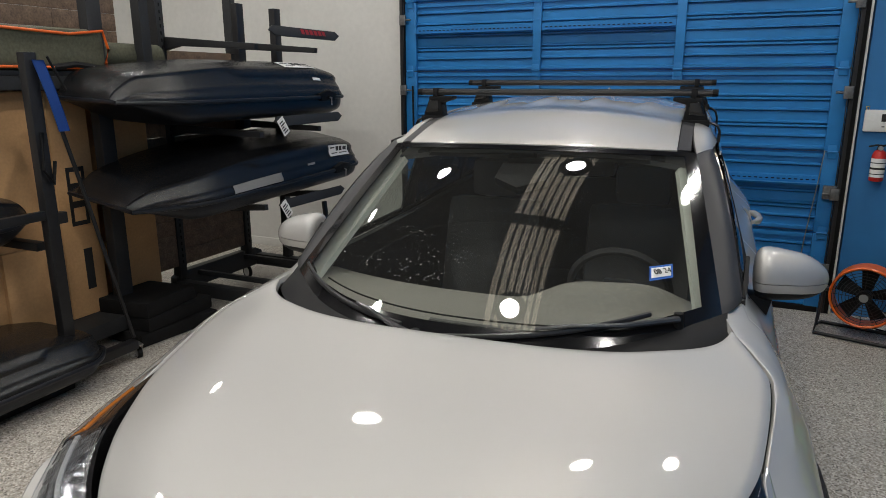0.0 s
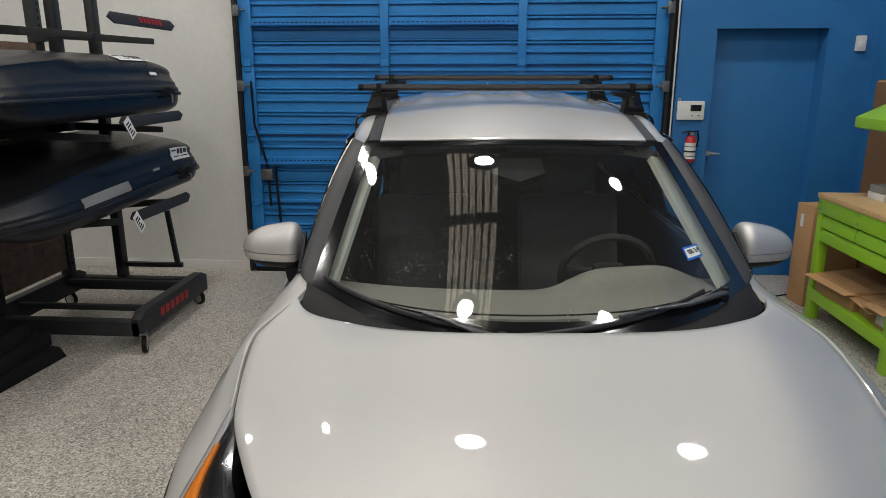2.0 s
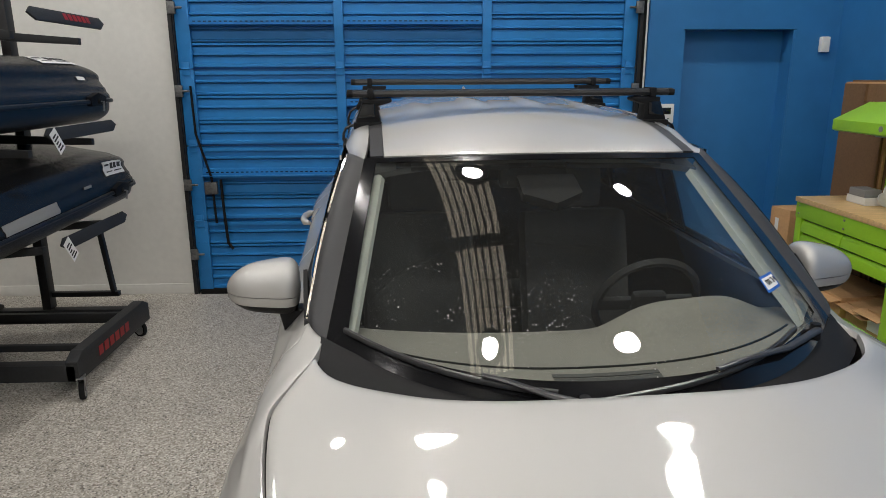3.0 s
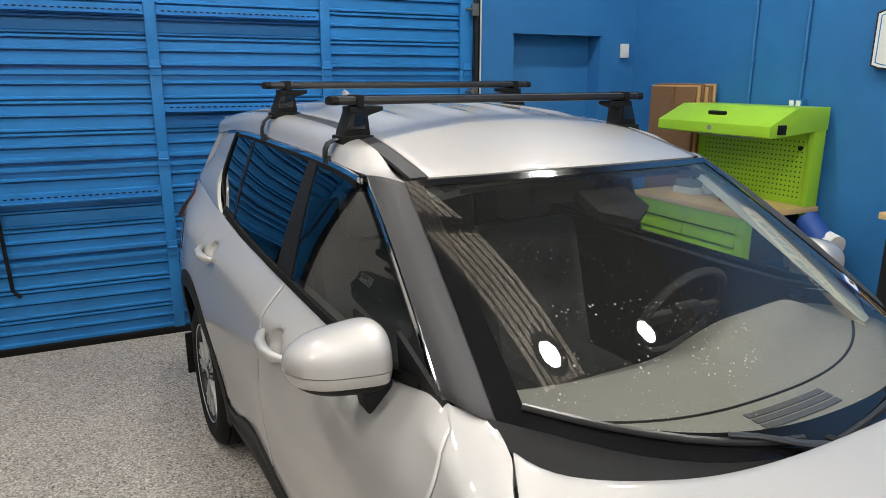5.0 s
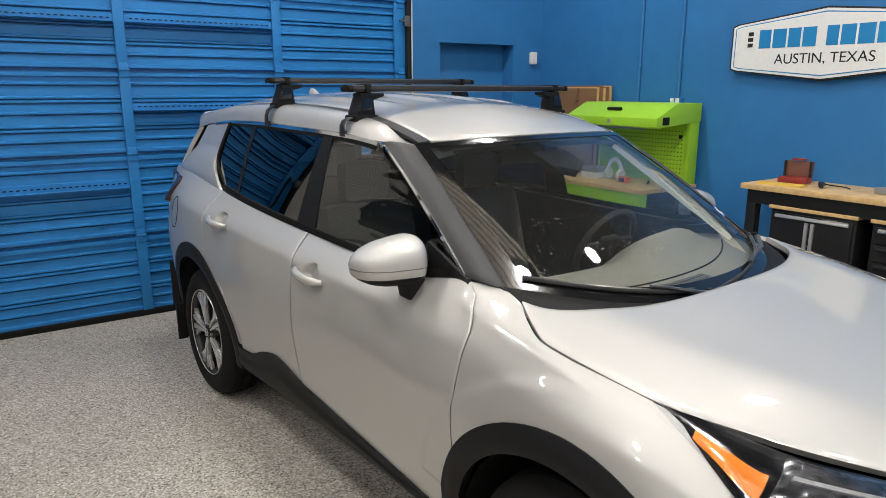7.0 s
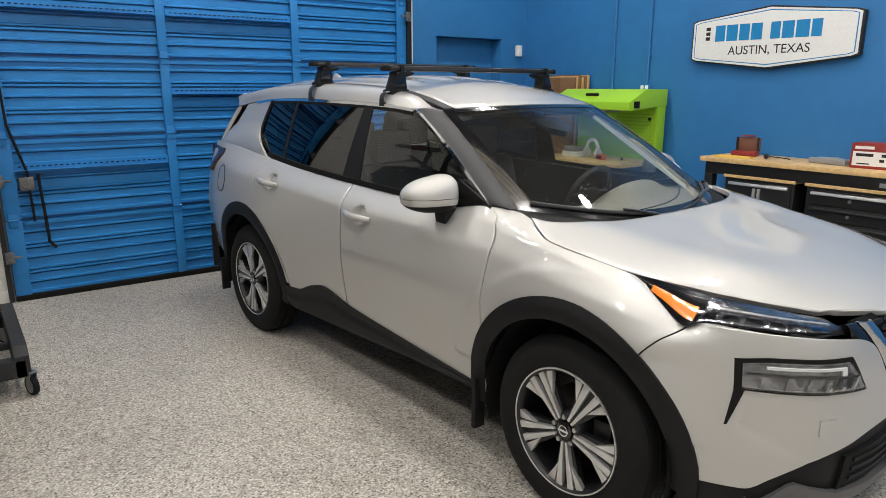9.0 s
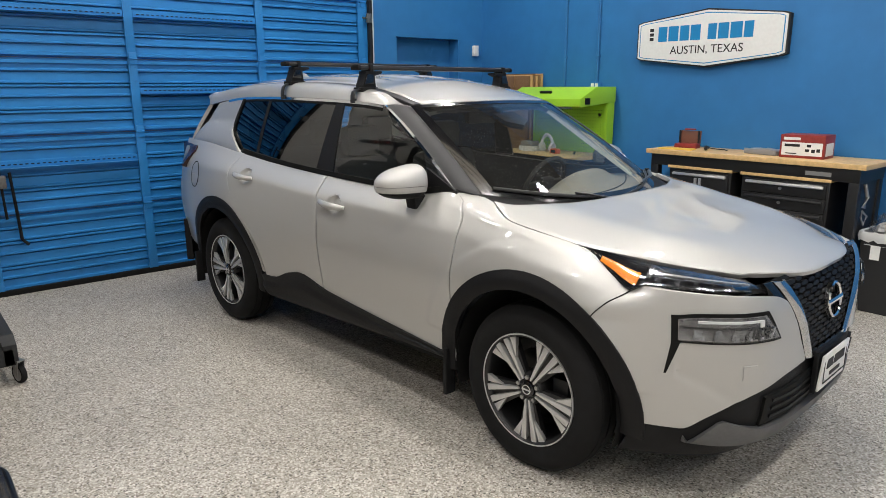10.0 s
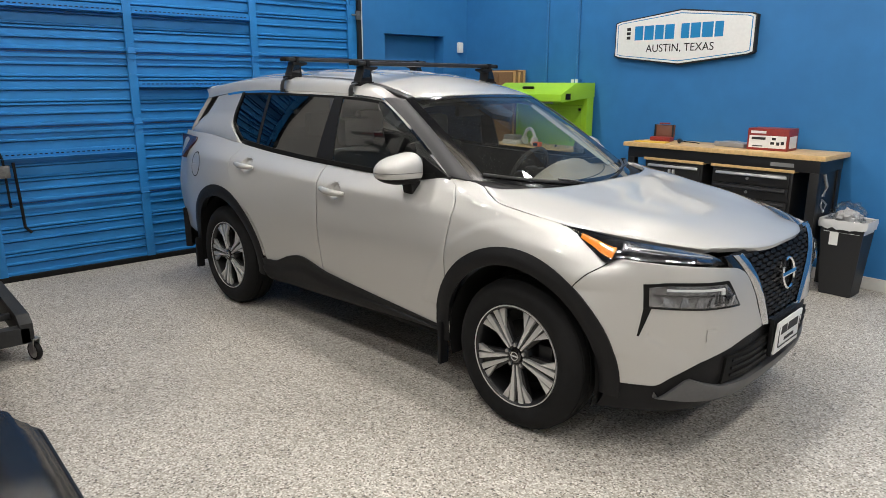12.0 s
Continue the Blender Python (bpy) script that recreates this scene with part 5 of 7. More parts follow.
part("rear_view_mirror", box(-0.12, 0.12, -0.02, 0.02, -0.035, 0.035, 0.014, pose(0, 2.06, 1.425)), M_CABIN, car)
part("camera_housing", skin(lambda u, v: tuple(screen(lerp(0.42, 0.58, u), lerp(0.78 + 0.06 * abs(2 * u - 1), 0.955, v)) + Vector((0, 0.030, -0.045))), 8, 6, thick=0.03), M_SEAL, car)
both("sun_visor", lambda u, v: (lerp(0.10, 0.48, u), lerp(1.98, 2.12, v), lerp(1.475, 1.515, v)), 6, 4, M_CABIN, thick=0.015, flip=True)

# inspection sticker low in the driver's corner
st = part("sticker", skin(lambda u, v: tuple(screen(lerp(0.868, 0.915, u), lerp(0.235, 0.300, v)) + Vector((0, -0.006, 0.006))), 4, 4, thick=0.001), M_BLUEINK, car, "blue and white inspection sticker reading 08 24")
part("sticker_panel", skin(lambda u, v: tuple(screen(lerp(0.872, 0.911, u), lerp(0.245, 0.290, v)) + Vector((0, -0.007, 0.007))), 3, 3, thick=0.001), M_PAPER, st)
pc = screen(0.8915, 0.2675)
du = (screen(0.905, 0.2675) - screen(0.878, 0.2675)).normalized()
dv = (screen(0.8915, 0.29) - screen(0.8915, 0.25)).normalized()
dn = du.cross(dv).normalized()
dv = dn.cross(du)
mt = Matrix((du, dv, dn)).transposed().to_4x4()
mt.translation = pc + dn * 0.0115
words("sticker_text", "08 24", 0.025, mt, M_BLACKINK, st, 0.0005)


# ---- roof bars ----
def roof_bar(y, z, foot_z, group):
    bar = thing("roof_bar", "black aluminium roof bar on four-piece clamp feet", "roof rack", pose(ROOM_X, 0, 0, 0, 0, CAR_YAW) @ pose(CAR_X, y + CAR_Y, 0) @ Matrix.Diagonal((1, 1, 1.011, 1)), group)
    bm = prism([(-0.034, 0.0), (-0.030, 0.011), (-0.012, 0.015), (0.014, 0.014), (0.030, 0.008), (0.036, 0.0), (0.030, -0.009), (0.0, -0.013), (-0.030, -0.010)], -0.628, 0.628, "x")
    bmesh.ops.transform(bm, matrix=Matrix.Translation((0, 0, z)), verts=bm.verts)
    rail = part("bar", bm, M_STEEL, bar, "black satin bar")
    part("bar_slot", box(-0.62, 0.62, -0.006, 0.006, z + 0.0125, z + 0.0165), M_SEAL, rail)
    for s in (-1, 1):
        part("end_cap", prism([(-0.036, 0.0), (-0.031, 0.013), (0.0, 0.0165), (0.031, 0.010), (0.038, 0.0), (0.031, -0.011), (-0.031, -0.012)], s * 0.622, s * 0.645, "x", 0.003, Matrix.Translation((0, 0, z))), M_RUBBER, rail, "black rubber end cap")
        h = z - foot_z
        tower = [(s * 0.475, z - 0.016), (s * 0.590, z - 0.016), (s * 0.588, z - 0.030), (s * 0.612, foot_z + 0.020), (s * 0.618, foot_z - 0.012), (s * 0.520, foot_z + 0.004), (s * 0.528, z - 0.045), (s * 0.475, z - 0.030)]
        foot = part("foot", prism(tower, -0.034, 0.036, "y", 0.007), M_PLASTIC, bar, "black clamp foot")
        part("foot_cover", prism([(s * 0.540, z - 0.035), (s * 0.585, z - 0.032), (s * 0.606, foot_z + 0.022), (s * 0.540, foot_z + 0.025)], -0.038, 0.040, "y", 0.004), M_GLOSSBLACK, foot, "gloss black foot cover")
        part("clamp_collar", box(s * 0.555 - 0.012, s * 0.555 + 0.012, -0.041, 0.043, z - 0.018, z + 0.019, 0.004), M_PLASTIC, foot)
        part("foot_pad", box(s * 0.567 - 0.055, s * 0.567 + 0.055, -0.045, 0.047, foot_z - 0.020, foot_z + 0.006, 0.006, ), M_RUBBER, foot)
        clip = [(s * (0.606 + 0.058 * t + 0.018 * math.sin(math.pi * t)), 0, lerp(foot_z - 0.004, WIN_TOP(y) + 0.004, t) + 0.016 * math.sin(math.pi * t)) for t in (0, 0.25, 0.5, 0.75, 1.0)]
        part("clip", add_box(tube(clip, 0.021, 10, 0.25), s * 0.66 - 0.004, s * 0.66 + 0.008, -0.021, 0.021, WIN_TOP(y) - 0.012, WIN_TOP(y) + 0.012), M_STEEL, foot, "black metal door-frame clip")
    return bar


roof_bar(2.415, 1.700, 1.590, "roof bars")
roof_bar(3.155, 1.737, 1.628, "roof bars")

# ---- lamps ----
def high_bay(x, y):
    lp = thing("high_bay_lamp", "round white industrial high bay lamp, lit", "ceiling lamp", pose(x, y, CEIL_Z - 0.55), "ceiling lamps")
    part("housing", lathe([(0.0, 0.136), (0.0, 0.22), (0.06, 0.24), (0.10, 0.20), (0.18, 0.12), (0.26, 0.08), (0.27, 0.003)], 32, "z"), M_STEEL, lp)
    part("diffuser", lathe([(0.0, 0.003), (0.0, 0.125), (0.02, 0.134), (0.03, 0.125)], 32, "z"), M_LAMP, lp, "bright round diffuser")
    part("cord", rod((0, 0, 0.26), (0, 0, 0.55), 0.012), M_STEEL, lp)


for y, xs in ((-3.9, (-4.4, -2.3, -0.2, 1.7)), (-1.4, (-4.4, -2.3, -0.3, 1.5)), (1.15, (-4.4, -2.5, -0.42, 1.35)), (3.85, (-4.4, -2.3, -0.22, 1.8))):
    for x in xs:
        high_bay(x, y)

# ---- skylight strip in the roof ----
M_SKYGLOW = glow("skylight_sheet", (1.0, 0.87, 0.68), 2.2)
sky_nt = M_SKYGLOW.node_tree
sky_tc = sky_nt.nodes.new("ShaderNodeTexCoord")
sky_no = sky_nt.nodes.new("ShaderNodeTexNoise")
sky_no.inputs["Scale"].default_value = 26
sky_no.inputs["Detail"].default_value = 6
sky_nt.links.new(sky_tc.outputs["Object"], sky_no.inputs["Vector"])
sky_mr = sky_nt.nodes.new("ShaderNodeMapRange")
sky_mr.inputs["From Min"].default_value, sky_mr.inputs["From Max"].default_value = 0.40, 0.58
sky_mr.inputs["To Min"].default_value, sky_mr.inputs["To Max"].default_value = 0.12, 2.1
sky_nt.links.new(sky_no.outputs["Fac"], sky_mr.inputs["Value"])
sky_nt.links.new(sky_mr.outputs[0], sky_nt.nodes["Principled BSDF"].inputs["Emission Strength"])
sky = thing("skylight", "ribbed translucent roof skylight strip letting in daylight", "skylight", pose(0, 0, CEIL_Z))
tagged(sky, kind="structure")
for k in range(7):
    part("ribbed_sheet", box(-0.86 + 0.125 * k, -0.86 + 0.125 * k + 0.085, 0.75, 4.55, -0.03, -0.004, 0.006), M_SKYGLOW, sky)
for y in (0.7, 2.72, 4.55):
    part("purlin", box(-4.5, 2.9, y - 0.09, y + 0.09, -0.16, -0.035, 0.004), M_STEEL, sky, "dark steel purlin")


# ---- display cart with two cargo boxes ----
def caster(parent, x, y, turn, size=0.055):
    c = part("caster", lathe([(-0.014, 0.012), (-0.014, size * 0.8), (-0.010, size), (0.010, size), (0.014, size * 0.8), (0.014, 0.012)], 28, "x"), M_ZINC, parent, "grey rubber swivel caster")
    c.matrix_basis = pose(x, y, size, 0, 0, turn)
    part("caster_tyre", lathe([(-0.0145, size * 0.76), (-0.0145, size * 0.96), (-0.009, size + 0.001), (0.009, size + 0.001), (0.0145, size * 0.96), (0.0145, size * 0.76)], 28, "x"), M_RUBBER, c)
    fork = prism([(-0.035, size + 0.028), (0.030, size + 0.028), (0.012, -0.008), (-0.010, -0.010)], 0.017, 0.020, "x", 0)
    add_box(fork, -0.022, 0.022, -0.038, 0.034, size + 0.022, size + 0.028)
    part("caster_fork", fork, M_ZINC, c, "zinc caster fork", smooth=False)
    part("caster_fork", prism([(-0.035, size + 0.028), (0.030, size + 0.028), (0.012, -0.008), (-0.010, -0.010)], -0.020, -0.017, "x"), M_ZINC, c, smooth=False)
    part("brake_pedal", box(-0.015, 0.015, 0.03, 0.075, size + 0.004, size + 0.012, 0.002), M_STEEL, c)
    return c


CX, CY = -2.86, 3.85
cart = thing("display_cart", "charcoal steel display cart with cantilever arms on casters", "display rack", pose(CX, CY, 0))
base = part("base_frame", box(-0.52, 0.52, -0.52, -0.44, 0.115, 0.215, 0.006), M_CART, cart)
part("base_frame", box(-0.52, 0.52, 0.44, 0.52, 0.115, 0.215, 0.006), M_CART, cart)
for s, x in ((1, 0.50), (-1, -0.50)):
    poly = [(-0.52, 0.115), (0.52, 0.115), (0.52, 0.235), (0.44, 0.275), (-0.44, 0.275), (-0.52, 0.235)]
    part("end_beam", prism(poly, x - 0.035, x + 0.035, "x", 0.004), M_CART, cart)
part("cross_rail", box(-0.46, 0.46, -0.30, -0.26, 0.21, 0.25, 0.008), M_CART, cart)
part("cross_rail", box(-0.46, 0.46, 0.26, 0.30, 0.21, 0.25, 0.008), M_CART, cart)
for k in range(6):
    part("decal_bar", box(0.536, 0.5375, -0.26 + 0.075 * k, -0.26 + 0.075 * k + 0.055, 0.165, 0.225), M_CARTRED, cart, "faded red lettering bars", smooth=False)
for x, y, t in ((0.53, -0.494, 20), (0.475, 0.479, 65), (-0.50, -0.46, 40), (-0.52, 0.37, 75)):
    caster(cart, x, y, t)
for y in (-0.46, 0.33):
    bm = box(-0.52, -0.44, y - 0.035, y + 0.035, 0.2, 2.45, 0.006)
    part("upright", bm, M_CART, cart, "slotted steel upright")
    bm = bmesh.new()
    for k in range(40):
        add_box(bm, -0.4405, -0.4385, y - 0.006, y + 0.006, 0.35 + 0.05 * k, 0.375 + 0.05 * k)
    part("slots", bm, M_SEAL, cart, smooth=False)
for k in range(13):
    z0 = 0.33 + 0.128 * k
    for a, b in (((-0.80, -0.15 + 0.1 * (k % 3)), (-0.15 + 0.1 * (k % 3), 0.29)) if k % 2 else ((-0.80, 0.29),)):
        part("plank", box(-0.475, -0.455, a + 0.001, b - 0.001, z0, z0 + 0.125, 0.002), M_PLANK, cart, "")
for z, tilt in ((0.80, 8), (1.42, 2), (2.06, 0)):
    for y in (-0.42, 0.30):
        m = pose(-0.46, y, z, 0, -tilt + 4, 0)
        bm = prism([(0.0, -0.075), (0.16, -0.03), (0.86, -0.02), (0.86, 0.02), (0.0, 0.03)], -0.02, 0.02, "y", 0.003, m)
        part("arm", bm, M_CART, cart, "cantilever arm")
    zt = z + 0.075
    poly = [(-0.30, -0.045), (0.46, -0.045), (0.54, -0.005), (0.50, 0.03), (-0.30, 0.03), (-0.36, -0.005)]
    bm = prism(poly, -0.006, 0.006, "x", 0.003, pose(0.43, 0.04, zt - 0.01, 0, -22, 0))
    part("end_plate", bm, M_CART, cart, "charcoal flared end plate")
    if z > 2:
        for k in range(6):
            part("decal_bar", box(0.0075, 0.009, 0.02 + 0.055 * k, 0.06 + 0.055 * k, -0.02, 0.018, 0, pose(0.43, 0.04, zt - 0.01, 0, -22, 0)), M_CARTRED, cart, smooth=False)
part("foot_rest", add_box(box(-0.10, 0.36, 0.47, 0.51, 0.30, 0.335, 0.004), 0.34, 0.37, 0.47, 0.51, 0.28, 0.72, 0.004, pose(0.0, 0, 0, 0, -6, 0)), M_STEEL, cart)
part("back_post", add_box(box(-0.16, -0.10, 0.44, 0.52, 0.22, 2.35, 0.006), -0.16, -0.10, -0.02, 0.06, 1.4, 2.35, 0.006), M_STEEL, cart)
for z, y in ((1.50, -0.28), (0.885, -0.30)):
    t = part("hang_tag", box(-0.001, 0.001, -0.040, 0.040, -0.13, 0.0, 0, pose(0.455, y, z, 0, -8, 0) @ pose(0, 0, 0, 28)), M_PAPER, cart, "white hanging price tag", smooth=False)
    for k in range(5):
        part("tag_bar", box(0.0012, 0.0022, -0.028, 0.028 - 0.012 * (k % 3), -0.115 + 0.02 * k, -0.105 + 0.02 * k, 0, pose(0.455, y, z, 0, -8, 0) @ pose(0, 0, 0, 28)), M_BLACKINK, t, smooth=False)


def polyline(*keys):
    """Straight runs between keys (a, x, z)."""
    def f(a):
        for (a0, x0, z0), (a1, x1, z1) in zip(keys, keys[1:]):
            if a <= a1:
                k = (a - a0) / (a1 - a0)
                return lerp(x0, x1, k), lerp(z0, z1, k)
        return keys[-1][1:]
    return f


def cargo_box(m, length, width, h, style, label):
    """A two-shell roof box: lid with swages, base tray, rim, lock, labels. Long axis y, nose at -y."""
    root = thing("cargo_box", label, "cargo box", m, "cargo boxes")
    L, W = length / 2, width / 2

    def plan(t):
        nose_t = min(1, (t + 1) / (0.55 if style else 0.40))
        tail = min(1, (1 - t) / 0.12)
        return W * (0.62 + 0.38 * math.sin(nose_t * math.pi / 2) ** 0.9) * (0.80 + 0.20 * math.sin(tail * math.pi / 2))

    section = polyline((0.0, 0.0, 1.0), (0.40, 0.55, 0.975), (0.58, 0.76, 0.88), (0.63, 0.81, 0.81), (0.80, 0.93, 0.46), (0.84, 0.965, 0.40), (1.0, 1.0, 0.0))

    def lid_h(t):
        return h * 0.62 * min(1, (0.42 if style else 0.60) + (0.58 if style else 0.40) * math.sin(min(1, (t + 1) / 1.05) * math.pi / 2)) * (1 - 0.32 * max(0, (t - 0.55) / 0.45) ** 2) * min(1, (t + 1) / 0.12) ** 0.5 * min(1, (1 - t) / 0.06) ** 0.5

    def lid(u, v):
        t = lerp(-1, 1, v)
        a = abs(2 * u - 1)
        x, z = section(a)
        # a long crease along the flank, kinked forward of the middle
        line = 0.60 + 0.10 * min(1, max(0, (t + 0.25) / 0.10)) - 0.06 * max(0, t - 0.5)
        dent = 0.014 * min(1, max(0, (a - line) / 0.03)) * min(1, max(0, (0.93 - a) / 0.05))
        return math.copysign(plan(t) * x - dent, u - 0.5), t * L, lid_h(t) * z - dent * 0.5
    part("lid", sheet(lid, 84, 60, thick=0.012), M_BOXSHELL, root, "black textured lid")

    def tray(u, v):
        t = lerp(-0.985, 0.985, v)
        a = lerp(-math.pi / 2, math.pi / 2, u)
        x = (plan(t) - 0.012) * math.copysign(abs(math.sin(a)) ** 0.6, a)
        k = min(1, (t + 0.985) / 0.35) * min(1, (0.985 - t) / 0.08) ** 0.5
        return x * (1 - 0.10 * math.cos(a)), t * L, -h * 0.38 * k * max(0.0, math.cos(a)) ** 0.35 - 0.004
    part("tray", sheet(tray, 36, 30, thick=0.01, flip=True), M_BOXBASE, root, "black base tray")
    pts = [(plan(lerp(-1, 1, k / 40)) + 0.004, lerp(-1, 1, k / 40) * L, 0) for k in range(41)]
    pts += [(-x, y, z) for x, y, z in pts[::-1]]
    part("rim", tube(pts + [pts[0]], 0.013, 8, 1.1), M_BOXBASE, root, "black lipped rim")
    xw = plan(0.72)
    part("lock", add_rod(prism([(0.60 * L, 0.03), (0.70 * L, 0.055), (0.80 * L, 0.03), (0.78 * L, -0.03), (0.62 * L, -0.03)], xw - 0.02, xw + 0.022, "x", 0.006), (xw + 0.015, 0.70 * L, 0.0), (xw + 0.034, 0.70 * L, -0.002), 0.018, seg=18), M_PLASTIC, root, "black side lock")
    part("key", add_rod(rod((xw + 0.03, 0.70 * L, 0), (xw + 0.055, 0.70 * L, 0.0), 0.004), (xw + 0.05, 0.70 * L, 0.0), (xw + 0.045, 0.70 * L + 0.01, -0.06), 0.006), M_ZINC, root, "hanging key")
    return root, plan, lid


b1, plan1, lid1 = cargo_box(pose(-2.90, 3.49, 1.66, 0, 3, 0), 2.26, 0.86, 0.42, 0, "long black glossy roof cargo box on the cart's upper arms")
b2, plan2, lid2 = cargo_box(pose(-2.90, 3.60, 1.075, 2, 9, 0), 2.42, 0.88, 0.40, 1, "black faceted roof cargo box on the cart's lower arms")


def lid_label(root, lid, u0, u1, v0, v1, bars):
    lb = part("box_label", sheet(lambda u, v: tuple(Vector(lid(lerp(u0, u1, u), lerp(v0, v1, v))) + Vector((0.004, 0, 0.006))), 6, 6, thick=0.002), M_PAPER, root, "white product label")
    for a, b, c, d in bars:
        part("label_bar", sheet(lambda u, v: tuple(Vector(lid(lerp(lerp(u0, u1, c), lerp(u0, u1, d), u), lerp(lerp(v0, v1, a), lerp(v0, v1, b), v))) + Vector((0.0055, 0, 0.0075))), 2, 2, thick=0.001), M_BLACKINK, lb, smooth=False)


BARS = ((0.05, 0.28, 0.2, 0.32), (0.36, 0.50, 0.15, 0.55), (0.54, 0.68, 0.15, 0.55), (0.74, 0.92, 0.15, 0.5), (0.1, 0.4, 0.7, 0.78), (0.5, 0.9, 0.7, 0.78))
lid_label(b1, lid1, 0.70, 0.80, 0.66, 0.84, BARS)
lid_label(b2, lid2, 0.825, 0.905, 0.80, 0.92, BARS)
# a thin even grey patch laid over the lower edge of the lid
part("side_panel", sheet(lambda u, v: tuple(Vector(lid2(lerp(0.93, 0.985, u), lerp(0.30, 0.52, v))) + Vector((0.004, 0, 0.002))), 3, 10, thick=0.002), M_GREY, b2, "grey patch on the lid's lower flank")
part("name_bar", sheet(lambda u, v: tuple(Vector(lid1(lerp(0.865, 0.885, u), lerp(0.80, 0.845, v))) + Vector((0.004, 0, 0.004))), 2, 2, thick=0.001), M_PAPER, b1, "pale name plate")
part("name_bar", sheet(lambda u, v: tuple(Vector(lid2(lerp(0.915, 0.93, u), lerp(0.66, 0.70, v))) + Vector((0.004, 0, 0.004))), 2, 2, thick=0.001), M_GREY, b2)

# ---- older cart with tall cartons and a rolled tent ----
rack = thing("steel_rack", "dark steel storage rack with a slotted post", "storage rack", pose(-3.35, 2.45, 0))
part("base_frame", add_box(box(-0.45, 0.30, -0.9, 0.72, 0.10, 0.20, 0.006), -0.45, -0.38, -0.9, 0.72, 0.2, 0.26), M_CART, rack)
part("post", box(0.10, 0.18, 0.22, 0.33, 0.2, 2.3, 0.006), M_CART, rack, "dark steel post")
part("shelf_beam", box(0.08, 0.20, -0.9, 0.70, 1.72, 1.80, 0.006), M_CART, rack)
part("shelf_deck", box(-0.50, 0.20, -0.9, 0.72, 1.80, 1.83, 0.004), M_STEEL, rack)
part("post", box(0.12, 0.2, 0.62, 0.70, 1.6, 2.4, 0.006), M_CART, rack)
for k in range(2):
    bl = part("hole_plate", box(0.182, 0.188, 0.215 + 0.065 * k, 0.272 + 0.065 * k, 1.60, 1.80, 0.002), M_BLUESTRAP, rack, "blue punched metal plate")
    bm = bmesh.new()
    for i in range(2):
        for j in range(5):
            y, z = 0.230 + 0.065 * k + 0.027 * i, 1.625 + 0.037 * j
            add_rod(bm, (0.187, y, z), (0.1895, y, z), 0.006, seg=8)
    part("holes", bm, M_SEAL, bl, smooth=False)


for k in range(17):
    z0 = 0.22 + 0.128 * k
    cuts = (-0.95, -0.3 + 0.2 * (k % 3), 0.35 + 0.1 * (k % 2), 0.98)
    for a, b in zip(cuts, cuts[1:]):
        part("plank", box(-0.475, -0.455, a + 0.001, b - 0.001, z0, z0 + 0.125, 0.002), M_PLANK, rack)


def carton(x0, x1, y0, y1, z0, z1, label, marks=True, lean=0.0):
    c = thing("carton", label, "cardboard box", pose((x0 + x1) / 2, (y0 + y1) / 2, z0, 0, lean, 0), "tall cartons")
    w, d, h = (x1 - x0) / 2, (y1 - y0) / 2, z1 - z0
    part("carton_body", box(-w, w, -d, d, 0, h, 0.004), M_CARD, c)
    part("carton_flap", add_box(box(-w - 0.002, w + 0.003, -d - 0.002, -0.002, h, h + 0.005), -w - 0.002, w + 0.003, 0.002, d + 0.002, h, h + 0.005), M_CARD, c)
    if marks:
        pl = part("print_panel", box(w, w + 0.002, -d * 0.45, d * 0.5, h * 0.42, h * 0.68), M_BLACKINK, c, "dark printed handling marks", smooth=False)
        for k, (a, b) in enumerate(((0.44, 0.50), (0.53, 0.58), (0.61, 0.66))):
            part("mark_bar", box(w + 0.002, w + 0.003, -d * 0.28, d * 0.32, h * a, h * b), M_CARD, pl, smooth=False)
        part("print_bar", box(w, w + 0.002, -d * 0.05, d * 0.40, h * 0.12, h * 0.31), M_BLACKINK, c, smooth=False)
    return c


carton(-3.72, -3.28, 2.38, 2.66, 0.205, 1.70, "tall brown printed carton standing on the rack")
carton(-3.72, -3.28, 1.66, 2.30, 0.205, 1.70, "wide brown carton standing on the rack", False)
carton(-3.74, -3.30, 2.80, 3.16, 0.205, 1.62, "tall plain brown carton standing on the rack", False)
carton(-3.60, -3.25, 1.95, 2.28, 0.205, 0.75, "short brown carton on the rack", False)

tent = thing("rolled_tent", "olive canvas roof tent with orange piping on the shelf", "roof tent", pose(-3.38, 2.30, 1.832))
bm = box(-0.28, 0.24, -0.55, 0.46, 0.0, 0.26, 0.05)
bmesh.ops.subdivide_edges(bm, edges=bm.edges[:], cuts=3, use_grid_fill=True)
for v in bm.verts:
    v.co += Vector((0, 0, 1)) * 0.018 * noise.noise(v.co * 7) * (v.co.z > 0.03) + Vector((1, 0, 0)) * 0.015 * noise.noise(v.co * 9 + Vector((3, 1, 2)))
part("canvas", bm, M_CANVAS, tent)
part("piping", add_tube(tube([(0.245, -0.5, 0.245), (0.25, 0.2, 0.22), (0.25, 0.44, 0.25), (0.25, 0.47, 0.14), (0.25, 0.44, 0.05), (0.25, 0.46, 0.01)], 0.009, 8), [(0.25, 0.46, 0.012), (0.25, 0.1, 0.02), (0.245, -0.5, 0.02)], 0.008, 8), M_ORANGE, tent, "orange edge piping")
roll = thing("canvas_roll", "rolled olive awning in a black sleeve", "awning", pose(-3.30, 3.02, 1.94))
part("roll", rod((0, -0.24, 0), (0, 0.30, 0), 0.085, seg=24), M_CANVAS, roll)
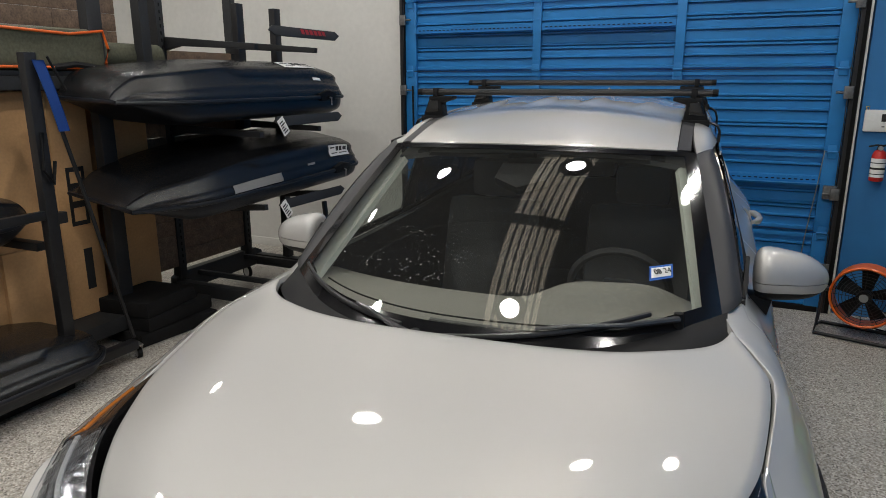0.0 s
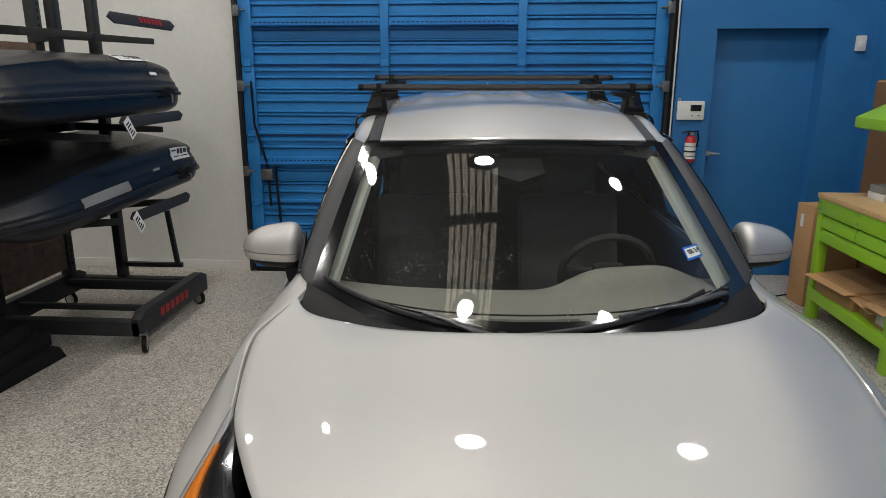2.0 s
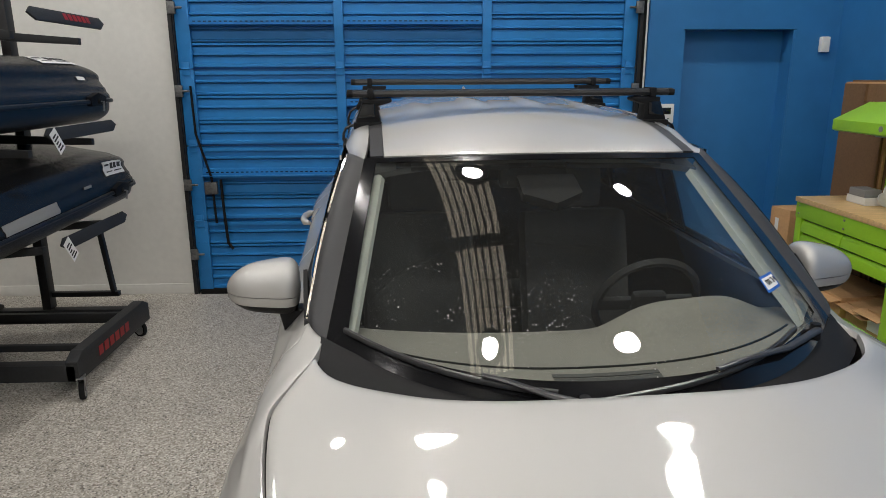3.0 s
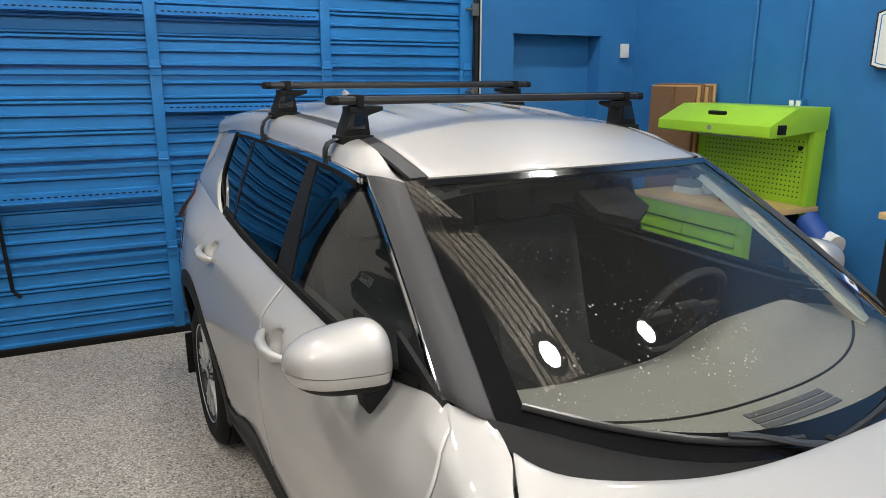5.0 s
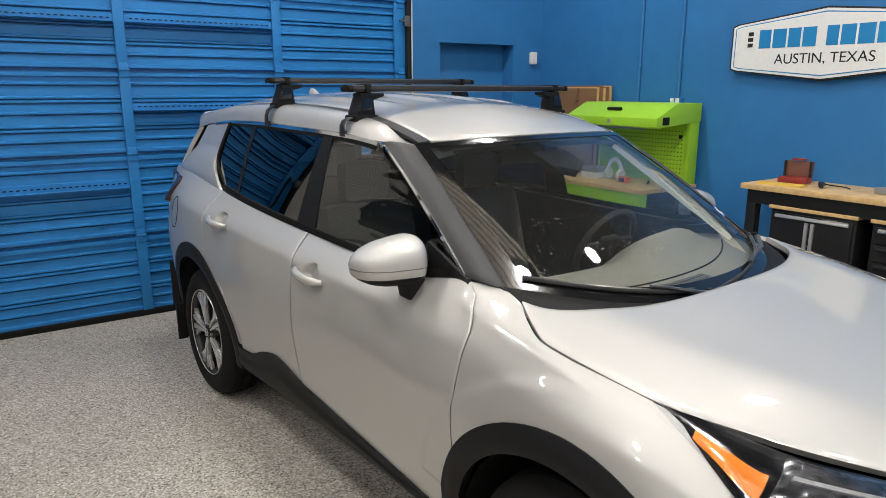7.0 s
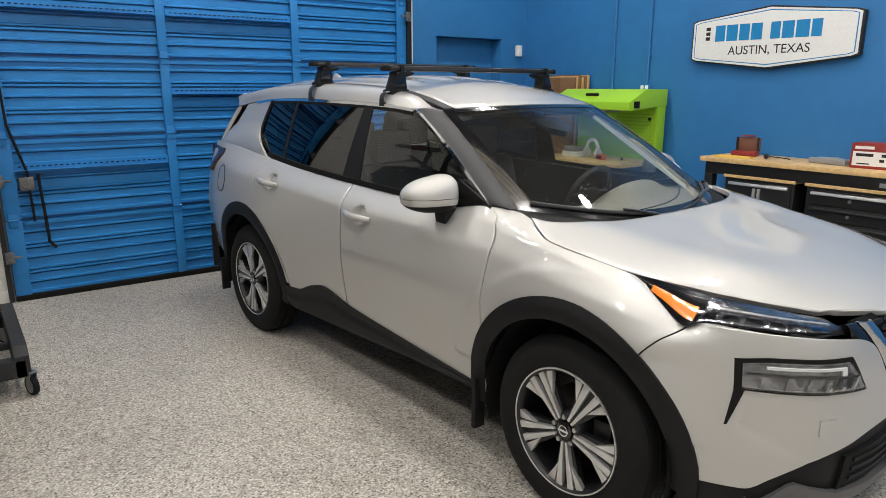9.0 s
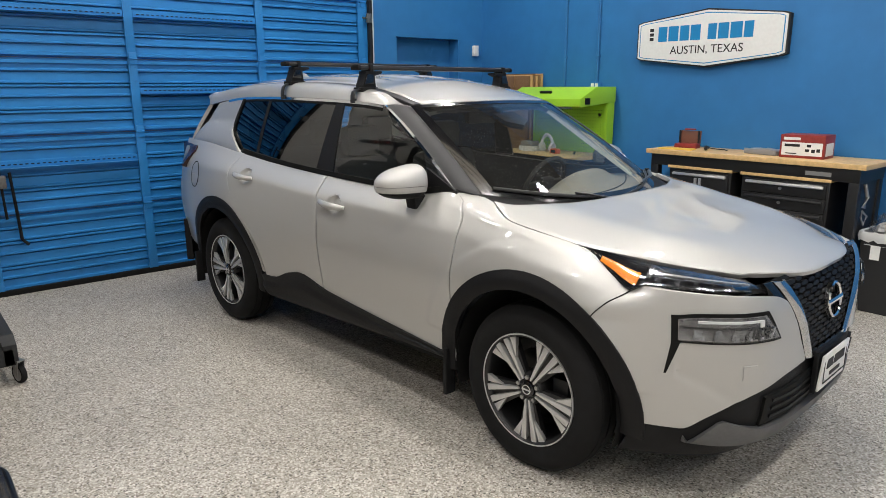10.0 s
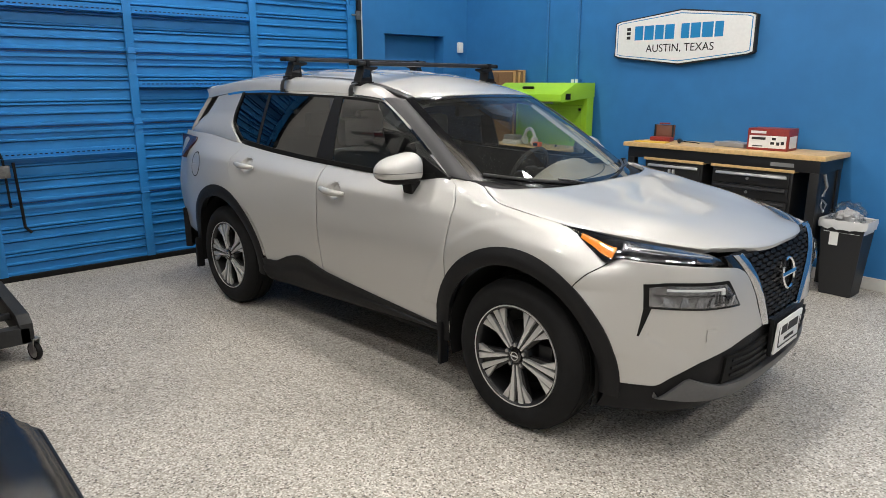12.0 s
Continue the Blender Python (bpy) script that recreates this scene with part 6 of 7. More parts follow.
part("sleeve", add_box(box(-0.1, 0.1, -0.26, 0.36, -0.107, -0.09), -0.09, 0.09, -0.27, -0.24, -0.1, 0.09, 0.01), M_STEEL, roll)
clamp = thing("clamp_parts", "black bike-rack clamps lying on the rack beam", "rack parts", pose(-3.20, 2.62, 1.83))
bm = tube([(0.06, -0.25, 0.02), (0.07, -0.1, 0.04), (0.06, 0.1, 0.015), (0.05, 0.32, 0.03)], 0.02, 8)
part("clamp", bm, M_PLASTIC, clamp)
part("clamp", rod((0.05, 0.0, 0.02), (0.12, 0.05, 0.0), 0.02), M_ZINC, clamp)

foam = thing("ramp_stack", "stack of black rubber ramp blocks on the floor", "ramps", pose(-3.08, 2.92, 0))
for k, (a, b, z0, z1) in enumerate(((-0.34, 0.36, 0.0, 0.09), (-0.30, 0.30, 0.092, 0.19), (-0.32, 0.20, 0.192, 0.30))):
    part("ramp", prism([(a, z0), (b, z0), (b - 0.05 * (k != 1), z1), (a, z1)], -0.22 - 0.02 * k, 0.24 - 0.03 * k, "x", 0.012, pose(0, 0, 0, 0, 0, 6 * (k - 1))), M_RUBBER, foam)

# black upright stand with a blue strap
stand = thing("bike_stand", "black steel upright stand on a caster base", "stand", pose(-2.78, 1.96, 0))
part("pole", box(-0.03, 0.03, -0.035, 0.035, 0.10, 1.92, 0.006), M_STEEL, stand)
part("base_beam", add_box(box(-0.035, 0.035, -0.10, 0.46, 0.075, 0.135, 0.006), -0.30, 0.02, -0.03, 0.03, 0.10, 0.15, 0.006), M_STEEL, stand)
part("brace", tube([(0.02, 0.06, 1.80), (0.03, 0.22, 1.10), (0.02, 0.44, 0.16)], 0.012), M_STEEL, stand)
part("side_arm", add_box(box(-0.02, 0.02, -0.5, 0.04, 1.02, 1.07, 0.005), -0.025, 0.03, 0.02, 0.09, 0.985, 1.05, 0.006), M_STEEL, stand)
part("strap", sheet(lambda u, v: (0.05 + 0.01 * math.sin(3 * v), lerp(0.03, 0.095, u) + 0.10 * v - 0.04, lerp(1.88, 1.50, v)), 3, 10, thick=0.006), M_BLUESTRAP, stand, "blue webbing strap")
part("hook", tube([(0.04, 0.0, 1.5), (0.05, -0.03, 1.30), (0.05, 0.02, 1.22), (0.04, 0.05, 1.34)], 0.010), M_PLASTIC, stand)
part("pin", tube([(0.05, 0.08, 1.9), (0.06, 0.16, 1.72)], 0.007), M_PLASTIC, stand)
caster(stand, 0.0, 0.48, 70, 0.035)
caster(stand, -0.24, 0.0, 20, 0.035)

b3, _, _ = cargo_box(pose(-2.99, 1.62, 0.185, 0, 0, 180), 1.05, 0.84, 0.30, 0, "low black cargo box resting near the floor")
b4, _, _ = cargo_box(pose(-3.30, 1.46, 1.00, 0, -4, 180), 1.2, 0.74, 0.34, 1, "black cargo box on a stand's side arms")
prop = thing("box_stand", "low black steel stand under the cargo boxes", "stand", pose(-3.15, 1.55, 0))
part("deck", add_box(box(-0.2, 0.4, -0.3, 0.40, 0.0, 0.078, 0.01), -0.42, -0.36, -0.5, 0.45, 0.0, 0.9, 0.01), M_STEEL, prop)
for y in (-0.42, 0.42):
    part("arm", box(-0.42, 0.25, y - 0.03, y + 0.03, 0.82, 0.87, 0.006), M_STEEL, prop)

# ---- blue corner: alarm panel, extinguisher, sensor, fan, conduits ----
panel = thing("wall_keypad", "white wall alarm panel with a small dark screen", "alarm panel", pose(1.585, WALL_Y, 1.482))
part("case", box(-0.112, 0.112, -0.03, 0.0, -0.078, 0.078, 0.010), M_WHITE, panel)
part("screen", box(-0.005, 0.085, -0.0325, -0.029, -0.005, 0.048, 0.002), M_GLOSSBLACK, panel, "dark display")
part("speaker", lathe([(-0.032, 0.003), (-0.032, 0.026), (-0.029, 0.028)], 24, "y"), M_PAPER, panel).location = (-0.062, 0, 0.02)
for x in (0.01, 0.065):
    part("button", box(x - 0.009, x + 0.009, -0.033, -0.029, -0.045, -0.035, 0.001), M_GREY, panel)
part("cord_loop", tube([(-0.10, -0.01, 0.075), (-0.108, -0.02, 0.10), (-0.09, -0.022, 0.10), (-0.085, -0.02, 0.07), (-0.11, -0.022, 0.05)], 0.004, 6), M_YELLOW, panel)
ext = thing("fire_extinguisher", "small red fire extinguisher on a wall bracket", "extinguisher", pose(1.595, WALL_Y - 0.065, 1.055))
part("cylinder", lathe([(0.0, 0.003), (0.0, 0.040), (0.008, 0.046), (0.185, 0.046), (0.215, 0.034), (0.225, 0.016), (0.235, 0.003)], 28, "z"), M_RED, ext)
part("label", lathe([(0.03, 0.0468), (0.165, 0.0468)], 28, "z"), M_PAPER, ext, "white instruction label")
for z0, z1 in ((0.085, 0.10), (0.05, 0.056), (0.13, 0.136)):
    part("label_band", lathe([(z0, 0.0475), (z1, 0.0475)], 28, "z"), M_BLACKINK, ext)
part("valve", add_box(rod((0, 0, 0.22), (0, 0, 0.262), 0.016), -0.012, 0.05, -0.010, 0.010, 0.250, 0.262, 0.003, pose(0, 0, 0, 0, -14)), M_STEEL, ext)
part("gauge", rod((0, -0.016, 0.238), (0, -0.028, 0.238), 0.016, seg=18), M_ZINC, ext)
part("hose", tube([(0.0, 0, 0.25), (0.05, -0.005, 0.262), (0.062, -0.005, 0.20), (0.052, -0.004, 0.13)], 0.008, 8), M_RUBBER, ext)
part("bracket", box(-0.012, 0.012, 0.046, 0.065, 0.0, 0.24), M_STEEL, ext)
sensor = thing("alarm_sensor", "small white alarm sensor high on the wall", "sensor", pose(2.88, WALL_Y, 2.02, 0, 0, 90))
part("case", box(-0.045, 0.0, -0.035, 0.035, -0.06, 0.06, 0.008), M_WHITE, sensor)
part("lens", box(-0.048, -0.044, -0.02, 0.02, -0.025, 0.015, 0.002), M_PAPER, sensor)

fan = thing("floor_fan", "orange-rimmed black floor fan on a tube stand", "fan", pose(1.575, 4.78, 0, 0, 0, -14) @ Matrix.Diagonal((0.88, 0.88, 0.88, 1)))
bm = lathe([(-0.09, 0.225), (-0.10, 0.235), (-0.09, 0.245), (0.08, 0.245), (0.08, 0.225), (-0.09, 0.225)], 48, "y")
bmesh.ops.transform(bm, matrix=Matrix.Translation((0, 0, 0.36)), verts=bm.verts)
drum = part("drum", bm, M_ORANGE, fan, "orange fan drum")
bm = bmesh.new()
for k in range(9):
    r = 0.03 + 0.024 * k
    ring = [(r * math.cos(t), -0.085 - 0.01 * math.cos(r * 6), 0.36 + r * math.sin(t)) for t in [2 * math.pi * q / 36 for q in range(37)]]
    add_tube(bm, ring, 0.0026, 5)
for k in range(12):
    t = 2 * math.pi * k / 12
    add_rod(bm, (0.02 * math.cos(t), -0.092, 0.36 + 0.02 * math.sin(t)), (0.228 * math.cos(t), -0.085, 0.36 + 0.228 * math.sin(t)), 0.0026, seg=6)
part("grille", bm, M_STEEL, drum, "black wire grille")
for k in range(5):
    t = 2 * math.pi * k / 5
    m = pose(0, 0, 0.36, 0, math.degrees(t), 0)
    part("blade", prism([(-0.03, 0.03), (0.04, 0.04), (0.085, 0.20), (-0.05, 0.21)], -0.004, 0.004, "y", 0.002, m @ Matrix.Rotation(0.45, 4, "Z")), M_PLASTIC, drum)
part("motor", rod((0, -0.08, 0.36), (0, 0.06, 0.36), 0.05, seg=24), M_STEEL, drum)
part("badge", rod((0, -0.1, 0.36), (0, -0.096, 0.36), 0.032, seg=24), M_GREY, drum)
part("stand_tube", tube([(-0.30, 0.06, 0.36), (-0.31, 0.0, 0.10), (-0.31, -0.12, 0.018), (0.31, -0.12, 0.018), (0.31, 0.0, 0.10), (0.30, 0.06, 0.36)], 0.014, 10), M_STEEL, fan)
part("stand_tube", tube([(-0.31, -0.02, 0.06), (-0.31, 0.20, 0.018), (0.31, 0.20, 0.018), (0.31, -0.02, 0.06)], 0.014, 10), M_STEEL, fan)
for s in (-1, 1):
    part("knob", rod((s * 0.245, 0.03, 0.36), (s * 0.33, 0.05, 0.36), 0.022, seg=14), M_STEEL, fan)
cable = thing("floor_cable", "black power cable lying on the floor", "cable")
part("cord", tube([(1.62, 4.9, 0.06), (1.80, 4.95, 0.012), (2.0, 4.86, 0.008), (2.2, 4.80, 0.008), (2.36, 4.88, 0.008), (2.52, 4.98, 0.01), (2.60, 5.1, 0.012)], 0.006, 8), M_RUBBER, cable)

for y, z0 in ((3.575, 1.64), (4.0, 0.95)):
    c = thing("wall_conduit", "blue painted conduit running up the wall", "conduit", pose(WALL_X, y, 0))
    part("pipe", rod((-0.014, 0, z0), (-0.014, 0, CEIL_Z - 0.01), 0.013, seg=12), M_BLUE, c)
    for z in (1.9, 2.6):
        part("strap", box(-0.030, 0.0, -0.022, 0.022, z, z + 0.02, 0.003), M_BLUE, c)
    if z0 > 1:
        part("outlet_box", box(-0.05, 0.0, -0.055, 0.055, z0 - 0.11, z0 + 0.005, 0.005), M_BLUE, c)
        for s in (-1, 1):
            part("outlet_cover", box(-0.054, -0.05, s * 0.026 - 0.018, s * 0.026 + 0.018, z0 - 0.06, z0, 0.002), M_WHITE, c)

# ---- wall sign ----
sign = thing("wall_sign", "white hexagonal shop sign with blue bars and small black words", "sign", pose(WALL_X - 0.03, 2.345, 2.018))


def hexa(g):
    return [(-0.705 + g, -0.155 + g * 0.5), (-0.705 + g, 0.155 - g * 0.5), (-0.66 + g, 0.172 - g * 0.6), (0.0, 0.248 - g), (0.66 - g, 0.172 - g * 0.6), (0.705 - g, 0.155 - g * 0.5), (0.705 - g, -0.155 + g * 0.5), (0.66 - g, -0.172 + g * 0.6), (0.0, -0.248 + g), (-0.66 + g, -0.172 + g * 0.6)]


part("backing", prism(hexa(0.0), -0.02, 0.03, "x"), M_BLACKINK, sign, "black sign edge", smooth=False)
face = part("sign_face", prism(hexa(0.014), -0.026, -0.018, "x"), M_PAPER, sign, "white sign face", smooth=False)
part("outline", prism(hexa(0.032), -0.0275, -0.024, "x"), M_SIGNBLUE, face, "thin blue outline", smooth=False)
part("inner_face", prism(hexa(0.040), -0.029, -0.025, "x"), M_PAPER, face, smooth=False)
TURN_SIGN = Matrix.Rotation(math.radians(-90), 4, "Z") @ Matrix.Rotation(math.radians(90), 4, "X")
x = 0.475
for k, w in enumerate((0.105, 0.115, 0.105, 0.11, 0.0, 0.095, 0.11, 0.12, 0.095)):
    if w:
        part("name_bar", box(-0.0315, -0.029, x - w + 0.016, x, -0.012, 0.118), M_SIGNBLUE, face, "blue bar standing for a letter", smooth=False)
    x -= w if w else 0.055
for k in range(3):
    part("side_bar", box(-0.0315, -0.029, 0.525, 0.565, 0.0 + 0.04 * k, 0.028 + 0.04 * k), M_BLACKINK, face, smooth=False)
words("place_words", "AUSTIN, TEXAS", 0.10, Matrix.Translation((-0.030, 0.0, -0.095)) @ TURN_SIGN, M_BLACKINK, face, 0.001)

# ---- lime workbench with hutch ----
BENCH_SMALL = []
gb = thing("lime_workbench", "lime green steel workbench with pegboard hutch and wooden top", "workbench", pose(0, 0, 0))
GX, GY0, GY1 = 2.27, 3.28, 4.36
for x, y in ((GX, GY0), (GX, GY1 - 0.07), (2.86, GY0), (2.86, GY1 - 0.07)):
    part("leg", box(x, x + 0.07, y, y + 0.07, 0.0, 0.905, 0.004), M_LIME, gb)
part("top_apron", box(GX - 0.004, GX + 0.02, GY0 - 0.004, GY1 + 0.004, 0.80, 0.908, 0.003), M_LIME, gb)
part("side_apron", box(GX + 0.02, 2.93, GY1 - 0.012, GY1 + 0.003, 0.80, 0.905, 0.003), M_LIME, gb)
part("worktop", box(GX - 0.012, 2.94, GY0 - 0.012, GY1 + 0.012, 0.909, 0.945, 0.004), M_MAPLE, gb, "wooden worktop")
part("drawer_case", box(GX + 0.03, 2.90, GY0 + 0.01, GY1 - 0.01, 0.60, 0.80, 0.003), M_CHEST, gb)
for y0, y1, z0, z1 in ((GY0 + 0.075, 3.815, 0.705, 0.785), (3.825, GY1 - 0.075, 0.705, 0.785), (GY0 + 0.075, GY1 - 0.075, 0.605, 0.690)):
    d = part("drawer", prism([(GX - 0.002, z0), (GX + 0.03, z0), (GX + 0.03, z1), (GX + 0.018, z1), (GX + 0.004, z1 - 0.022)], y0, y1, "y", 0.002), M_LIME, gb, "lime green drawer front")
part("low_shelf", add_box(box(GX, 2.92, GY0, GY1, 0.20, 0.225, 0.003), GX - 0.003, GX + 0.012, GY0, GY1, 0.15, 0.235, 0.003), M_LIME, gb)
for k, y in enumerate((3.34, 3.8, 4.32)):
    for z in (0.83, 0.885):
        part("bolt", rod((GX - 0.004, y, z), (GX - 0.010, y, z), 0.007, seg=10), M_ZINC, gb)
part("pegboard", box(2.835, 2.85, 3.32, 4.26, 0.946, 1.46, 0.002), M_LIME, gb, "lime green pegboard")
bm = bmesh.new()
for i in range(26):
    for j in range(12):
        y, z = 3.36 + 0.0335 * i, 0.995 + 0.034 * j
        add_box(bm, 2.833, 2.8355, y, y + 0.009, z, z + 0.009)
tagged(part("perforation", bm, M_SEAL, gb, "rows of small square holes", smooth=False), kind="stuff")
part("hutch_side", prism([(2.82, 0.946), (2.93, 0.946), (2.93, 1.60), (2.82, 1.46)], 3.28, 3.32, "y", 0.003), M_LIME, gb)
part("hutch_side", prism([(2.82, 0.946), (2.93, 0.946), (2.93, 1.60), (2.82, 1.46)], 4.26, 4.30, "y", 0.003), M_LIME, gb)
can = [(2.385, 1.425), (2.40, 1.415), (2.93, 1.46), (2.93, 1.605), (2.62, 1.605), (2.385, 1.492)]
hood = part("canopy", prism(can, 3.27, 4.26, "y", 0.004), M_LIME, gb, "sloping lime green canopy")
part("canopy_handle", box(-0.012, 0.012, -0.075, 0.075, -0.014, 0.014, 0.006, pose(2.49, 3.80, 1.553, 0, -26, 0)), M_PLASTIC, hood, "black recessed handle")
part("canopy_badge", rod((2.384, 3.76, 1.46), (2.380, 3.76, 1.46), 0.018, seg=18), M_GREY, hood)
part("light_bar", box(2.50, 2.54, 3.50, 3.98, 1.395, 1.418, 0.004), M_ZINC, hood, "slim metal light bar")
part("power_strip", box(2.45, 2.52, 3.258, 3.27, 1.44, 1.50, 0.003), M_PLASTIC, hood)
part("grommet", rod((2.834, 3.38, 1.33), (2.828, 3.38, 1.33), 0.016, seg=16), M_PLASTIC, gb)

phones = thing("headphones", "white over-ear headband standing on the bench", "headphones", pose(2.60, 3.86, 0.946))
part("band", tube([(0, 0.075 * math.cos(t), 0.06 + 0.115 * math.sin(t)) for t in [math.pi * (k / 12) for k in range(13)]], 0.017, 10), M_WHITE, phones)
for s in (-1, 1):
    part("cup", rod((0, s * 0.085, 0.045), (0, s * 0.06, 0.05), 0.043, 0.05, seg=20), M_WHITE, phones)
for y, w, h, mtl, lab in ((4.06, 0.10, 0.05, M_WHITE, "small white carton on the bench"), (4.06, 0.08, 0.05, M_GREY, "small grey carton on another carton")):
    z = 0.946 if mtl is M_WHITE else 0.997
    b = thing("small_box", lab, "box", pose(2.55, y, z), "small boxes")
    part("box_body", box(-0.06, 0.06, -w, w, 0, h, 0.003), mtl, b)
    BENCH_SMALL.append(b)
tape = thing("tape_measure", "small orange tape measure on the bench", "tape measure", pose(2.50, 3.66, 0.946))
part("tape_case", box(-0.03, 0.03, -0.045, 0.045, 0, 0.05, 0.010), M_ORANGE, tape)
part("tape_face", box(-0.0325, -0.0295, -0.028, 0.028, 0.010, 0.040, 0.004), M_PLASTIC, tape)
knife = thing("hand_tool", "short dark hand tool lying on the bench", "hand tool", pose(2.62, 3.50, 0.958, 0, 0, 30))
part("grip", tube([(-0.05, 0, 0), (0.0, 0, 0.004), (0.05, 0.01, 0)], 0.011, 8), M_STEEL, knife)
blue_bag = thing("glove_roll", "blue and white rolls stacked beside the bench", "rolls", pose(2.62, 3.02, 0))
part("roll", rod((0, 0, 0.0), (0, 0, 0.72), 0.13, seg=24), M_WHITE, blue_bag)
part("roll", rod((0.0, -0.05, 0.78), (0.05, 0.12, 0.90), 0.075, seg=20), M_BLUESTRAP, blue_bag)
part("roll", rod((0.0, -0.13, 0.78), (0.02, -0.02, 0.80), 0.07, seg=20), M_WHITE, blue_bag)

# cartons round the lime bench
flat = thing("flat_cartons", "bundle of flattened brown cartons leaning on the wall", "cardboard", pose(2.93, 4.52, 0))
for k in range(6):
    part("sheet", box(-0.03 - 0.028 * k, -0.012 - 0.028 * k, -0.29 + 0.012 * k, 0.29 - 0.03 * (k % 2), 0.0, 1.745 - 0.012 * (k % 3), 0.003), M_CARD if k % 2 == 0 else M_CARDDARK, flat)
part("print_bar", box(-0.19, -0.172, -0.02, 0.01, 1.60, 1.72), M_CARDDARK, flat)
cb = thing("open_carton", "brown carton standing on the floor by the bench", "cardboard box", pose(2.52, 4.68, 0, 0, 0, 8))
part("carton_body", box(-0.20, 0.20, -0.10, 0.12, 0.0, 0.80, 0.004), M_CARD, cb)
part("carton_label", box(-0.2015, -0.20, 0.02, 0.06, 0.62, 0.72), M_PAPER, cb, smooth=False)
for k, (y, w, d, h, tl) in enumerate(((4.05, 0.24, 0.20, 0.14, 4), (3.62, 0.16, 0.16, 0.12, -6), (3.44, 0.10, 0.18, 0.16, 0))):
    b = thing("shelf_carton", "open brown carton on the bench's lower shelf", "cardboard box", pose(2.50, y, 0.226, 0, 0, tl), "shelf cartons")
    BENCH_SMALL.append(b)
    part("carton_body", box(-d, d, -w, w, 0, h, 0.003), M_CARD, b)
    part("carton_flap", box(-d - 0.06, d, -w, w + 0.04, h, h + 0.006, 0.001, pose(0, 0, 0.0, 0, -6, 0)), M_CARD, b)
    if k == 2:
        part("carton_label", box(-d - 0.002, -d, -0.08, 0.08, 0.03, 0.13), M_PAPER, b, smooth=False)

# ---- black workbench with two tool chests ----
wb = thing("black_workbench", "black steel workbench with a pale wooden top", "workbench", pose(0, 0, 0))
WX, WY0, WY1, WZ = 2.45, 0.80, 2.545, 1.075
part("worktop", box(WX - 0.01, 2.955, WY0 - 0.01, WY1 + 0.01, WZ - 0.038, WZ, 0.005), M_MAPLE, wb, "pale butcher block top")
part("apron", box(WX + 0.02, 2.94, WY0 + 0.03, WY1 - 0.03, WZ - 0.135, WZ - 0.039, 0.003), M_CHEST, wb)
for x in (WX + 0.02, 2.86):
    for y in (WY0 + 0.03, WY1 - 0.10):
        part("leg", box(x, x + 0.07, y, y + 0.07, 0, WZ - 0.135, 0.004), M_CHEST, wb)
part("side_panel", box(WX + 0.09, 2.86, WY0 + 0.045, WY0 + 0.06, 0.25, WZ - 0.135), M_CHEST, wb, smooth=False)
part("name_bar", box(WX + 0.0175, WX + 0.02, 1.02, 1.20, WZ - 0.105, WZ - 0.075), M_GREY, wb, smooth=False)
part("hook_set", add_tube(tube([(WX + 0.10, WY0 + 0.02, 0.93), (WX + 0.12, WY0 + 0.0, 0.84), (WX + 0.10, WY0 + 0.01, 0.76)], 0.014, 8), [(WX + 0.08, WY0 + 0.01, 0.74), (WX + 0.13, WY0 - 0.01, 0.70), (WX + 0.10, WY0 + 0.0, 0.64), (WX + 0.07, WY0 + 0.01, 0.70), (WX + 0.09, WY0 + 0.01, 0.74)], 0.008, 8), M_ZINC, wb, "hanging steel carabiner")


def tool_chest(y0, y1, top, drawers, label):
    c = thing("tool_chest", label, "tool chest", pose(WX + 0.03, (y0 + y1) / 2, 0), "tool chests")
    w = (y1 - y0) / 2
    part("body", box(0.0, 0.42, -w, w, 0.12, top - 0.03, 0.006), M_CHEST, c)
    part("chest_top", box(-0.02, 0.43, -w - 0.01, w + 0.01, top - 0.029, top - 0.006, 0.004), M_MAPLE, c, "thin wooden chest top")
    z = top - 0.05
    for k, h in enumerate(drawers):
        d = part("drawer", box(-0.014, 0.0, -w + 0.02, w - 0.02, z - h + 0.008, z, 0.004), M_CHEST, c)
        part("drawer_pull", prism([(-0.030, z - 0.030), (-0.014, z - 0.036), (-0.014, z - 0.010), (-0.026, z - 0.014)], -w + 0.04, w - 0.04, "y", 0.002), M_ALLOY if k == 0 else M_STEEL, d, "metal drawer pull")
        part("lock", rod((-0.014, 0.06 * w, z - h / 2), (-0.022, 0.06 * w, z - h / 2), 0.012, seg=14), M_ZINC, d)
        z -= h
    part("name_bar", box(-0.0165, -0.014, -w + 0.05, -w + 0.20, top - 0.078, top - 0.054), M_GREY, c, smooth=False)
    for y in (-w + 0.06, w - 0.06):
        part("wheel", rod((0.06, y - 0.02, 0.05), (0.06, y + 0.02, 0.05), 0.05, seg=20), M_RUBBER, c)
        part("wheel", rod((0.36, y - 0.02, 0.05), (0.36, y + 0.02, 0.05), 0.05, seg=20), M_RUBBER, c)
        part("wheel_bracket", add_box(box(0.03, 0.09, y - 0.03, y + 0.03, 0.09, 0.12), 0.33, 0.39, y - 0.03, y + 0.03, 0.09, 0.12), M_STEEL, c)
    return c


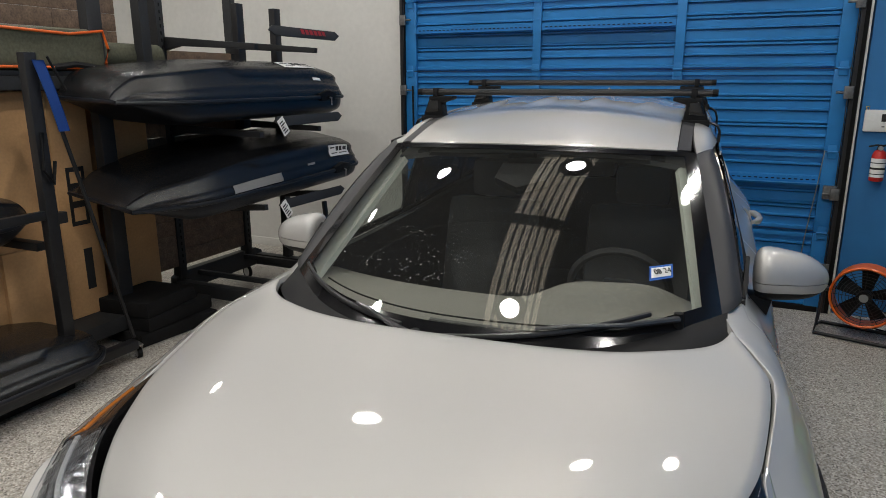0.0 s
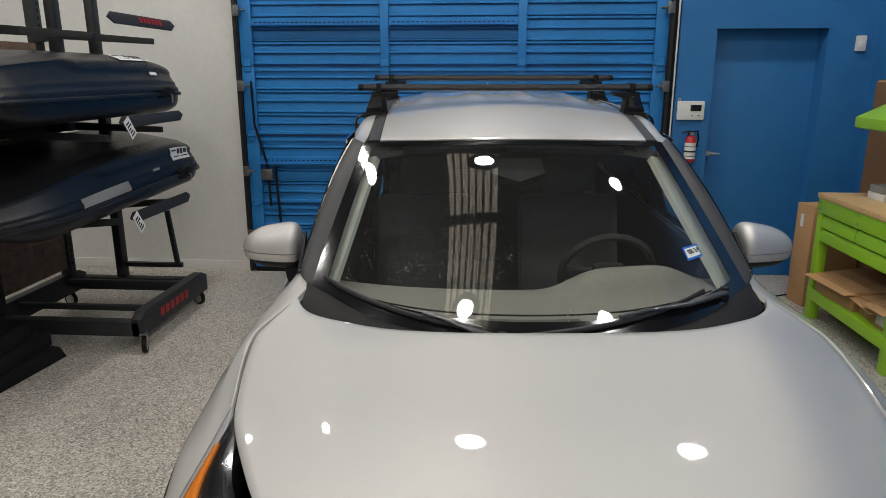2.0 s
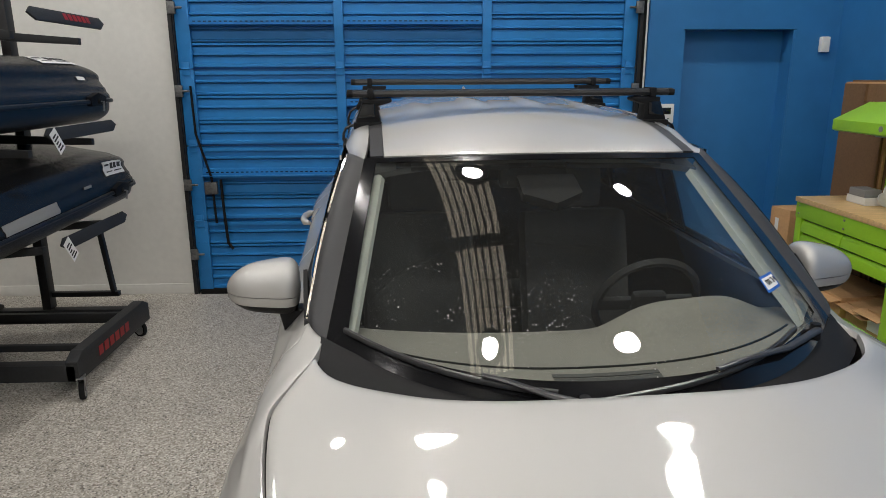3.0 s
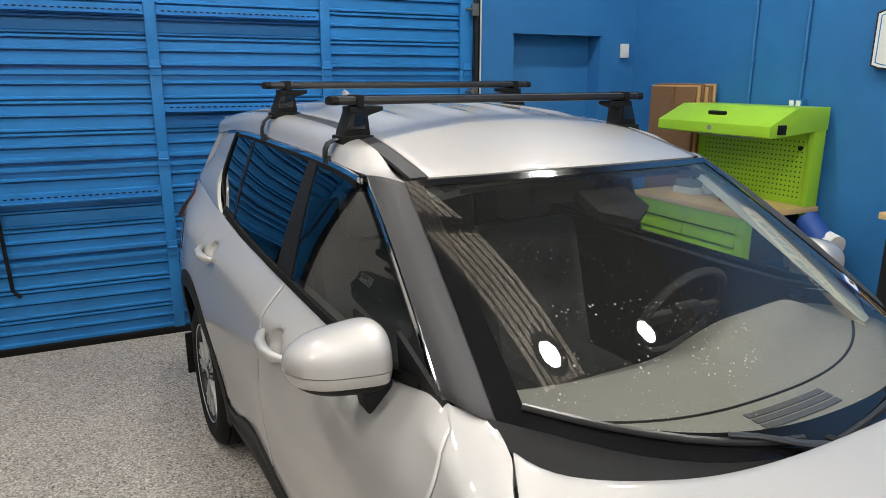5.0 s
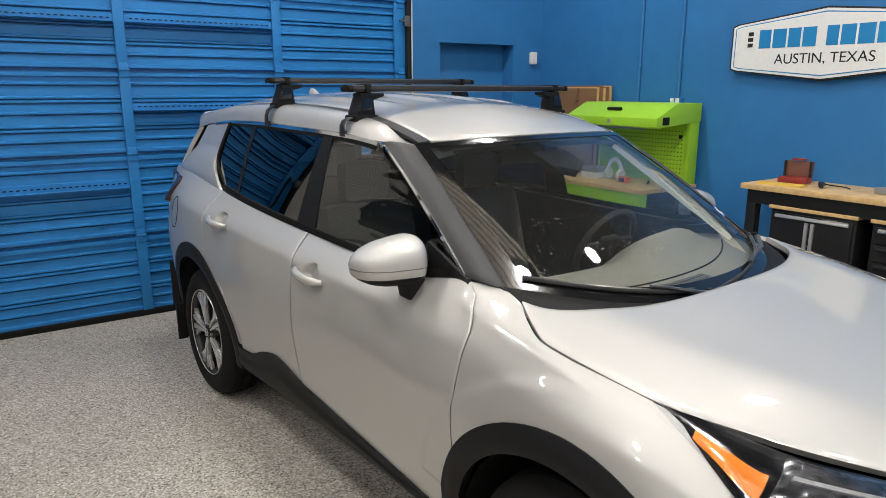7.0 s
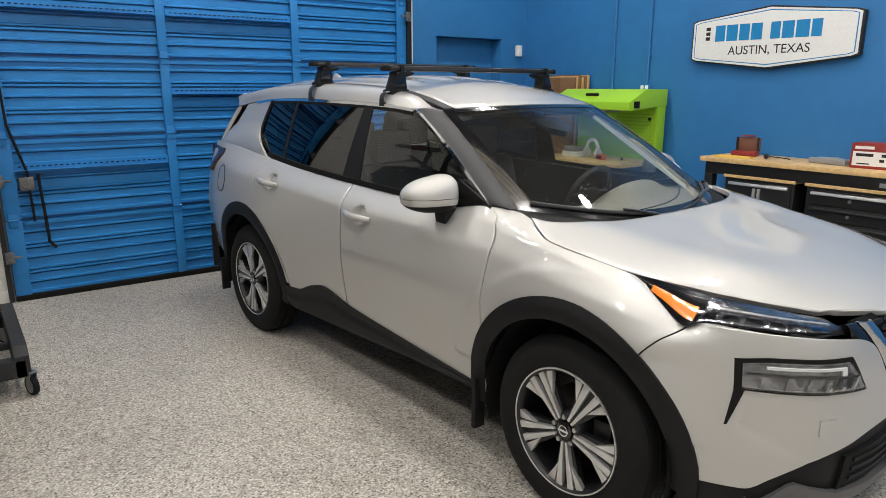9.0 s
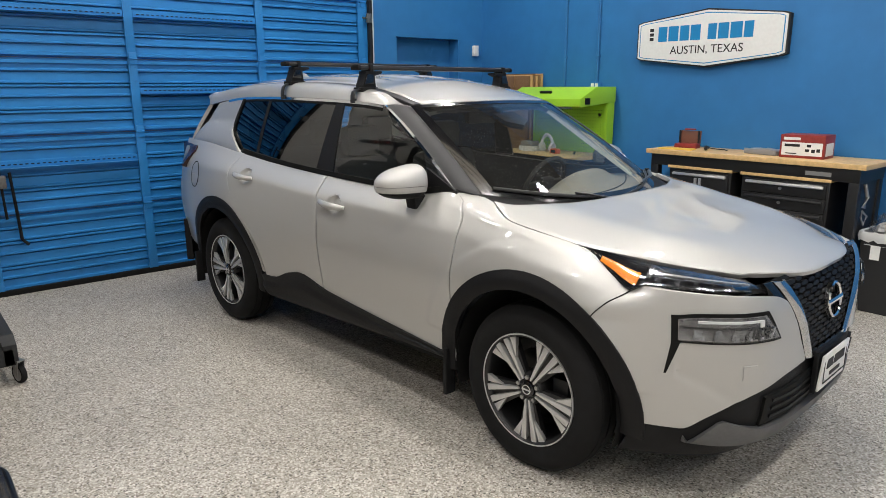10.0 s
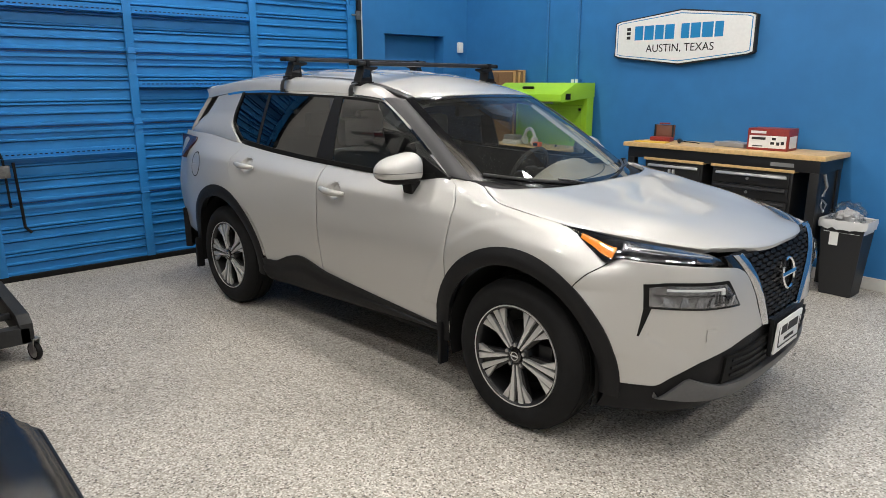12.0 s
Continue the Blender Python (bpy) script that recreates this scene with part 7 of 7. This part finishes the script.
c1 = tool_chest(1.02, 1.68, 0.955, (0.11, 0.11, 0.17, 0.17, 0.2), "black rolling tool chest with silver pull and wooden top")
c2 = tool_chest(1.77, 2.33, 0.955, (0.40, 0.30), "black rolling tool cabinet with twin doors")
part("door_pull", box(-0.035, -0.014, -0.03, -0.01, 0.45, 0.86, 0.004), M_ALLOY, c2, "upright silver door pull")
part("door_pull", box(-0.035, -0.014, 0.01, 0.03, 0.45, 0.86, 0.004), M_ALLOY, c2)

M_CASERED = shader("worn_dark_red", (0.26, 0.025, 0.02), 0.45, spread=0.15, scale=30)
case = thing("tool_case", "open red and black tool case on the bench", "tool case", pose(2.74, 2.34, WZ, 0, 0, 10) @ Matrix.Diagonal((0.85, 0.8, 0.82, 1)))
part("case_base", box(-0.06, 0.07, -0.12, 0.12, 0, 0.05, 0.008), M_CASERED, case)
part("case_lid", box(0.055, 0.075, -0.12, 0.12, 0.045, 0.19, 0.008, pose(0, 0, 0, 0, 6)), shader("brown_lid", (0.16, 0.06, 0.035), 0.5), case)
part("case_handle", box(0.05, 0.08, -0.06, 0.06, 0.19, 0.205, 0.003), M_CASERED, case)
part("case_latch", box(-0.065, -0.058, -0.05, 0.05, 0.015, 0.035, 0.002), M_CASERED, case)
for y in (-0.105, 0.105):
    part("lid_rib", box(0.046, 0.054, y - 0.01, y + 0.01, 0.05, 0.185), M_STEEL, case)
pad = thing("paper_pad", "yellow pad lying on the bench edge", "paper pad", pose(2.56, 2.33, WZ, 0, 0, 6))
part("pad", box(-0.05, 0.05, -0.15, 0.15, 0, 0.012, 0.002), M_YELLOW, pad)
gun = thing("heat_tool", "dark hand tool with a curled cable on the bench", "hand tool", pose(2.66, 2.10, WZ + 0.018, 0, 0, 20))
part("tool_body", tube([(-0.07, 0, 0), (-0.02, 0.01, 0.008), (0.05, 0, 0)], [0.014, 0.018, 0.012], 10), M_STEEL, gun)
part("cable", tube([(0.05, 0, 0), (0.10, -0.04, -0.010), (0.07, -0.13, -0.013), (0.0, -0.16, -0.013)], 0.004, 6), M_RUBBER, gun)
bag = thing("parts_bag", "grey plastic parts bag on the bench", "bag", pose(2.72, 1.62, WZ, 0, 0, -12))
bm = box(-0.09, 0.09, -0.15, 0.15, 0, 0.05, 0.012)
bmesh.ops.subdivide_edges(bm, edges=bm.edges[:], cuts=2, use_grid_fill=True)
for v in bm.verts:
    v.co.z += 0.02 * noise.noise(v.co * 16) * (v.co.z > 0.01) - 0.02 * abs(v.co.y) * 4 * (v.co.z > 0.03)
part("bag_body", bm, shader("grey_polybag", (0.28, 0.28, 0.29), 0.3), bag)
rb = thing("red_carton", "red and white printed parts carton on the bench", "cardboard box", pose(2.70, 1.30, WZ, 0, 0, 4))
body = part("carton_body", box(-0.11, 0.11, -0.155, 0.165, 0, 0.175, 0.003), M_CASERED, rb)
part("print_panel", box(-0.1115, -0.11, -0.14, 0.15, 0.02, 0.118), M_PAPER, body, "white printed panel", smooth=False)
part("print_bar", box(-0.1115, -0.11, 0.02, 0.14, 0.135, 0.155), M_PAPER, body, smooth=False)
for y0, y1, z0, z1 in ((0.02, 0.13, 0.085, 0.105), (0.04, 0.12, 0.03, 0.038), (-0.05, -0.02, 0.05, 0.07), (-0.09, -0.065, 0.045, 0.07), (-0.125, -0.10, 0.05, 0.075), (-0.06, -0.03, 0.085, 0.105)):
    part("print_mark", box(-0.1125, -0.1114, y0, y1, z0, z1), M_BLACKINK, body, smooth=False)
part("print_panel", box(-0.08, 0.08, -0.1565, -0.155, 0.02, 0.115), M_PAPER, body, smooth=False)

binx = thing("waste_bin", "charcoal plastic waste bin with a clear liner", "waste bin", pose(2.68, 0.65, 0) @ Matrix.Diagonal((0.88, 0.88, 1, 1)))
part("bin_body", sheet(lambda u, v: (lerp(0.11, 0.145, v) * (1 if abs(math.cos(2 * math.pi * u)) > 0.707 else abs(math.cos(2 * math.pi * u)) / 0.707) * (1 if math.cos(2 * math.pi * u) > 0 else -1), lerp(0.13, 0.175, v) * (1 if abs(math.sin(2 * math.pi * u)) > 0.707 else abs(math.sin(2 * math.pi * u)) / 0.707) * (1 if math.sin(2 * math.pi * u) > 0 else -1), lerp(0.005, 0.585, v)), 48, 8, thick=0.004), M_BIN, binx)
part("bin_floor", box(-0.105, 0.105, -0.125, 0.125, 0.0, 0.01), M_BIN, binx, smooth=False)
part("bin_label", box(-0.147, -0.143, 0.02, 0.09, 0.40, 0.50, 0, pose(0.004, 0, 0, 0, 0, 0)), M_PAPER, binx, "white label", smooth=False)
bm = bmesh.new()
pr = 0
for k in range(1):
    ring = []
    for i in range(36):
        t = 2 * math.pi * i / 36
        c, s = math.cos(t), math.sin(t)
        m = max(abs(c), abs(s))
        ring.append((c / m, s / m))
    prev = None
    for gx, gy, z, wob in ((0.140, 0.170, 0.50, 0.0), (0.142, 0.172, 0.592, 0.004), (0.160, 0.190, 0.598, 0.008), (0.166, 0.196, 0.565, 0.014), (0.160, 0.192, 0.53, 0.02)):
        cur = [bm.verts.new((c * gx + wob * noise.noise(Vector((c * 5, s * 5, z * 9))), s * gy + wob * noise.noise(Vector((s * 5, c * 5, z * 7))), z + wob * noise.noise(Vector((c * 4, s * 4, 3))))) for c, s in ring]
        if prev:
            for i in range(36):
                bm.faces.new((prev[i], prev[(i + 1) % 36], cur[(i + 1) % 36], cur[i]))
        prev = cur
part("liner", bm, shader("white_liner", (0.62, 0.62, 0.62), 0.35), binx, "clear-white bag liner folded over the rim")
bm = bmesh.new()
bmesh.ops.create_icosphere(bm, subdivisions=4, radius=0.13)
for v in bm.verts:
    n = v.co.normalized()
    v.co = Vector((n.x * 0.10, n.y * 0.13, n.z * 0.10)) * (1 + 0.45 * noise.noise(n * 3.5) + 0.25 * noise.noise(n * 9))
    v.co += Vector((0, 0.01, 0.62))
bg = part("crumpled_wrap", bm, M_BAG, binx, "crumpled clear plastic wrap")
bm = bmesh.new()
bmesh.ops.create_icosphere(bm, subdivisions=3, radius=0.1)
for v in bm.verts:
    n = v.co.normalized()
    v.co = Vector((n.x * 0.08, n.y * 0.10, n.z * 0.07)) * (1 + 0.5 * noise.noise(n * 4)) + Vector((0.0, 0.0, 0.60))
part("crumpled_wrap", bm, shader("polythene", (0.55, 0.55, 0.55), 0.25), binx)

# the row of benches and what stands on it sits a little further along the wall
for ob in (gb, phones, tape, knife, blue_bag, flat, cb, wb, case, pad, gun, bag, rb, binx, c1, c2, *BENCH_SMALL):
    ob.location += Vector((0.045, 0.045, 0))
sign.location.y += 0.04
